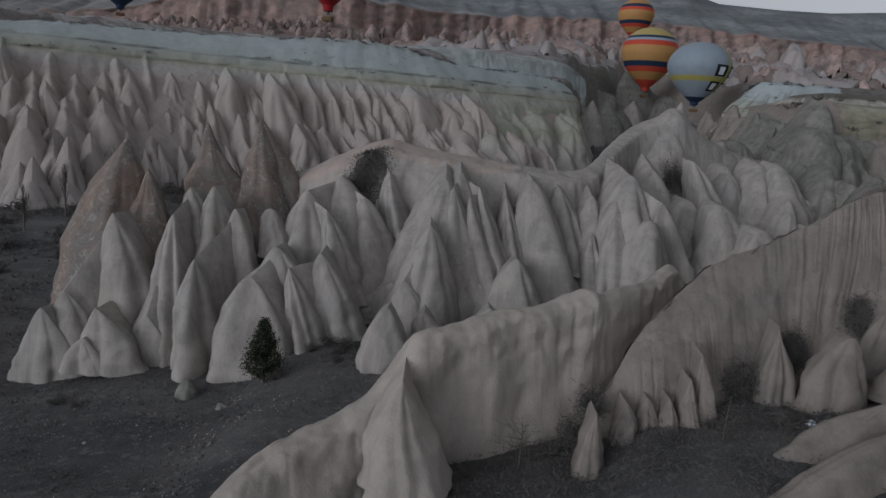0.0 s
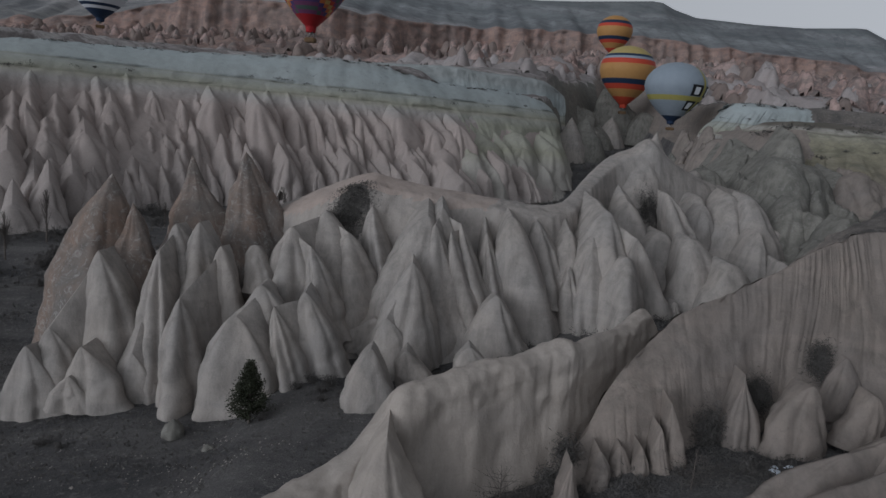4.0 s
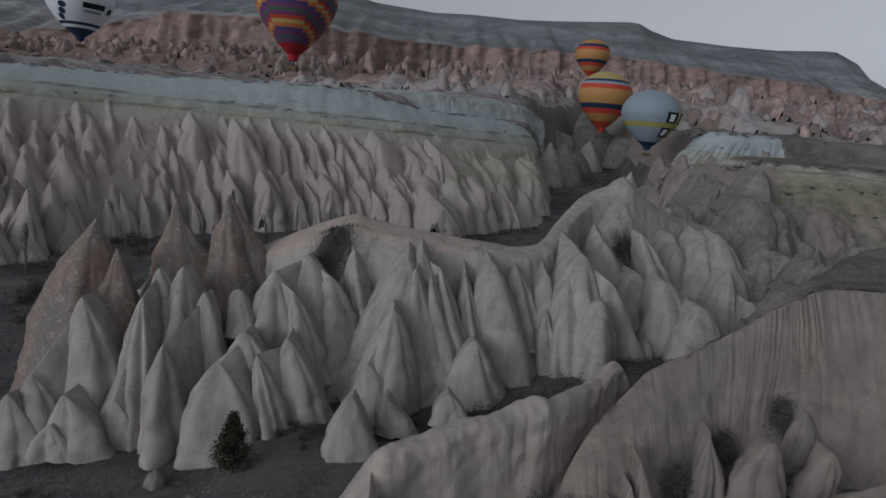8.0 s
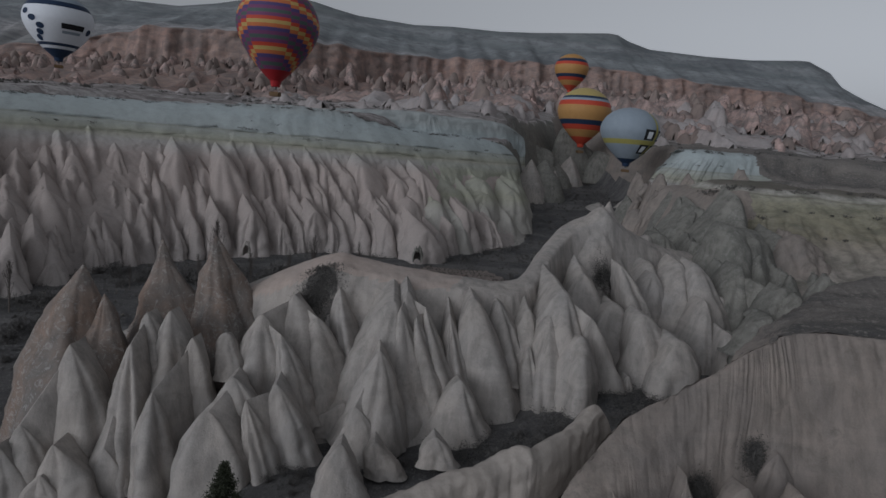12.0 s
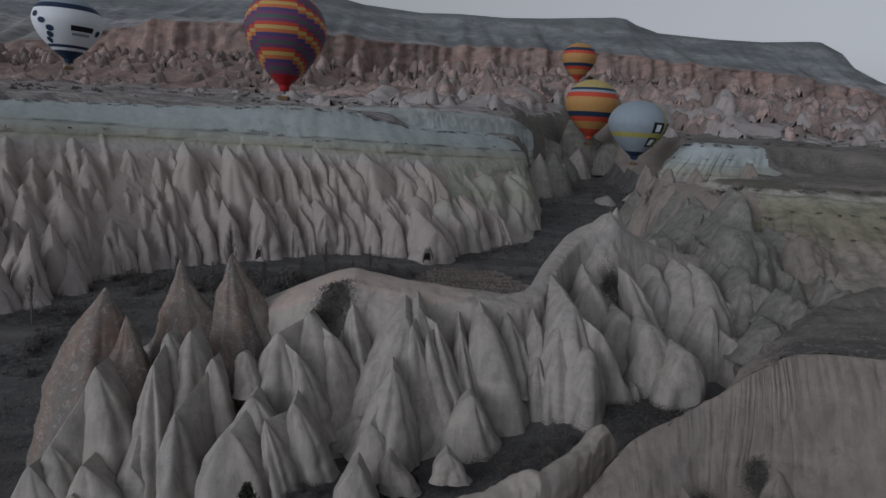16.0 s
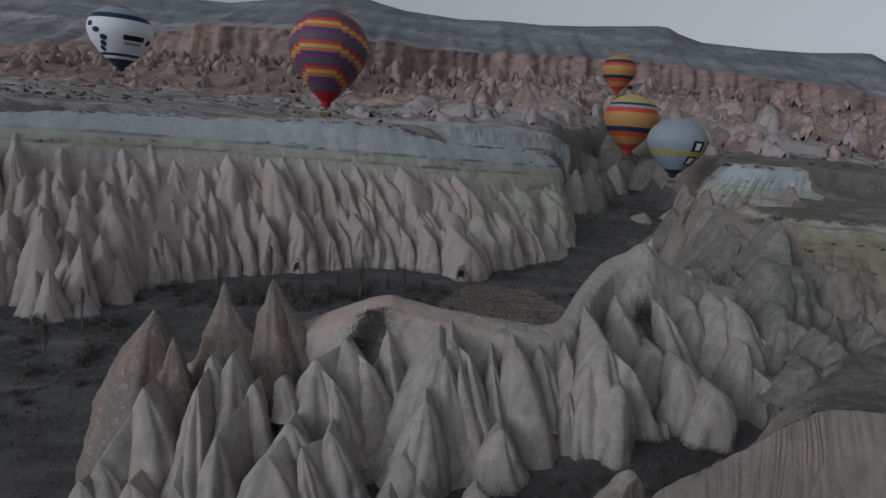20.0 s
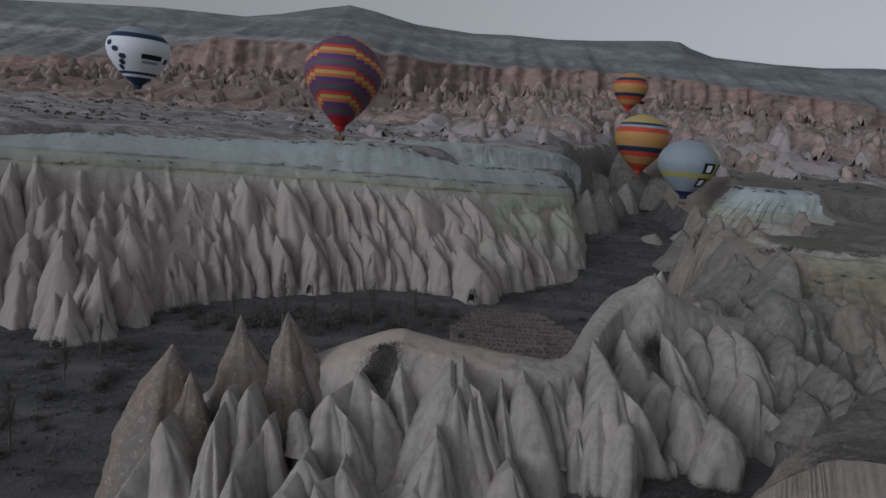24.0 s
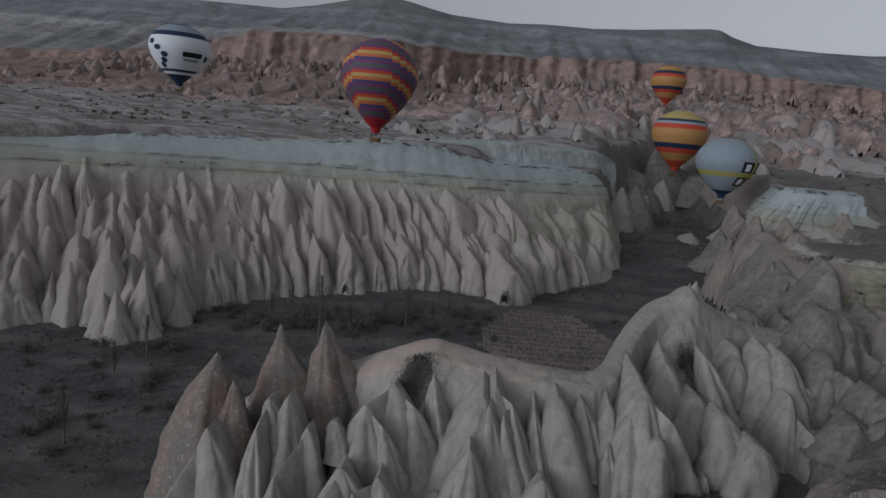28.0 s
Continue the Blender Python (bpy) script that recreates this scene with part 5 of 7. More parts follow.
lobe(BLUFF_LOBES, (56.9, 71.8, 28.5), (53.0, 63.0, 11.7), 8.55)
lobe(BLUFF_LOBES, (52.6, 104.0, 29.6), (51.4, 96.0, 11.7), 6.70)
lobe(BLUFF_LOBES, (57.3, 91.1, 29.0), (55.8, 83.0, 11.7), 6.95)
lobe(BLUFF_LOBES, (58.8, 118.8, 34.5), (58.0, 109.2, 11.7), 8.35)
lobe(BLUFF_LOBES, (61.0, 113.0, 33.9), (59.0, 102.9, 11.7), 9.01)
lobe(BLUFF_LOBES, (61.8, 88.9, 26.4), (60.5, 82.1, 11.7), 5.75)
cone_mesh("rock_cone", (74.4, 285.0, 11.7), (75.2, 285.0, 37.5), 10.65, 11.52, TUFF, white_bluff, 184, nu=24, nv=20)
cone_mesh("rock_cone", (71.3, 300.0, 11.7), (69.0, 300.0, 49.0), 18.48, 20.04, TUFF_GREY, white_bluff, 185, nu=24, nv=20)
cone_mesh("rock_cone", (105.0, 340.0, 11.7), (106.1, 340.0, 51.6), 14.56, 15.68, TUFF, white_bluff, 186, nu=24, nv=20)
cone_mesh("rock_cone", (110.9, 330.0, 11.7), (112.0, 330.0, 46.3), 12.51, 13.37, TUFF, white_bluff, 187, nu=24, nv=20)
cone_mesh("rock_cone", (101.3, 362.0, 11.7), (101.9, 362.0, 56.7), 17.75, 19.16, TUFF_GREY, white_bluff, 188, nu=24, nv=20)
cone_mesh("rock_cone", (116.6, 320.0, 11.7), (117.6, 320.0, 43.7), 11.73, 12.57, TUFF_GREY, white_bluff, 189, nu=24, nv=20)
cone_mesh("rock_cone", (121.1, 300.0, 11.7), (122.8, 300.0, 42.4), 12.45, 13.37, TUFF_GREY, white_bluff, 190, nu=24, nv=20)
cone_mesh("rock_cone", (133.9, 310.0, 11.7), (136.2, 310.0, 45.8), 14.38, 15.46, TUFF, white_bluff, 191, nu=24, nv=20)
cone_mesh("rock_cone", (94.5, 247.0, 11.7), (96.2, 247.0, 30.6), 9.47, 10.20, TUFF, white_bluff, 192, nu=24, nv=20)
cone_mesh("rock_cone", (81.4, 247.0, 11.7), (84.3, 247.0, 26.6), 13.02, 14.12, TUFF, white_bluff, 193, nu=24, nv=20)
cone_mesh("rock_cone", (65.8, 262.0, 11.7), (64.6, 262.0, 41.7), 12.23, 13.26, TUFF_GREY, white_bluff, 194, nu=24, nv=20)
cone_mesh("rock_cone", (58.3, 255.0, 11.7), (57.1, 255.0, 41.3), 10.43, 11.21, TUFF, white_bluff, 195, nu=24, nv=20)
cone_mesh("rock_cone", (86.1, 300.0, 11.7), (85.8, 300.0, 44.6), 11.91, 12.83, TUFF, white_bluff, 196, nu=24, nv=20)
cone_mesh("rock_cone", (114.6, 290.0, 11.7), (115.6, 290.0, 37.0), 10.43, 11.20, TUFF, white_bluff, 197, nu=24, nv=20)
cone_mesh("rock_cone", (68.2, 330.0, 11.7), (67.0, 330.0, 50.5), 12.95, 13.81, TUFF, white_bluff, 198, nu=24, nv=20)
cone_mesh("rock_cone", (126.2, 390.0, 11.7), (127.3, 390.0, 57.1), 18.31, 19.66, TUFF, white_bluff, 199, nu=24, nv=20)
cone_mesh("rock_cone", (143.2, 400.0, 11.7), (145.1, 400.0, 56.1), 17.10, 18.32, TUFF, white_bluff, 200, nu=24, nv=20)
cone_mesh("rock_cone", (155.1, 380.0, 11.7), (157.4, 380.0, 51.4), 15.90, 17.06, TUFF, white_bluff, 201, nu=24, nv=20)


lobe(RIDGE_LOBES, (34.3, 95.6, 35.2), (33.4, 91, 28), 4.2, 1.0)

# ---- the ridge itself: a crest with fins that run down to every cone ----
def build_spine():
    line = np.array([spline(CREST, t) for t in np.linspace(0, 1, 400)])
    line = line[np.argsort(line[:, 0])]

    def crest(x):
        return float(np.interp(x, line[:, 0], line[:, 1])), float(np.interp(x, line[:, 0], line[:, 2]))

    def body(X, Y):
        CY, CZ = np.interp(X, line[:, 0], line[:, 1]), np.interp(X, line[:, 0], line[:, 2])
        D = Y - CY
        front = np.where(D < 0, 0.14 * np.abs(D) ** 1.6 + 2.0 * np.clip(-D - 3.6, 0, 99), 0)
        behind = np.where(D > 0, 0.16 * np.abs(D) ** 1.55 + 0.9 * np.clip(D - 7, 0, 99), 0)
        return np.maximum(CZ - front - behind, 2.0)

    sheet, made = lobe_field(RIDGE_LOBES, np.arange(-40, 58, 0.22), np.concatenate([np.arange(44, 90, 0.2), np.arange(90, 122, 0.4)]), spine, TUFF, body, 4.6, 0.3, "rock_cone", "ridge_spine", crest=crest)
    top = made[-1]
    top.data.materials.append(TUFF_PINK)
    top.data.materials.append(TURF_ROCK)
    for f in top.data.polygons:
        x, y, z = f.center
        w = noise.noise(Vector((x / 4, y / 4, 1)))
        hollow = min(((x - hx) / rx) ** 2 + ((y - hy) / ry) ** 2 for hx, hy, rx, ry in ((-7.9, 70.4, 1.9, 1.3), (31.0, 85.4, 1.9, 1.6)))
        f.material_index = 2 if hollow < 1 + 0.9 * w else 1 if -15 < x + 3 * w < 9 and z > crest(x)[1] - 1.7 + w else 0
    return sheet


SPINE = build_spine()


def deep(X, Y):
    return np.full(X.shape, -5.0)


def scatter_lobes(group, rails, count, h0, h1, slim, seed, lo=0.1, hi=0.75, out=0.5):
    """Lobes at random on a slope between two rails."""
    rnd = random.Random(seed)
    for _ in range(count):
        s, d = rnd.random(), rnd.uniform(lo, hi)
        a, b = spline(rails[0], s), spline(rails[1], s)
        q = a + (b - a) * d
        h = rnd.uniform(h0, h1)
        r = h * slim * rnd.uniform(0.8, 1.3)
        lobe(group, (q[0], q[1], q[2] + 0.3 * h), (q[0] + rnd.uniform(-0.4, 0.4) * r, q[1] - out * h, q[2] - 0.9 * h), r, rnd.uniform(1.4, 2.2))


lobe_field(WALL_LOBES, np.arange(-128, 66, 0.42), np.arange(98, 252, 0.36), wall_far, BEDDED, wall_body, 8.0, 0.62, "rock_cone", "cliff_ribs", warp=(0.45, 3.2), seed=3.0, steep=1.15, m=1.55, link=False, back_dir=(-0.5, 0.866))
scatter_lobes(BLUFF_LOBES, [Y_FOOT[:6], Y_BED[:6]], 8, 4, 7, 0.5, 4)
lobe_field(BLUFF_LOBES, np.arange(40, 120, 0.34), np.arange(60, 124, 0.32), bluff, TUFF_GREY, deep, 12.0, 0.3, warp=(0.75, 3.0), seed=6.0, steep=1.9)
scatter_lobes(WHITE_LOBES, [W_FOOT[1:8], W_BED[1:8]], 12, 8, 17, 0.5, 3, 0.1, 0.7, 0.8)
lobe_field(WHITE_LOBES, np.arange(48, 150, 0.55), np.arange(120, 262, 0.5), white_bluff, TUFF_DARKENED, deep, 16.0, 0.5, warp=(0.9, 4.0), seed=9.0, steep=1.9)

# ---- badlands between the plateau and the red cliff ----
badlands = new("badlands")
tagged(badlands, "pink eroded badland pinnacles below the table mountain", "rock formation", kind="structure")


def scatter_rocks(count, x0, x1, y0, y1, h0, h1, slim, material, seed, name="rock_pinnacle", nu=16, nv=12):
    rnd = random.Random(seed)
    for k in range(count):
        x, y = rnd.uniform(x0, x1), rnd.uniform(y0, y1)
        h = rnd.uniform(h0, h1) * rnd.uniform(0.6, 1.0)
        r = h * slim * rnd.uniform(0.7, 1.3)
        z = land_at(x, y)
        cone_mesh(name, (x, y, z - 0.3 * h), (x + rnd.uniform(-0.2, 0.2) * h, y + 0.2 * h, z + h), r * rnd.uniform(1, 1.6), r, material, badlands,
                  seed * 100 + k, rnd.uniform(1.3, 2.2), 0.16, 1.6, nu, nv)


def build_badlands():
    """Broken pink ground: ridged fins and hollows that fade into the plateau."""
    xs, ys = np.arange(-520, 700, 3.0), np.concatenate([np.arange(236, 420, 2.4), np.arange(420, 960, 4.4)])
    verts = []
    D = inside_distance(*np.meshgrid(xs, ys, indexing="ij"), VALLEY)
    for i, x in enumerate(xs):
        for j, y in enumerate(ys):
            z = land_at(x, y)
            d = D[i, j]
            k = smooth01((x + 40 + 0.5 * (y - 300)) / 70) * smooth01((y - 240) / 60) if y < 560 else 1.0
            k = max(k * (1 - smooth01((x - 90) / 30) * (1 - smooth01((y - 285) / 50))), smooth01((y - 430) / 120)) * smooth01((-d) / 18)
            k *= smooth01((x + 520) / 60) * smooth01((700 - x) / 60) * smooth01((950 - y) / 60)
            r = noise.ridged_multi_fractal(Vector((x / 42, y / 46, 7.7)), 0.85, 2.1, 5, 1.0, 2.0) - 0.9
            f = noise.ridged_multi_fractal(Vector((x / 15, y / 19, 4.4)), 0.9, 2.1, 3, 1.0, 2.0) - 0.9
            red = smooth01((x - 20) / 60) * smooth01((y - 380) / 60)
            z += -3.5 + k * (3.4 + (7.0 + 8.0 * red) * r + (3.6 + 3.6 * red) * f)
            verts.append((x, y, z))
    ob = mesh_object("broken_ground", verts, grid_faces(len(xs), len(ys)), PINK_FAR, badlands)
    ob.data.materials.append(PINK_PALE)
    n = len(ys) - 1
    for i, f in enumerate(ob.data.polygons):
        x, y = xs[i // n], ys[i % n]
        f.material_index = 1 if y < 330 + 60 * noise.noise(Vector((x / 60, y / 60, 0))) or noise.noise(Vector((x / 45, y / 30, 8))) > 0.32 else 0


build_badlands()


def talus(x, y):
    """Height of the ground or of the slope below the red cliff, whichever is higher."""
    cx, cb, _ = zip(*CLIFF)
    base = float(np.interp(x, cx, cb))
    k = min(1.0, max(0.0, 1 - (950 + 130 * smooth01((x + 160) / 240) - y) / 330))
    return max(land_at(x, y), base + (float(plateau_height(x, y)) - 14 - base) * (1 - k) ** 0.9 if k > 0 else 0.0)


def badland_lobes(count, area, h0, h1, slim, seed, step, material, warp, far=1.0):
    rnd = random.Random(seed)
    group = []
    x0, x1, y0, y1 = area
    for _ in range(count):
        x, y = rnd.uniform(x0, x1), y0 + (y1 - y0) * rnd.random() ** 0.8
        if inside_distance(np.array([x]), np.array([y]), VALLEY)[0] > -6:
            continue
        h = rnd.uniform(h0, h1) * rnd.uniform(0.5, 1.0)
        z = talus(x, y)
        r = h * slim * rnd.uniform(0.7, 1.3)
        lobe(group, (x, y, z + h), (x + rnd.uniform(-0.5, 0.5) * r, y - rnd.uniform(0.5, 0.9) * h, z - 0.1 * h), r, rnd.uniform(1.1, 1.9), rnd.choice((None, None, PINK_PALE if y0 < 330 else PINK_BROWN, PINK_BROWN)))

    def body(X, Y):
        return np.array([[talus(X[i, j], Y[i, j]) for j in range(X.shape[1])] for i in range(X.shape[0])]) - 2.5

    lobe_field(group, np.arange(x0 - 14, x1 + 14, step), np.arange(y0 - 20, y1 + 16, step), badlands, material, body, 20.0, 0.12, "rock_pinnacle", "", warp, seed=float(seed), steep=1.2)


badland_lobes(80, (10, 150, 262, 335), 4, 10, 0.6, 31, 1.2, PINK_PALE, (1.4, 7.0))
badland_lobes(260, (10, 400, 320, 520), 7, 20, 0.42, 32, 1.4, PINK_FAR, (1.8, 6.0))
badland_lobes(110, (60, 520, 520, 800), 10, 24, 0.6, 33, 2.8, PINK_FAR, (3.5, 15.0))
badland_lobes(150, (-560, 20, 570, 800), 7, 17, 0.55, 34, 2.8, PINK_FAR, (3.5, 15.0))
badland_lobes(190, (-560, -100, 790, 940), 8, 19, 0.45, 35, 2.6, PINK_FAR, (3.0, 14.0))
badland_lobes(170, (-100, 640, 840, 1060), 12, 28, 0.45, 36, 3.0, PINK_FAR, (3.0, 14.0))
scatter_rocks(24, 150, 420, 330, 470, 4, 9, 1.0, PINK_PALE, 8)


def far_scrub(label, count, area, size, seed):
    """Dark bushes dotted over the plateau."""
    rnd = random.Random(seed)
    verts, faces = [], []
    x0, x1, y0, y1 = area
    for _ in range(count):
        x, y = rnd.uniform(x0, x1), y0 + (y1 - y0) * rnd.random() ** 1.4
        if noise.noise(Vector((x / 30, y / 18, seed))) < -0.05 or inside_distance(np.array([x]), np.array([y]), VALLEY)[0] > -3:
            continue
        z, s = land_at(x, y), size * rnd.uniform(0.4, 1.3)
        for _ in range(6):
            a = rnd.uniform(0, 6.28)
            c = Vector((x + rnd.gauss(0, 0.6 * s), y + rnd.gauss(0, 0.6 * s), z + rnd.uniform(0, 0.5) * s))
            d = Vector((math.cos(a), math.sin(a), 0)) * s * 0.7
            k = len(verts)
            verts += [c - d, c + d, c + Vector((rnd.uniform(-0.4, 0.4) * s, rnd.uniform(-0.4, 0.4) * s, s * rnd.uniform(0.4, 0.9)))]
            faces.append((k, k + 1, k + 2))
    tagged(mesh_object("scrub", verts, faces, SCRUB_DARK, None, False), label, "scrub", kind="stuff")


far_scrub("dark bushes dotted over the stony plateau", 1000, (-260, 240, 200, 420), 1.0, 51)
far_scrub("dark bushes on the far badland slopes", 900, (-600, 620, 420, 900), 2.4, 52)
badland_lobes(70, (110, 420, 285, 340), 4, 9, 0.7, 37, 1.4, PINK_FAR, (1.6, 6.0))
badland_lobes(40, (-90, 20, 250, 335), 1.5, 4.5, 1.1, 38, 1.2, PINK_PALE, (1.4, 5.0))

# ---- hot-air balloons ----
def envelope_radius(u):
    """Half-width of the envelope, as a share of its greatest, at u from crown (0) to mouth (1)."""
    if u < 0.42:
        return math.sqrt(max(0.0, 1 - ((0.42 - u) / 0.42) ** 2.1)) if u > 0 else 0.0
    k = (u - 0.42) / 0.58
    return 1 - 0.86 * (0.55 * k * k + 0.45 * k ** 1.35) if k < 1 else 0.14


def shell_point(width, height, u, a, out=0.0, gores=24):
    lobe = 1 + 0.018 * abs(math.sin(0.5 * gores * a)) * math.sin(math.pi * min(1, u + 0.05))
    r = 0.5 * width * envelope_radius(u) * lobe + out
    return Vector((math.sin(a) * r, -math.cos(a) * r, height * (1 - u)))


def balloon(label, mouth, width, height, rows, gores, colour_of, colours, turn=0.0, skirt="red"):
    """colour_of(row, gore) gives the index in colours; angle 0 looks south, towards the viewer."""
    thing = new("hot_air_balloon")
    thing.matrix_world = pose(*mouth, 0, 0, turn)
    tagged(thing, label, "balloon", "hot-air balloons over the valley")
    bm = bmesh.new()
    steps = 2
    nr, ng = rows * 2, gores * steps
    grid = [[bm.verts.new(shell_point(width, height, max(0.004, j / nr), 2 * math.pi * i / ng, 0, gores)) for j in range(nr + 1)] for i in range(ng)]
    for i in range(ng):
        for j in range(nr):
            f = bm.faces.new((grid[i][j], grid[i][j + 1], grid[(i + 1) % ng][j + 1], grid[(i + 1) % ng][j]))
            f.material_index = colour_of(j // 2, i // steps)
            f.smooth = True
    me = bpy.data.meshes.new("envelope")
    bm.to_mesh(me)
    bm.free()
    for c in colours:
        me.materials.append(FABRIC[c])
    env = new("envelope", me)
    env.parent = thing
    r = 0.07 * width
    bm = bmesh.new()
    bmesh.ops.create_cone(bm, cap_ends=False, segments=24, radius1=r * 0.8, radius2=r, depth=0.06 * height, matrix=Matrix.Translation((0, 0, -0.03 * height)))
    part("skirt", bm, FABRIC[skirt], thing)
    bw, bh = 0.09 * width, 0.05 * height
    bm = bmesh.new()
    bmesh.ops.create_cube(bm, size=1, matrix=Matrix.Translation((0, 0, -0.14 * height)) @ Matrix.Diagonal((bw * 1.5, bw, bh, 1)))
    bmesh.ops.bevel(bm, geom=bm.edges[:], offset=bw * 0.12, segments=2, affect="EDGES")
    part("basket", bm, WICKER, thing, "brown wicker basket", False)
    bm = bmesh.new()
    bmesh.ops.create_cone(bm, cap_ends=True, segments=12, radius1=0.02 * width, radius2=0.02 * width, depth=0.03 * height, matrix=Matrix.Translation((0, 0, -0.075 * height)))
    part("burner", bm, STEEL, thing, "steel burner")
    for sx in (-1, 1):
        for sy in (-1, 1):
            a, b = Vector((sx * bw * 0.7, sy * bw * 0.45, -0.12 * height)), Vector((sx * r * 0.6, sy * r * 0.6, -0.055 * height))
            bm = bmesh.new()
            q = (b - a).to_track_quat("Z", "Y").to_matrix().to_4x4()
            bmesh.ops.create_cone(bm, cap_ends=True, segments=6, radius1=0.05, radius2=0.05, depth=(b - a).length, matrix=Matrix.Translation((a + b) / 2) @ q)
            part("cable", bm, STEEL, thing)
    return thing, width, height


def on_shell(b, name, u0, u1, a0, a1, colour, out=0.12, n=10, round_=False, label=""):
    """A fabric patch sewn on a balloon, from height share u0 to u1 and angle a0 to a1 (degrees)."""
    thing, width, height = b
    bm = bmesh.new()
    if round_:
        uc, ac, ru, ra = (u0 + u1) / 2, (a0 + a1) / 2, (u1 - u0) / 2, (a1 - a0) / 2
        mid = bm.verts.new(shell_point(width, height, uc, radians(ac), out))
        ring = [bm.verts.new(shell_point(width, height, uc + ru * math.cos(t), radians(ac + ra * math.sin(t)), out)) for t in [2 * math.pi * k / 16 for k in range(16)]]
        for k in range(16):
            bm.faces.new((mid, ring[k], ring[(k + 1) % 16]))
    else:
        g = [[bm.verts.new(shell_point(width, height, u0 + (u1 - u0) * j / n, radians(a0 + (a1 - a0) * i / n), out)) for j in range(n + 1)] for i in range(n + 1)]
        for i in range(n):
            for j in range(n):
                bm.faces.new((g[i][j], g[i][j + 1], g[i + 1][j + 1], g[i + 1][j]))
    return part(name, bm, FABRIC[colour], thing, label)


def bands(limits):
    def colour(row, gore, rows=24):
        u = (row + 0.5) / rows
        return next(k for lim, k in limits if u < lim)
    return colour


# patchwork balloon in stepped rows
def patchwork(row, gore):
    g = abs((gore + 14) % 28 - 14)
    step = max(0, g - 2)
    return (row - step + 2) % 7 if row < 25 else 7


balloon("patchwork hot-air balloon in stepped purple, red, green and yellow rows", (-30.0, 165.4, 54.6), 19.8, 22.8, 28, 28, patchwork, ["yellow", "orange", "purple", "plum", "green", "plum", "red", "crimson"], -12, "crimson")

# white balloon with navy bands, dots and dark lettering bars
wb = balloon("white hot-air balloon with navy bands, dark dots and lettering bars", (-146, 300, 67.5), 27.0, 26.5, 24, 24, bands([(0.04, 1), (0.15, 2), (0.25, 1), (0.8, 0), (0.83, 1), (0.87, 0), (2, 1)]), ["white", "navy", "blue_grey"], 26, "navy")
for u, a in ((0.36, -62), (0.46, -46), (0.57, -33), (0.66, -38), (0.74, -46)):
    on_shell(wb, "dot", u - 0.045, u + 0.045, a - 8, a + 8, "navy", 0.15, 10, True)
on_shell(wb, "lettering_bar", 0.50, 0.58, 4, 46, "ink", 0.15)
on_shell(wb, "lettering_bar", 0.61, 0.65, 6, 42, "blue_grey", 0.15)
on_shell(wb, "emblem", 0.52, 0.62, 54, 68, "navy", 0.15, 10, True)

stripes = bands([(0.15, 0), (0.22, 1), (0.26, 2), (0.33, 3), (0.60, 4), (0.67, 1), (0.75, 3), (0.86, 4), (2, 3)])
balloon("yellow hot-air balloon with navy and red bands", (90.0, 300, 50.6), 24.5, 26.0, 24, 24, stripes, ["pale_yellow", "navy", "blue_grey", "red", "amber"])
balloon("orange and yellow hot-air balloon with navy bands, farther off", (120, 440, 91.0), 22.8, 24.0, 24, 24, bands([(0.16, 3), (0.24, 1), (0.32, 2), (0.58, 3), (0.66, 1), (0.74, 2), (0.86, 3), (2, 2)]), ["pale_yellow", "navy", "red", "amber"])

bb = balloon("pale blue-grey hot-air balloon with a yellow cross and dark lettering panels", (90.4, 239.5, 42.8), 21.8, 20.9, 24, 24, bands([(0.58, 0), (0.65, 1), (0.92, 0), (2, 2)]), ["blue_grey", "lemon", "navy"], -5, "navy")
on_shell(bb, "vertical_stripe", 0.08, 0.86, 44, 50, "lemon", 0.14, 14)
for a0, a1 in ((16, 42), (52, 74)):
    on_shell(bb, "lettering_panel", 0.39, 0.575, a0, a1, "ink", 0.14)
    on_shell(bb, "lettering_bar", 0.43, 0.55, a0 + 6, a1 - 8, "white", 0.2)
    on_shell(bb, "lettering_panel", 0.66, 0.82, a0 - 2, a1, "ink", 0.14)
    on_shell(bb, "lettering_bar", 0.69, 0.79, a0 + 4, a1 - 8, "white", 0.2)


# ---- plants ----
def leaf_cloud(points, size, rnd, wide=0.45):
    """Small crossed leaf faces at the points."""
    verts, faces = [], []
    for p in points:
        n = Vector((rnd.uniform(-1, 1), rnd.uniform(-1, 1), rnd.uniform(-0.3, 1.2))).normalized()
        t = n.orthogonal().normalized()
        t = Matrix.Rotation(rnd.uniform(0, 6.28), 3, n) @ t
        w = n.cross(t)
        s = size * rnd.uniform(0.5, 1.3)
        k = len(verts)
        verts += [p - t * s, p + w * s * wide, p + t * s, p - w * s * wide]
        faces.append((k, k + 1, k + 2, k + 3))
    return verts, faces


def limb(verts, faces, a, b, r0, r1, n=5):
    d = (b - a)
    x = d.orthogonal().normalized()
    y = d.normalized().cross(x)
    k = len(verts)
    for p, r in ((a, r0), (b, r1)):
        verts += [p + (x * math.cos(t) + y * math.sin(t)) * r for t in [2 * math.pi * i / n for i in range(n)]]
    faces += [(k + i, k + (i + 1) % n, k + n + (i + 1) % n, k + n + i) for i in range(n)]


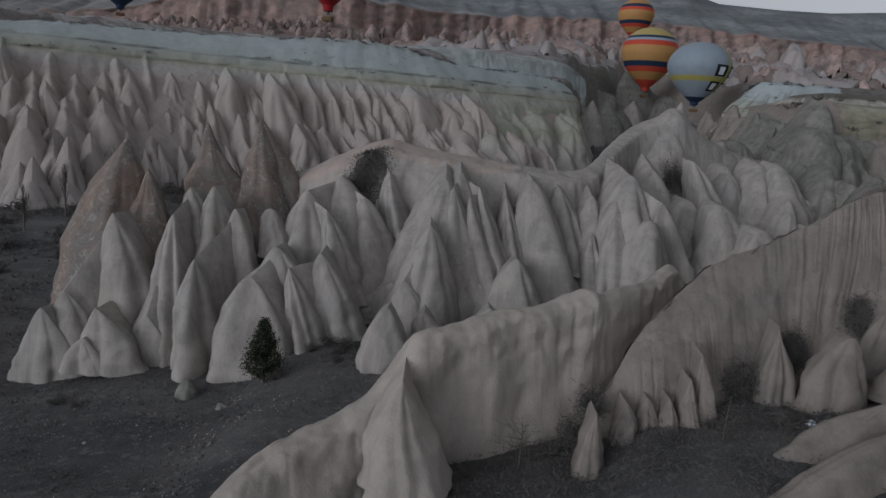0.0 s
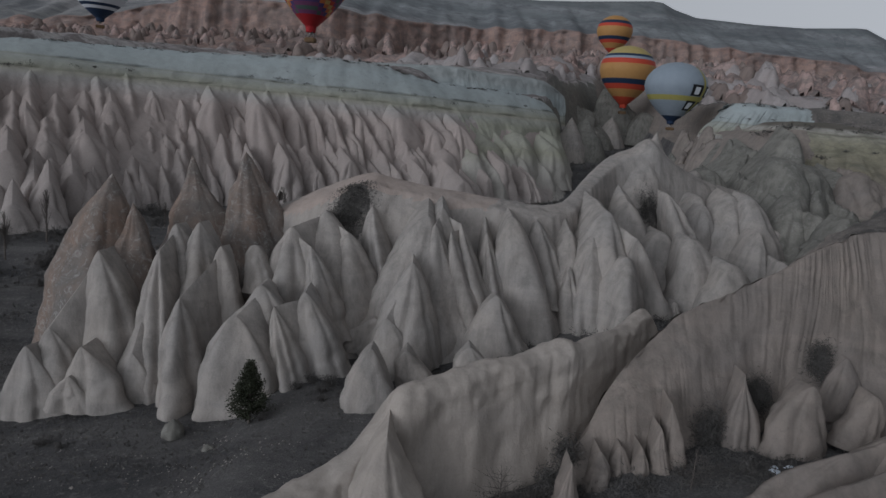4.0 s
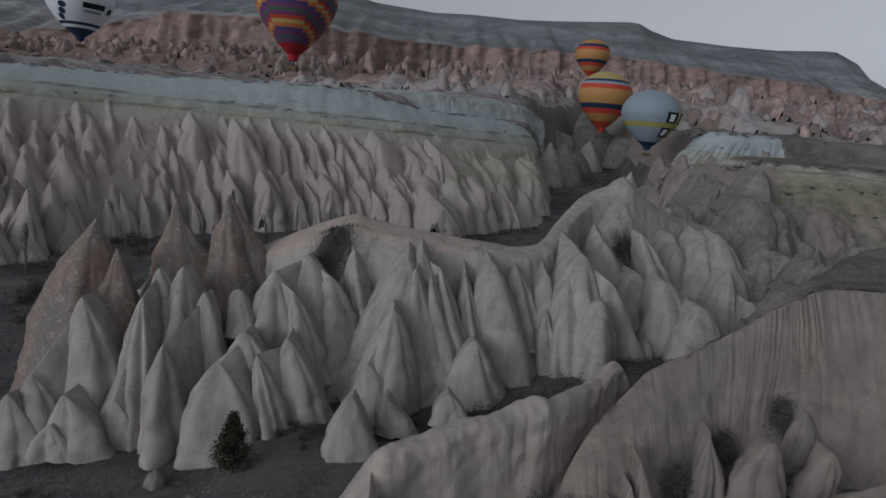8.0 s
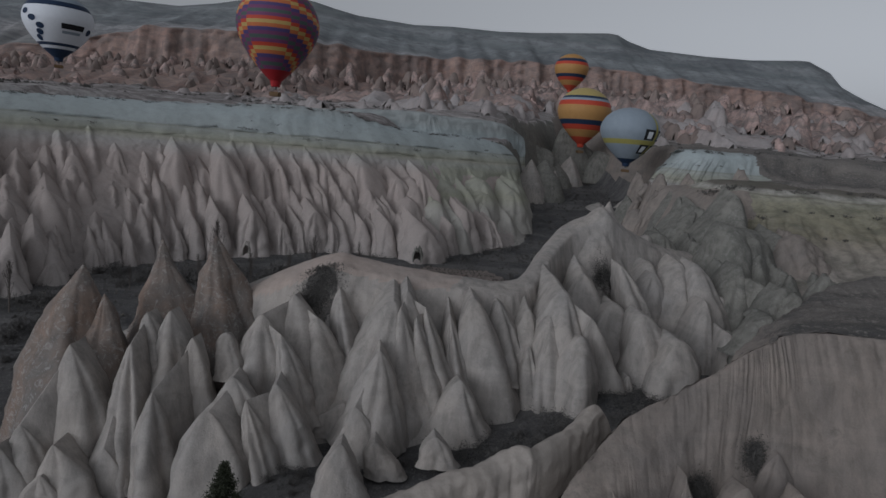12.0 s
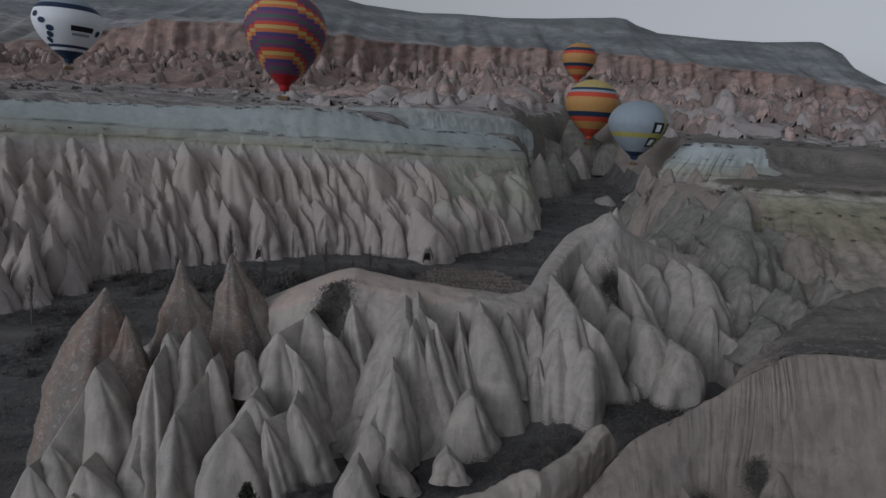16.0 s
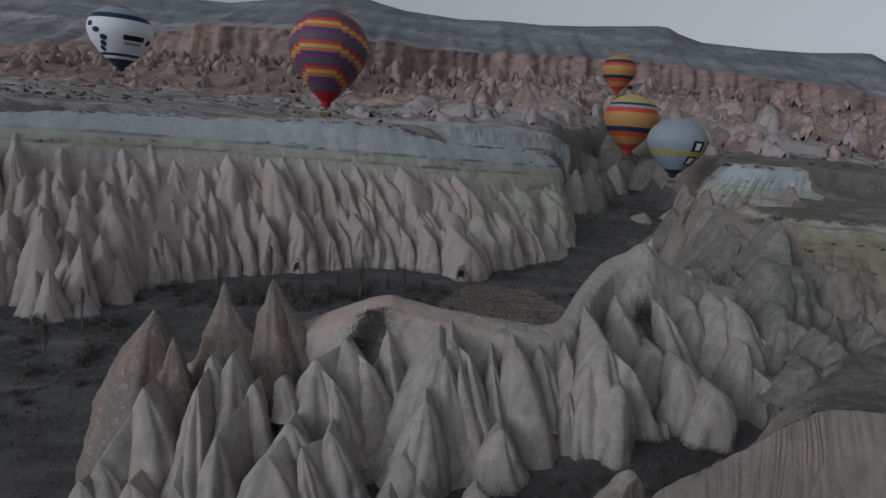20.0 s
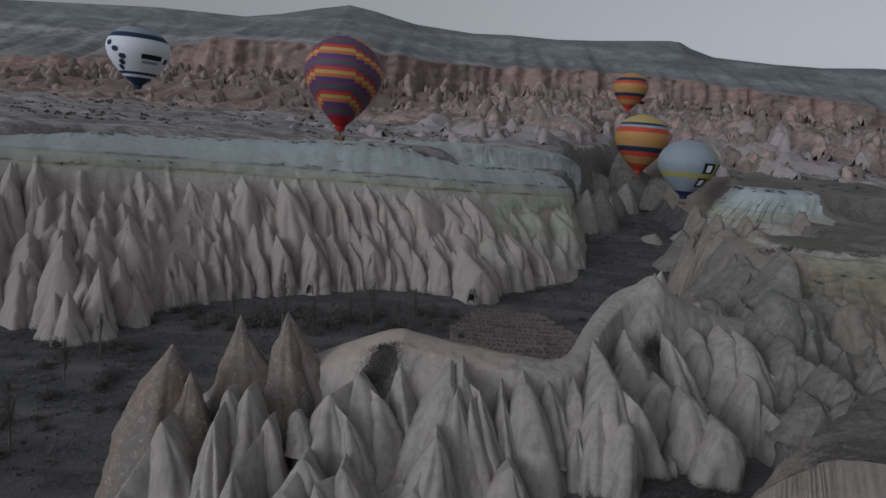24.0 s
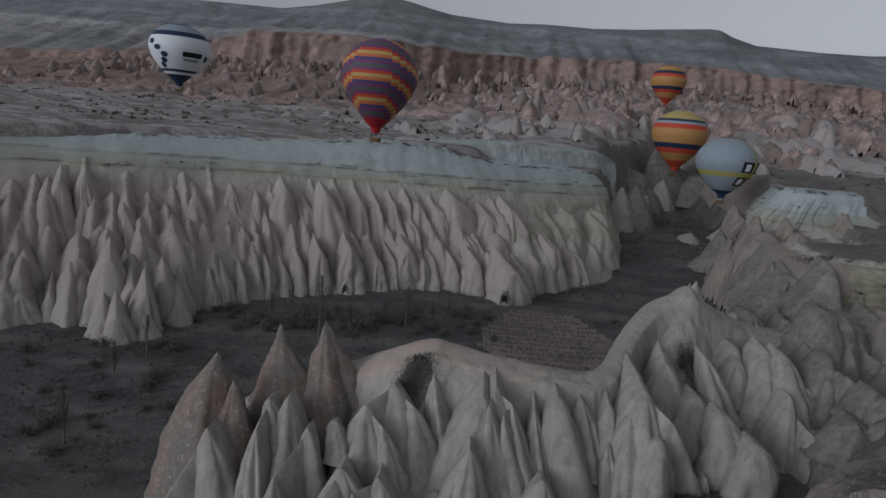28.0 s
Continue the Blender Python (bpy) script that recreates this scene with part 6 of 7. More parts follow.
def juniper(x, y, z, h, w, seed):
    rnd = random.Random(seed)
    thing = new("juniper_tree")
    thing.location = (x, y, z)
    tagged(thing, "dark green upright juniper beside a pale rock cone", "tree")
    v, f = [], []
    limb(v, f, Vector((0, 0, -0.3)), Vector((0, 0, h * 0.9)), 0.16, 0.03, 8)
    mesh_object("trunk", v, f, BARK, thing)
    pts, bv, bf = [], [], []
    for k in range(110):
        u = rnd.random() ** 0.9
        a = rnd.uniform(0, 6.28)
        reach = 0.5 * w * (1 - u) ** 1.0 * rnd.uniform(0.6, 1.15) + 0.08
        root = Vector((0, 0, h * (0.02 + 0.9 * u)))
        end = root + Vector((math.cos(a) * reach, math.sin(a) * reach, 0.5 * reach + 0.25))
        limb(bv, bf, root, end, 0.03, 0.01, 4)
        for _ in range(95):
            c = root.lerp(end, rnd.uniform(0.3, 1.08))
            pts.append(c + Vector((rnd.gauss(0, 0.15), rnd.gauss(0, 0.15), rnd.gauss(0.06, 0.2))))
    for _ in range(160):
        u = rnd.random()
        pts.append(Vector((rnd.gauss(0, 0.08 * (1.2 - u)), rnd.gauss(0, 0.08 * (1.2 - u)), h * (0.8 + 0.22 * u))))
    mesh_object("branchwork", bv, bf, BARK, thing)
    v, f = leaf_cloud(pts, 0.1, rnd)
    mesh_object("crown", v, f, NEEDLES, thing, False)


def shrub(x, y, z, r, seed, material=None, label="dark leafless shrub on the valley floor"):
    rnd = random.Random(seed)
    thing = new("shrub")
    thing.location = (x, y, z)
    tagged(thing, label, "shrub", "shrubs")
    v, f, pts = [], [], []
    for k in range(26):
        a, e = rnd.uniform(0, 6.28), rnd.uniform(0.35, 1.5)
        end = Vector((math.cos(a) * math.cos(e), math.sin(a) * math.cos(e), math.sin(e) * 0.85)) * r * rnd.uniform(0.6, 1.1)
        limb(v, f, Vector((rnd.gauss(0, 0.08), rnd.gauss(0, 0.08), -0.1)), end, 0.03, 0.008, 4)
        for _ in range(20):
            pts.append(end * rnd.uniform(0.45, 1.08) + Vector((rnd.gauss(0, 0.16), rnd.gauss(0, 0.16), rnd.gauss(0, 0.12))) * r)
    mesh_object("stem", v, f, TWIGS, thing)
    v, f = leaf_cloud(pts, 0.14 * r, rnd, 0.16)
    mesh_object("foliage", v, f, material or SCRUB, thing, False)


def bare_tree(x, y, z, h, seed, spread=0.16, label="tall bare poplar with thin upright branches"):
    rnd = random.Random(seed)
    thing = new("bare_tree")
    thing.location = (x, y, z)
    tagged(thing, label, "tree", "bare trees on the valley floor")
    v, f = [], []
    lean = Vector((rnd.uniform(-0.03, 0.03), rnd.uniform(-0.03, 0.03), 0))
    limb(v, f, Vector((0, 0, -0.3)), Vector((0, 0, h * 0.5)) + lean * h * 0.5, 0.018 * h, 0.012 * h, 7)
    limb(v, f, Vector((0, 0, h * 0.5)) + lean * h * 0.5, Vector((0, 0, h)) + lean * h, 0.012 * h, 0.002 * h, 6)
    mesh_object("trunk", v, f, BARK, thing)
    v, f = [], []
    for k in range(44):
        u = rnd.uniform(0.12, 0.92)
        root = Vector((0, 0, h * u)) + lean * h * u
        a = rnd.uniform(0, 6.28)
        ln = h * (1 - u) * rnd.uniform(0.35, 0.75) + 0.4
        out = spread * ln * rnd.uniform(0.8, 2.2)
        end = root + Vector((math.cos(a) * out, math.sin(a) * out, ln * (0.9 if spread < 0.3 else 0.5)))
        limb(v, f, root, end, 0.0045 * h, 0.0015 * h, 4)
        for _ in range(4):
            s = root.lerp(end, rnd.uniform(0.3, 0.95))
            limb(v, f, s, s + Vector((rnd.gauss(0, 0.1), rnd.gauss(0, 0.1), rnd.uniform(0.1, 0.3))) * ln, 0.0022 * h, 0.001 * h, 3)
    mesh_object("crown", v, f, TWIGS, thing)


juniper(-12.3, 46.7, land_at(-12.3, 46.7), 5.0, 3.7, 5)
bare_tree(-30.6, 116.0, land_at(-30.6, 116.0), 13.2, 11)
bare_tree(-43.3, 125.3, land_at(-43.3, 125.3), 6.8, 12)
bare_tree(-25.4, 121.0, land_at(-25.4, 121.0), 6.2, 13)
bare_tree(-18.8, 125.7, land_at(-18.8, 125.7), 6.2, 14)
bare_tree(-14.4, 127.1, land_at(-14.4, 127.1), 9.5, 15)
bare_tree(-8.8, 131.2, land_at(-8.8, 131.2), 6.0, 16)
bare_tree(-5.5, 132.6, land_at(-5.5, 132.6), 8.0, 17)
bare_tree(-57.9, 76.9, land_at(-57.9, 76.9), 9.7, 18)
bare_tree(-56.9, 98.3, land_at(-56.9, 98.3), 8.2, 19)
bare_tree(-45.8, 115.8, land_at(-45.8, 115.8), 4.7, 20)
bare_tree(-35.9, 123.5, land_at(-35.9, 123.5), 5.5, 21)
bare_tree(-58.9, 91.4, land_at(-58.9, 91.4), 7.3, 22)
bare_tree(5.6, 32.2, land_at(5.6, 32.2), 2.9, 40, 0.95, "small bare tree among scrub between the spurs")
bare_tree(16.2, 31.6, land_at(16.2, 31.6), 2.4, 41, 0.95, "small bare tree among scrub between the spurs")
shrub(-28.6, 47.3, land_at(-28.6, 47.3), 0.9, 60)
shrub(-26.9, 46.5, land_at(-26.9, 46.5), 0.6, 61)
shrub(-8.6, 52.8, land_at(-8.6, 52.8), 0.9, 62)
shrub(-6.8, 52.1, land_at(-6.8, 52.1), 1.1, 63)
shrub(-9.6, 51.6, land_at(-9.6, 51.6), 0.8, 64)
shrub(-5.1, 49.7, land_at(-5.1, 49.7), 1.0, 65)
shrub(-7.1, 49.3, land_at(-7.1, 49.3), 0.7, 66)
shrub(-11.3, 46.5, land_at(-11.3, 46.5), 0.8, 67)
shrub(2.6, 31.4, land_at(2.6, 31.4), 0.5, 68)
shrub(4.8, 32.6, land_at(4.8, 32.6), 0.4, 69)
shrub(13.6, 32.4, land_at(13.6, 32.4), 0.8, 70)
shrub(16.2, 33.2, land_at(16.2, 33.2), 0.6, 71)
shrub(20.7, 37.3, land_at(20.7, 37.3), 0.8, 72)
shrub(20.1, 33.2, land_at(20.1, 33.2), 0.9, 73)
shrub(23.4, 36.5, land_at(23.4, 36.5), 0.7, 74)
shrub(30.2, 37.9, land_at(30.2, 37.9), 0.9, 75)
shrub(7.6, 33.8, land_at(7.6, 33.8), 0.7, 76)
shrub(10.4, 33.2, land_at(10.4, 33.2), 0.7, 77)
shrub(2.6, 54.5, land_at(2.6, 54.5), 0.9, 78)
shrub(1.1, 54.0, land_at(1.1, 54.0), 0.8, 79)
shrub(4.2, 53.5, land_at(4.2, 53.5), 0.7, 80)
shrub(-7.2, 50.9, land_at(-7.2, 50.9), 0.9, 81)
shrub(11.0, 53.2, land_at(11.0, 53.2), 1.1, 82)
shrub(13.8, 56.5, land_at(13.8, 56.5), 1.0, 83)
shrub(15.7, 55.0, land_at(15.7, 55.0), 1.1, 84)
shrub(18.4, 56.9, land_at(18.4, 56.9), 1.0, 85)
shrub(9.5, 50.2, land_at(9.5, 50.2), 0.9, 86)
shrub(25.0, 57.8, land_at(25.0, 57.8), 0.9, 87)
shrub(-58.0, 121.4, land_at(-58.0, 121.4), 1.6, 88)
shrub(-59.0, 86.7, land_at(-59.0, 86.7), 2.2, 89)
shrub(-62.6, 80.1, land_at(-62.6, 80.1), 2.4, 90)
shrub(-64.3, 77.7, land_at(-64.3, 77.7), 2.2, 91)
shrub(-56.9, 130.6, land_at(-56.9, 130.6), 1.8, 92)
shrub(-39.7, 128.4, land_at(-39.7, 128.4), 2.2, 93)
shrub(-33.6, 123.9, land_at(-33.6, 123.9), 2.4, 94)
shrub(-28.2, 126.8, land_at(-28.2, 126.8), 2.4, 95)
shrub(-22.0, 126.3, land_at(-22.0, 126.3), 2.2, 96)
shrub(-16.1, 128.6, land_at(-16.1, 128.6), 2.4, 97)
shrub(-10.1, 130.9, land_at(-10.1, 130.9), 2.2, 98)
shrub(-2.5, 131.6, land_at(-2.5, 131.6), 2.0, 99)
shrub(0.0, 128.7, land_at(0.0, 128.7), 2.0, 100)
shrub(-46.4, 122.4, land_at(-46.4, 122.4), 2.0, 101)
shrub(-48.6, 118.7, land_at(-48.6, 118.7), 1.8, 102)
shrub(30.3, 146.1, land_at(30.3, 146.1), 1.6, 103)
shrub(36.0, 150.2, land_at(36.0, 150.2), 1.6, 104)
shrub(17.3, 172.6, land_at(17.3, 172.6), 1.4, 105)
shrub(29.3, 177.6, land_at(29.3, 177.6), 1.5, 106)
shrub(39.8, 186.3, land_at(39.8, 186.3), 1.3, 107)
shrub(-58.5, 103.6, land_at(-58.5, 103.6), 1.8, 108)
shrub(-56.8, 106.5, land_at(-56.8, 106.5), 1.8, 109)
shrub(4.9, 124.9, land_at(4.9, 124.9), 1.6, 110)
shrub(-42.3, 122.6, land_at(-42.3, 122.6), 2.0, 111)
shrub(-12.0, 124.2, land_at(-12.0, 124.2), 2.2, 112)
shrub(-5.9, 124.4, land_at(-5.9, 124.4), 2.0, 113)
shrub(-29.7, 117.6, land_at(-29.7, 117.6), 2.2, 114)
shrub(-23.9, 117.1, land_at(-23.9, 117.1), 2.0, 115)
shrub(-22.0, 130.4, land_at(-22.0, 130.4), 3.0, 116)
shrub(-13.6, 141.7, land_at(-13.6, 141.7), 1.9, 117)
shrub(-35.5, 121.9, land_at(-35.5, 121.9), 2.6, 118)
shrub(-23.6, 125.2, land_at(-23.6, 125.2), 2.5, 119)
shrub(-1.5, 139.0, land_at(-1.5, 139.0), 2.6, 120)
shrub(-1.4, 142.9, land_at(-1.4, 142.9), 2.3, 121)
shrub(-46.5, 126.4, land_at(-46.5, 126.4), 2.4, 122)
shrub(-41.4, 125.5, land_at(-41.4, 125.5), 1.7, 123)
shrub(-51.9, 129.2, land_at(-51.9, 129.2), 1.7, 124)
shrub(-28.8, 131.1, land_at(-28.8, 131.1), 1.9, 125)
shrub(-51.6, 125.0, land_at(-51.6, 125.0), 1.8, 126)
shrub(-25.3, 118.4, land_at(-25.3, 118.4), 1.7, 127)
shrub(-15.7, 127.6, land_at(-15.7, 127.6), 1.8, 128)
shrub(-38.5, 130.2, land_at(-38.5, 130.2), 2.4, 129)
shrub(-15.0, 135.8, land_at(-15.0, 135.8), 1.9, 130)
shrub(-19.5, 129.4, land_at(-19.5, 129.4), 2.9, 131)
shrub(-54.1, 130.7, land_at(-54.1, 130.7), 2.6, 132)
shrub(-22.3, 135.0, land_at(-22.3, 135.0), 2.4, 133)
shrub(-38.1, 124.8, land_at(-38.1, 124.8), 2.6, 134)
shrub(-31.5, 136.1, land_at(-31.5, 136.1), 2.0, 135)
shrub(-36.9, 125.6, land_at(-36.9, 125.6), 2.9, 136)
shrub(-13.8, 134.1, land_at(-13.8, 134.1), 2.8, 137)
shrub(-26.9, 121.6, land_at(-26.9, 121.6), 2.6, 138)
shrub(-42.3, 119.4, land_at(-42.3, 119.4), 2.3, 139)
shrub(-21.2, 123.0, land_at(-21.2, 123.0), 2.8, 140)
shrub(-8.0, 128.0, land_at(-8.0, 128.0), 2.6, 141)
shrub(-36.3, 128.3, land_at(-36.3, 128.3), 2.5, 142)
shrub(-39.2, 121.3, land_at(-39.2, 121.3), 2.9, 143)
shrub(-31.7, 129.6, land_at(-31.7, 129.6), 2.5, 144)
shrub(1.3, 134.4, land_at(1.3, 134.4), 2.1, 145)
shrub(3.8, 142.1, land_at(3.8, 142.1), 2.4, 146)
shrub(-14.8, 131.5, land_at(-14.8, 131.5), 1.9, 147)
shrub(-1.0, 147.9, land_at(-1.0, 147.9), 1.9, 148)
shrub(-4.6, 141.1, land_at(-4.6, 141.1), 2.6, 149)
shrub(-50.3, 85.0, land_at(-50.3, 85.0), 1.3, 150)
shrub(-54.1, 103.4, land_at(-54.1, 103.4), 2.4, 151)
shrub(-52.4, 92.5, land_at(-52.4, 92.5), 1.8, 152)
shrub(-67.6, 103.5, land_at(-67.6, 103.5), 2.2, 153)
shrub(-75.1, 93.8, land_at(-75.1, 93.8), 1.4, 154)
shrub(-55.6, 80.7, land_at(-55.6, 80.7), 1.5, 155)
shrub(-46.8, 85.6, land_at(-46.8, 85.6), 2.0, 156)
shrub(-52.8, 89.9, land_at(-52.8, 89.9), 2.3, 157)
shrub(-64.1, 94.5, land_at(-64.1, 94.5), 1.6, 158)
shrub(-57.7, 82.6, land_at(-57.7, 82.6), 1.3, 159)
shrub(-57.8, 73.6, land_at(-57.8, 73.6), 2.2, 160)
shrub(-68.0, 87.1, land_at(-68.0, 87.1), 1.5, 161)
shrub(-79.1, 98.7, land_at(-79.1, 98.7), 2.1, 162)
shrub(-58.0, 106.3, land_at(-58.0, 106.3), 1.4, 163)


# ---- scrub, dry grass and vines: too many to count ----
def tuft_field(name, label, material, count, area, size, seed, keep=0.0):
    rnd = random.Random(seed)
    x0, x1, y0, y1 = area
    verts, faces = [], []
    for _ in range(count):
        x, y = rnd.uniform(x0, x1), rnd.uniform(y0, y1)
        if noise.noise(Vector((x / 7, y / 7, seed))) < keep or y > 100 and inside_distance(np.array([x]), np.array([y]), FIELD)[0] > 0:
            continue
        z = land_at(x, y)
        if y > 100 and z > float(floor_height(np.array(x), np.array(y))) + 2.2:
            continue
        s = size * rnd.uniform(0.5, 1.5)
        for _ in range(7):
            a = rnd.uniform(0, 6.28)
            d = Vector((math.cos(a), math.sin(a), 0))
            c = Vector((x, y, z - 0.05)) + d * s * rnd.uniform(0, 0.5)
            top = c + d * s * rnd.uniform(0.1, 0.6) + Vector((0, 0, s * rnd.uniform(0.5, 1.1)))
            w = Vector((-d.y, d.x, 0)) * s * 0.15
            k = len(verts)
            verts += [c - w, c + w, top]
            faces.append((k, k + 1, k + 2))
    ob = mesh_object(name, verts, faces, material, None, False)
    tagged(ob, label, "scrub", kind="stuff")


tuft_field("scrub", "low dark scrub covering the near valley floor", SCRUB, 26000, (-60, 30, 22, 62), 0.17, 1, -0.25)
tuft_field("dry_grass", "pale dry grass tufts on the near valley floor", DRY, 9000, (-60, 30, 22, 62), 0.13, 2, -0.1)
tuft_field("scrub", "dark scrub on the valley floor behind the ridge", SCRUB, 9000, (-110, 60, 70, 215), 0.45, 3, -0.1)
tuft_field("dry_grass", "dry grass on the valley floor behind the ridge", DRY, 3000, (-110, 60, 70, 215), 0.4, 4, 0.05)
tuft_field("scrub", "dark scrub in the upper valley", SCRUB, 4500, (20, 112, 165, 380), 0.8, 5, -0.25)


def bush_rows():
    """Low dark bushes in loose rows on the wide floor beyond the spires."""
    rnd = random.Random(6)
    pts = []
    for i in range(17):
        for j in range(60):
            k = 0.75 * j + rnd.gauss(0, 0.12)
            x, y = -75 + k + 0.55 * i, 77 + 2.3 * i + 0.35 * k + rnd.gauss(0, 0.15)
            if inside_distance(np.array([x]), np.array([y]), OLD_FIELD)[0] < 0 or noise.noise(Vector((x / 9, y / 9, 2))) < -0.28:
                continue
            z, h = land_at(x, y), rnd.uniform(0.3, 0.7)
            pts += [Vector((x + rnd.gauss(0, 0.28), y + rnd.gauss(0, 0.22), z + abs(rnd.gauss(0, 0.5)) * h)) for _ in range(22)]
    v, f = leaf_cloud(pts, 0.2, rnd, 0.16)
    tagged(mesh_object("bushes", v, f, SCRUB_DARK, None, False), "low dark bushes in loose rows on an old field", "bushes", kind="stuff")


bush_rows()


def vineyard():
    """Pruned vines: short trunks with a tangle of canes, in rows."""
    rnd = random.Random(4)
    verts, faces = [], []
    for i in range(15):
        for j in range(36):
            x, y = -1 + j * 1.05 + rnd.gauss(0, 0.15), 107 + i * 3.2 + 0.12 * j + rnd.gauss(0, 0.15)
            if inside_distance(np.array([x]), np.array([y]), FIELD)[0] < 0.5 or rnd.random() < 0.12:
                continue
            z = land_at(x, y)
            limb(verts, faces, Vector((x, y, z - 0.2)), Vector((x, y, z + 0.4)), 0.09, 0.06, 5)
            for _ in range(7):
                a = rnd.uniform(0, 6.28)
                limb(verts, faces, Vector((x, y, z + 0.3)), Vector((x + math.cos(a) * rnd.uniform(0.4, 0.85), y + math.sin(a) * 0.6, z + rnd.uniform(0.3, 0.8))), 0.05, 0.03, 3)
    tagged(mesh_object("vines", verts, faces, SCRUB_DARK), "rows of pruned leafless vines in a small field", "vines", kind="stuff")


vineyard()


# ---- dark scrub in the hollows of the ridge ----
def hollow_scrub(name, label, x, y, rx, ry, count, seed):
    rnd = random.Random(seed)
    pts = []
    for _ in range(count):
        px, py = rnd.gauss(x, rx * 0.5), rnd.gauss(y, ry * 0.5)
        pts.append(Vector((px, py, land_at(px, py, SPINE) + rnd.uniform(0, 0.25))))
    v, f = leaf_cloud(pts, 0.15, rnd, 0.25)
    tagged(mesh_object(name, v, f, SCRUB_DARK, None, False), label, "scrub", kind="stuff")


hollow_scrub("scrub", "dark scrub in a hollow below the ridge crest", -7.9, 70.7, 2.3, 1.2, 6000, 1)
hollow_scrub("scrub", "dark scrub in a hollow below the rock peak", 32.0, 87.2, 1.7, 1.2, 4000, 2)


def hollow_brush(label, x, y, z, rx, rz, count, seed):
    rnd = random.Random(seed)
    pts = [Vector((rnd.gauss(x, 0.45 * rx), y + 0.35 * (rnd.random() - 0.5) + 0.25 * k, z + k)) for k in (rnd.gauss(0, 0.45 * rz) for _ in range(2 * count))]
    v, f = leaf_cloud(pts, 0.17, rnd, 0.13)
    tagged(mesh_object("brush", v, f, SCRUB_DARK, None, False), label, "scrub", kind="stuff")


# the cleft's shade is filled in with dark leaf faces above the ground
hollow_brush("dark brush filling in the shade of the cleft between two spurs", 9.7, 34.4, 14.6, 0.9, 1.0, 700, 84)
hollow_brush("dark brush filling in the shade of the cleft between two spurs", 8.5, 33.2, 13.4, 0.8, 0.9, 600, 85)
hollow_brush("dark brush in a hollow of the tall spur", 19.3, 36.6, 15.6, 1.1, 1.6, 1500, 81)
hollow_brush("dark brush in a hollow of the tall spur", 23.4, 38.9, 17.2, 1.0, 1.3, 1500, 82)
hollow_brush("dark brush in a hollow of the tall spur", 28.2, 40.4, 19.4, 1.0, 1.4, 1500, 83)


def brush(label, area, count, size, seed, keep=-0.1):
    """Low leafless brush on the ground, in uneven clumps."""
    rnd = random.Random(seed)
    pts = []
    while count > 0:
        count -= 1
        x, y = rnd.uniform(*area[:2]), rnd.uniform(*area[2:])
        if noise.noise(Vector((x / 6, y / 6, seed))) < keep:
            continue
        z = land_at(x, y)
        for _ in range(34):
            pts.append(Vector((x + rnd.gauss(0, size), y + rnd.gauss(0, size), z + abs(rnd.gauss(0, 0.45 * size)))))
    v, f = leaf_cloud(pts, 0.24 * size + 0.05, rnd, 0.14)
    tagged(mesh_object("brush", v, f, SCRUB_DARK, None, False), label, "scrub", kind="stuff")


brush("dark leafless brush in the gully below the ridge", (2, 38, 49, 72), 1200, 0.7, 21, -0.15)
brush("dark leafless brush between the near spurs", (0, 24, 26, 46), 900, 0.45, 22, -0.2)
brush("dark brush along the foot of the valley wall", (-80, 30, 118, 172), 520, 1.2, 23, 0.0)


# ---- a patch of old snow and litter in the gully between the spurs ----
def snow_patch(x, y, r, seed):
    rnd = random.Random(seed)
    verts, faces = [], []
    for _ in range(26):
        cx, cy, s = x + rnd.gauss(0, r), y + rnd.gauss(0, 0.7 * r), rnd.uniform(0.1, 0.34)
        z = land_at(cx, cy) + 0.04
        k = len(verts)
        n = 9
        verts.append((cx, cy, z + 0.35 * s))
        for q in range(n):
            a = 2 * math.pi * q / n
            rr = s * rnd.uniform(0.7, 1.3)
            verts.append((cx + math.cos(a) * rr, cy + math.sin(a) * rr, z - 0.06))
        faces += [(k, k + 1 + q, k + 1 + (q + 1) % n) for q in range(n)]
    tagged(mesh_object("snow_patch", verts, faces, SNOW), "small patches of old snow in the gully", "snow", kind="stuff")


snow_patch(22.7, 32.8, 0.7, 5)


# ---- cave mouth and carved door in the foot of the valley wall ----
def cave_mouth(name, label, x, y, z, w, h, deep, seed, material):
    """An arched hollow with a rough rock surround."""
    rnd = random.Random(seed)
    n = 16
    rings = []
    for k, (grow, back) in enumerate(((1.55, 0.5), (1.3, 0.0), (1.0, 0.15), (0.95, deep))):
        ring = []
        for i in range(n + 1):
            a = math.pi * i / n
            wob = 1 + 0.12 * rnd.uniform(-1, 1) * (k != 3)
            ring.append((x + 0.5 * w * grow * math.cos(a) * wob, y + back, z - 0.4 + (h + 0.4) * (grow if k < 2 else 1) * max(0.0, math.sin(a)) ** 0.55 * wob))
        rings.append(ring)
    verts = [p for r in rings for p in r] + [(x, y + deep, z)]
    faces = [(k * (n + 1) + i, k * (n + 1) + i + 1, (k + 1) * (n + 1) + i + 1, (k + 1) * (n + 1) + i) for k in range(3) for i in range(n)]
    faces += [(3 * (n + 1) + i, 3 * (n + 1) + i + 1, len(verts) - 1) for i in range(n)]
    mesh_object(name, verts, faces, material, wall_far, False, label)


cave_mouth("cave_mouth", "dark cave mouth in pale rock", 8.1, 150.5, 14.2, 1.7, 2.1, 2.6, 1, TUFF_GREY)
cave_mouth("carved_door", "low doorway carved in pale rock", -31.7, 146.5, 13.6, 1.2, 1.9, 1.6, 2, TUFF)


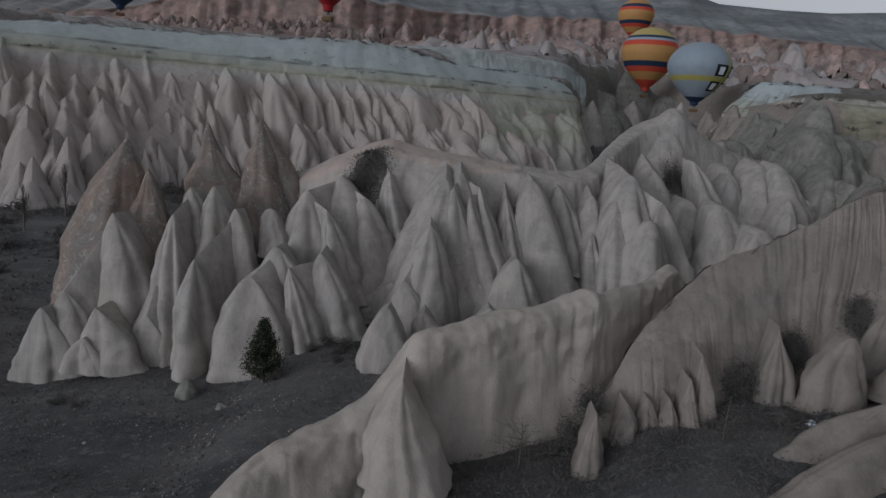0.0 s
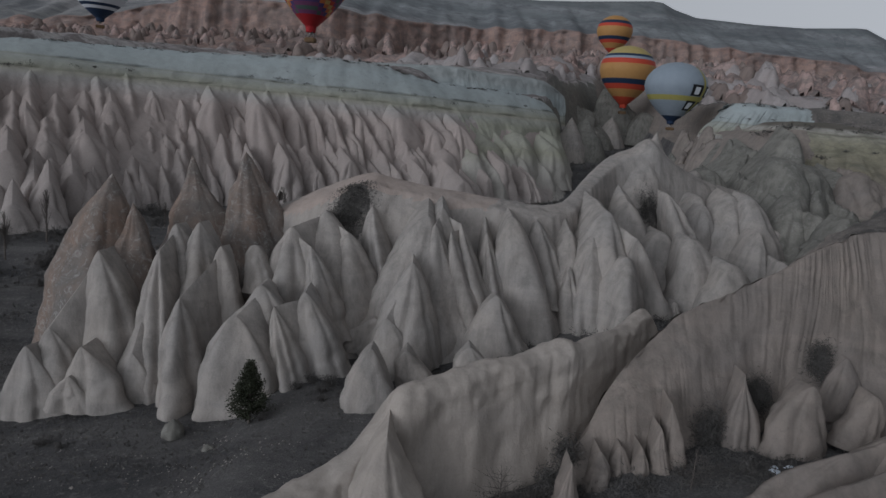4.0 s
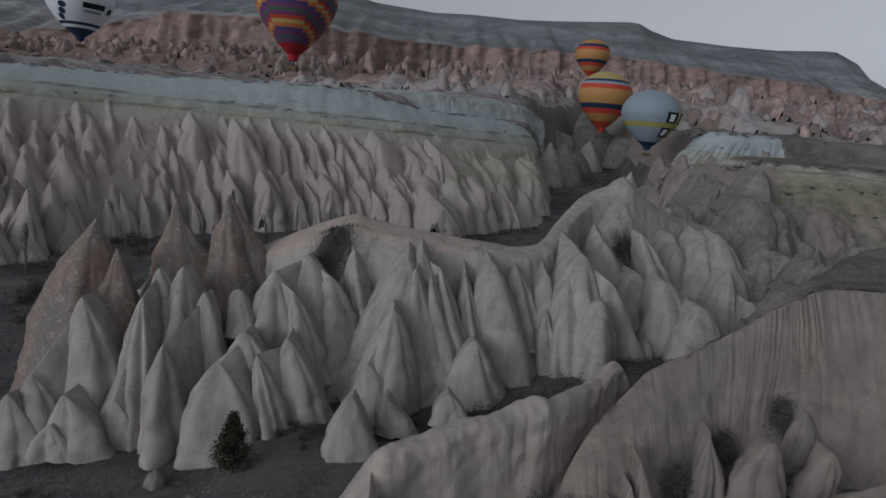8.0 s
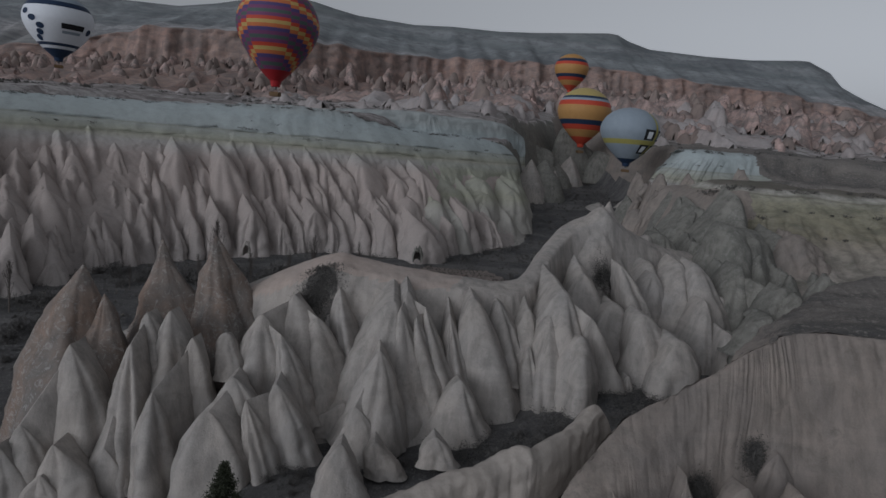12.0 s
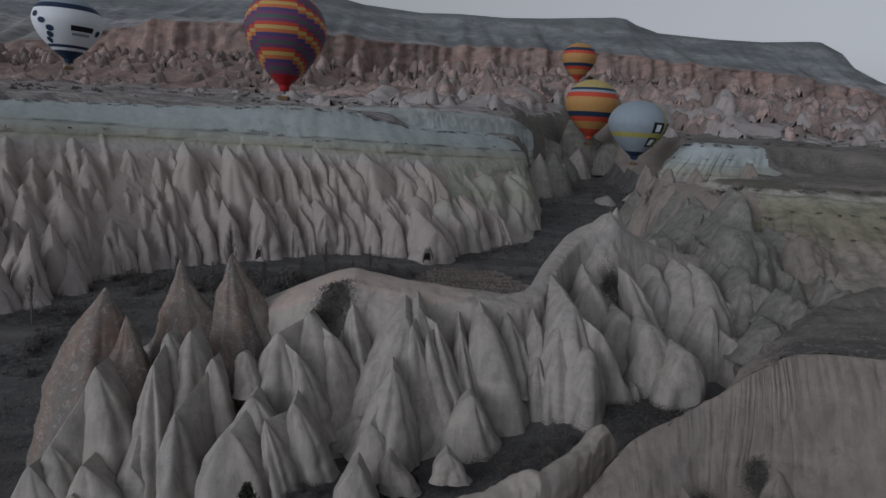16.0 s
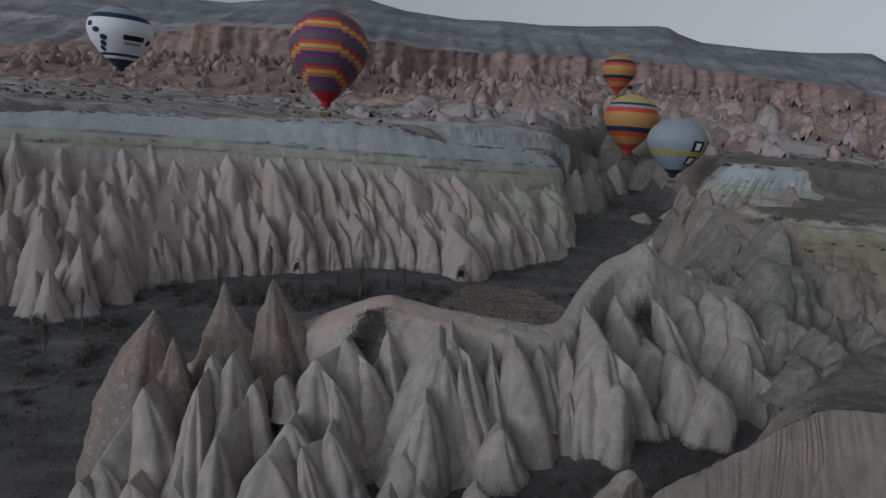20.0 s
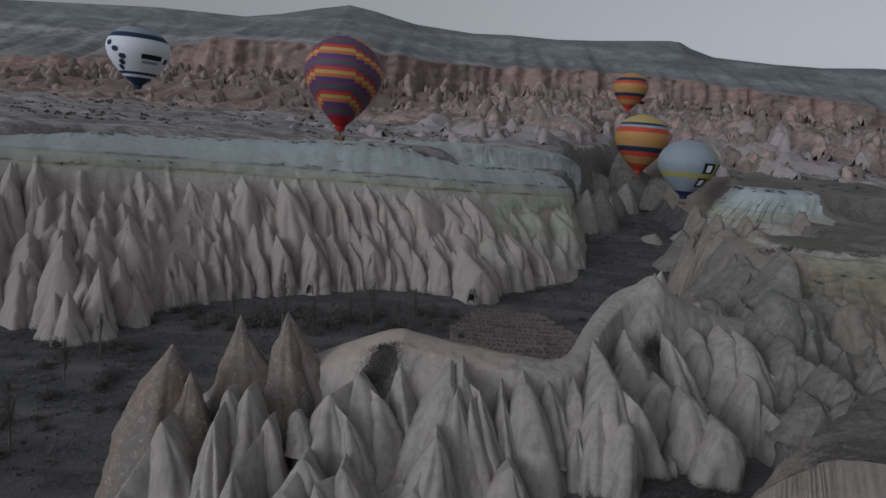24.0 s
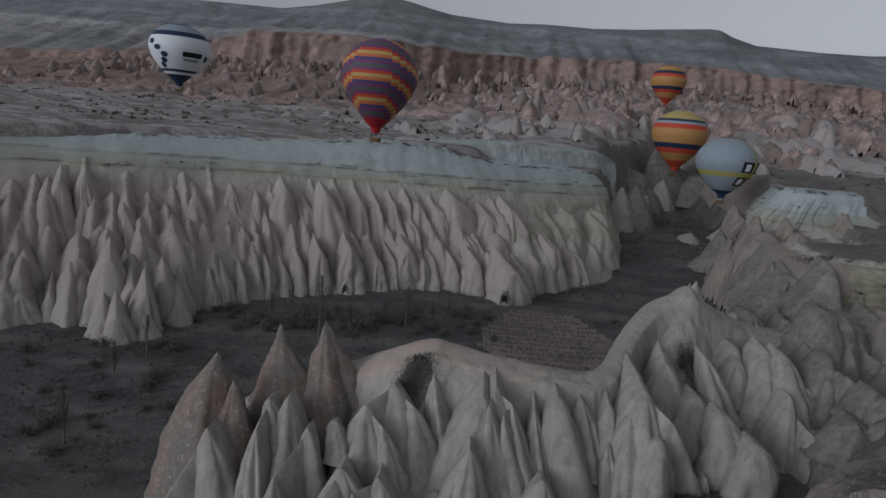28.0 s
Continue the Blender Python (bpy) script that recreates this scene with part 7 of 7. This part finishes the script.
# ---- loose rocks and pale stones on the near floor ----
def loose_rock(x, y, r, h, seed):
    b = (x, y, land_at(x, y) - 0.3)
    ob = cone_mesh("boulder", b, (x + 0.1 * r, y + 0.1, b[2] + h), r, 0.8 * r, TUFF_GREY, None, seed, 2.6, 0.1, 2.0, 24, 14)
    tagged(ob, "grey tuff boulder lying on the scrubby floor", "boulder", "loose boulders")


loose_rock(-18.6, 47.6, 1.0, 1.7, 3)
loose_rock(-14.9, 44.6, 0.6, 0.7, 4)


def pale_stones(label, area, count, size, seed):
    rnd = random.Random(seed)
    verts, faces = [], []
    for _ in range(count):
        x, y = rnd.uniform(*area[:2]), rnd.uniform(*area[2:])
        if noise.noise(Vector((x / 4, y / 1.6, seed))) < 0.12:
            continue
        s, z = size * rnd.uniform(0.4, 1.6), land_at(x, y)
        k = len(verts)
        verts += [(x + s * rnd.uniform(0.6, 1.2) * math.cos(a), y + s * rnd.uniform(0.6, 1.2) * math.sin(a), z - 0.05) for a in (0, 1.3, 2.5, 3.8, 5.0)]
        verts.append((x, y, z + 0.55 * s))
        faces += [(k + q, k + (q + 1) % 5, k + 5) for q in range(5)]
    tagged(mesh_object("stones", verts, faces, TUFF, None, False), label, "stones", kind="stuff")


pale_stones("pale stones strewn over the near valley floor", (-40, 2, 26, 50), 4200, 0.09, 61)

brush("dark low brush over the wide valley floor", (-80, -28, 60, 116), 700, 0.9, 24, -0.05)


def rim_scrub(label, low, high, count, seed):
    """Small dark bushes on the ledges between two rails."""
    rnd = random.Random(seed)
    pts = []
    for _ in range(count):
        s, d = rnd.uniform(0.1, 0.95), rnd.choice((0.02, 0.3, 0.5, 0.97, 1.0, 1.02)) + rnd.gauss(0, 0.02)
        a, b = spline(low, s), spline(high, s)
        q = Vector(a + (b - a) * d)
        r = rnd.uniform(0.2, 0.7)
        for _ in range(int(60 * r) + 8):
            pts.append(q + Vector((rnd.gauss(0, 1.3 * r), rnd.gauss(-0.3, 0.5 * r), rnd.gauss(0.1, 0.35 * r))))
    v, f = leaf_cloud(pts, 0.2, rnd)
    tagged(mesh_object("scrub", v, f, SCRUB_DARK, None, False), label, "scrub", kind="stuff")


rim_scrub("dark bushes on the ledges of the white beds", WALL_BED[2:], WALL_TOP[2:], 130, 71)
rim_scrub("dark bushes on the yellow-green bed of the bluff", Y_BED, Y_TOP, 90, 72)
rim_scrub("dark bushes on the rim of the white bluff", W_BED, W_TOP, 50, 73)
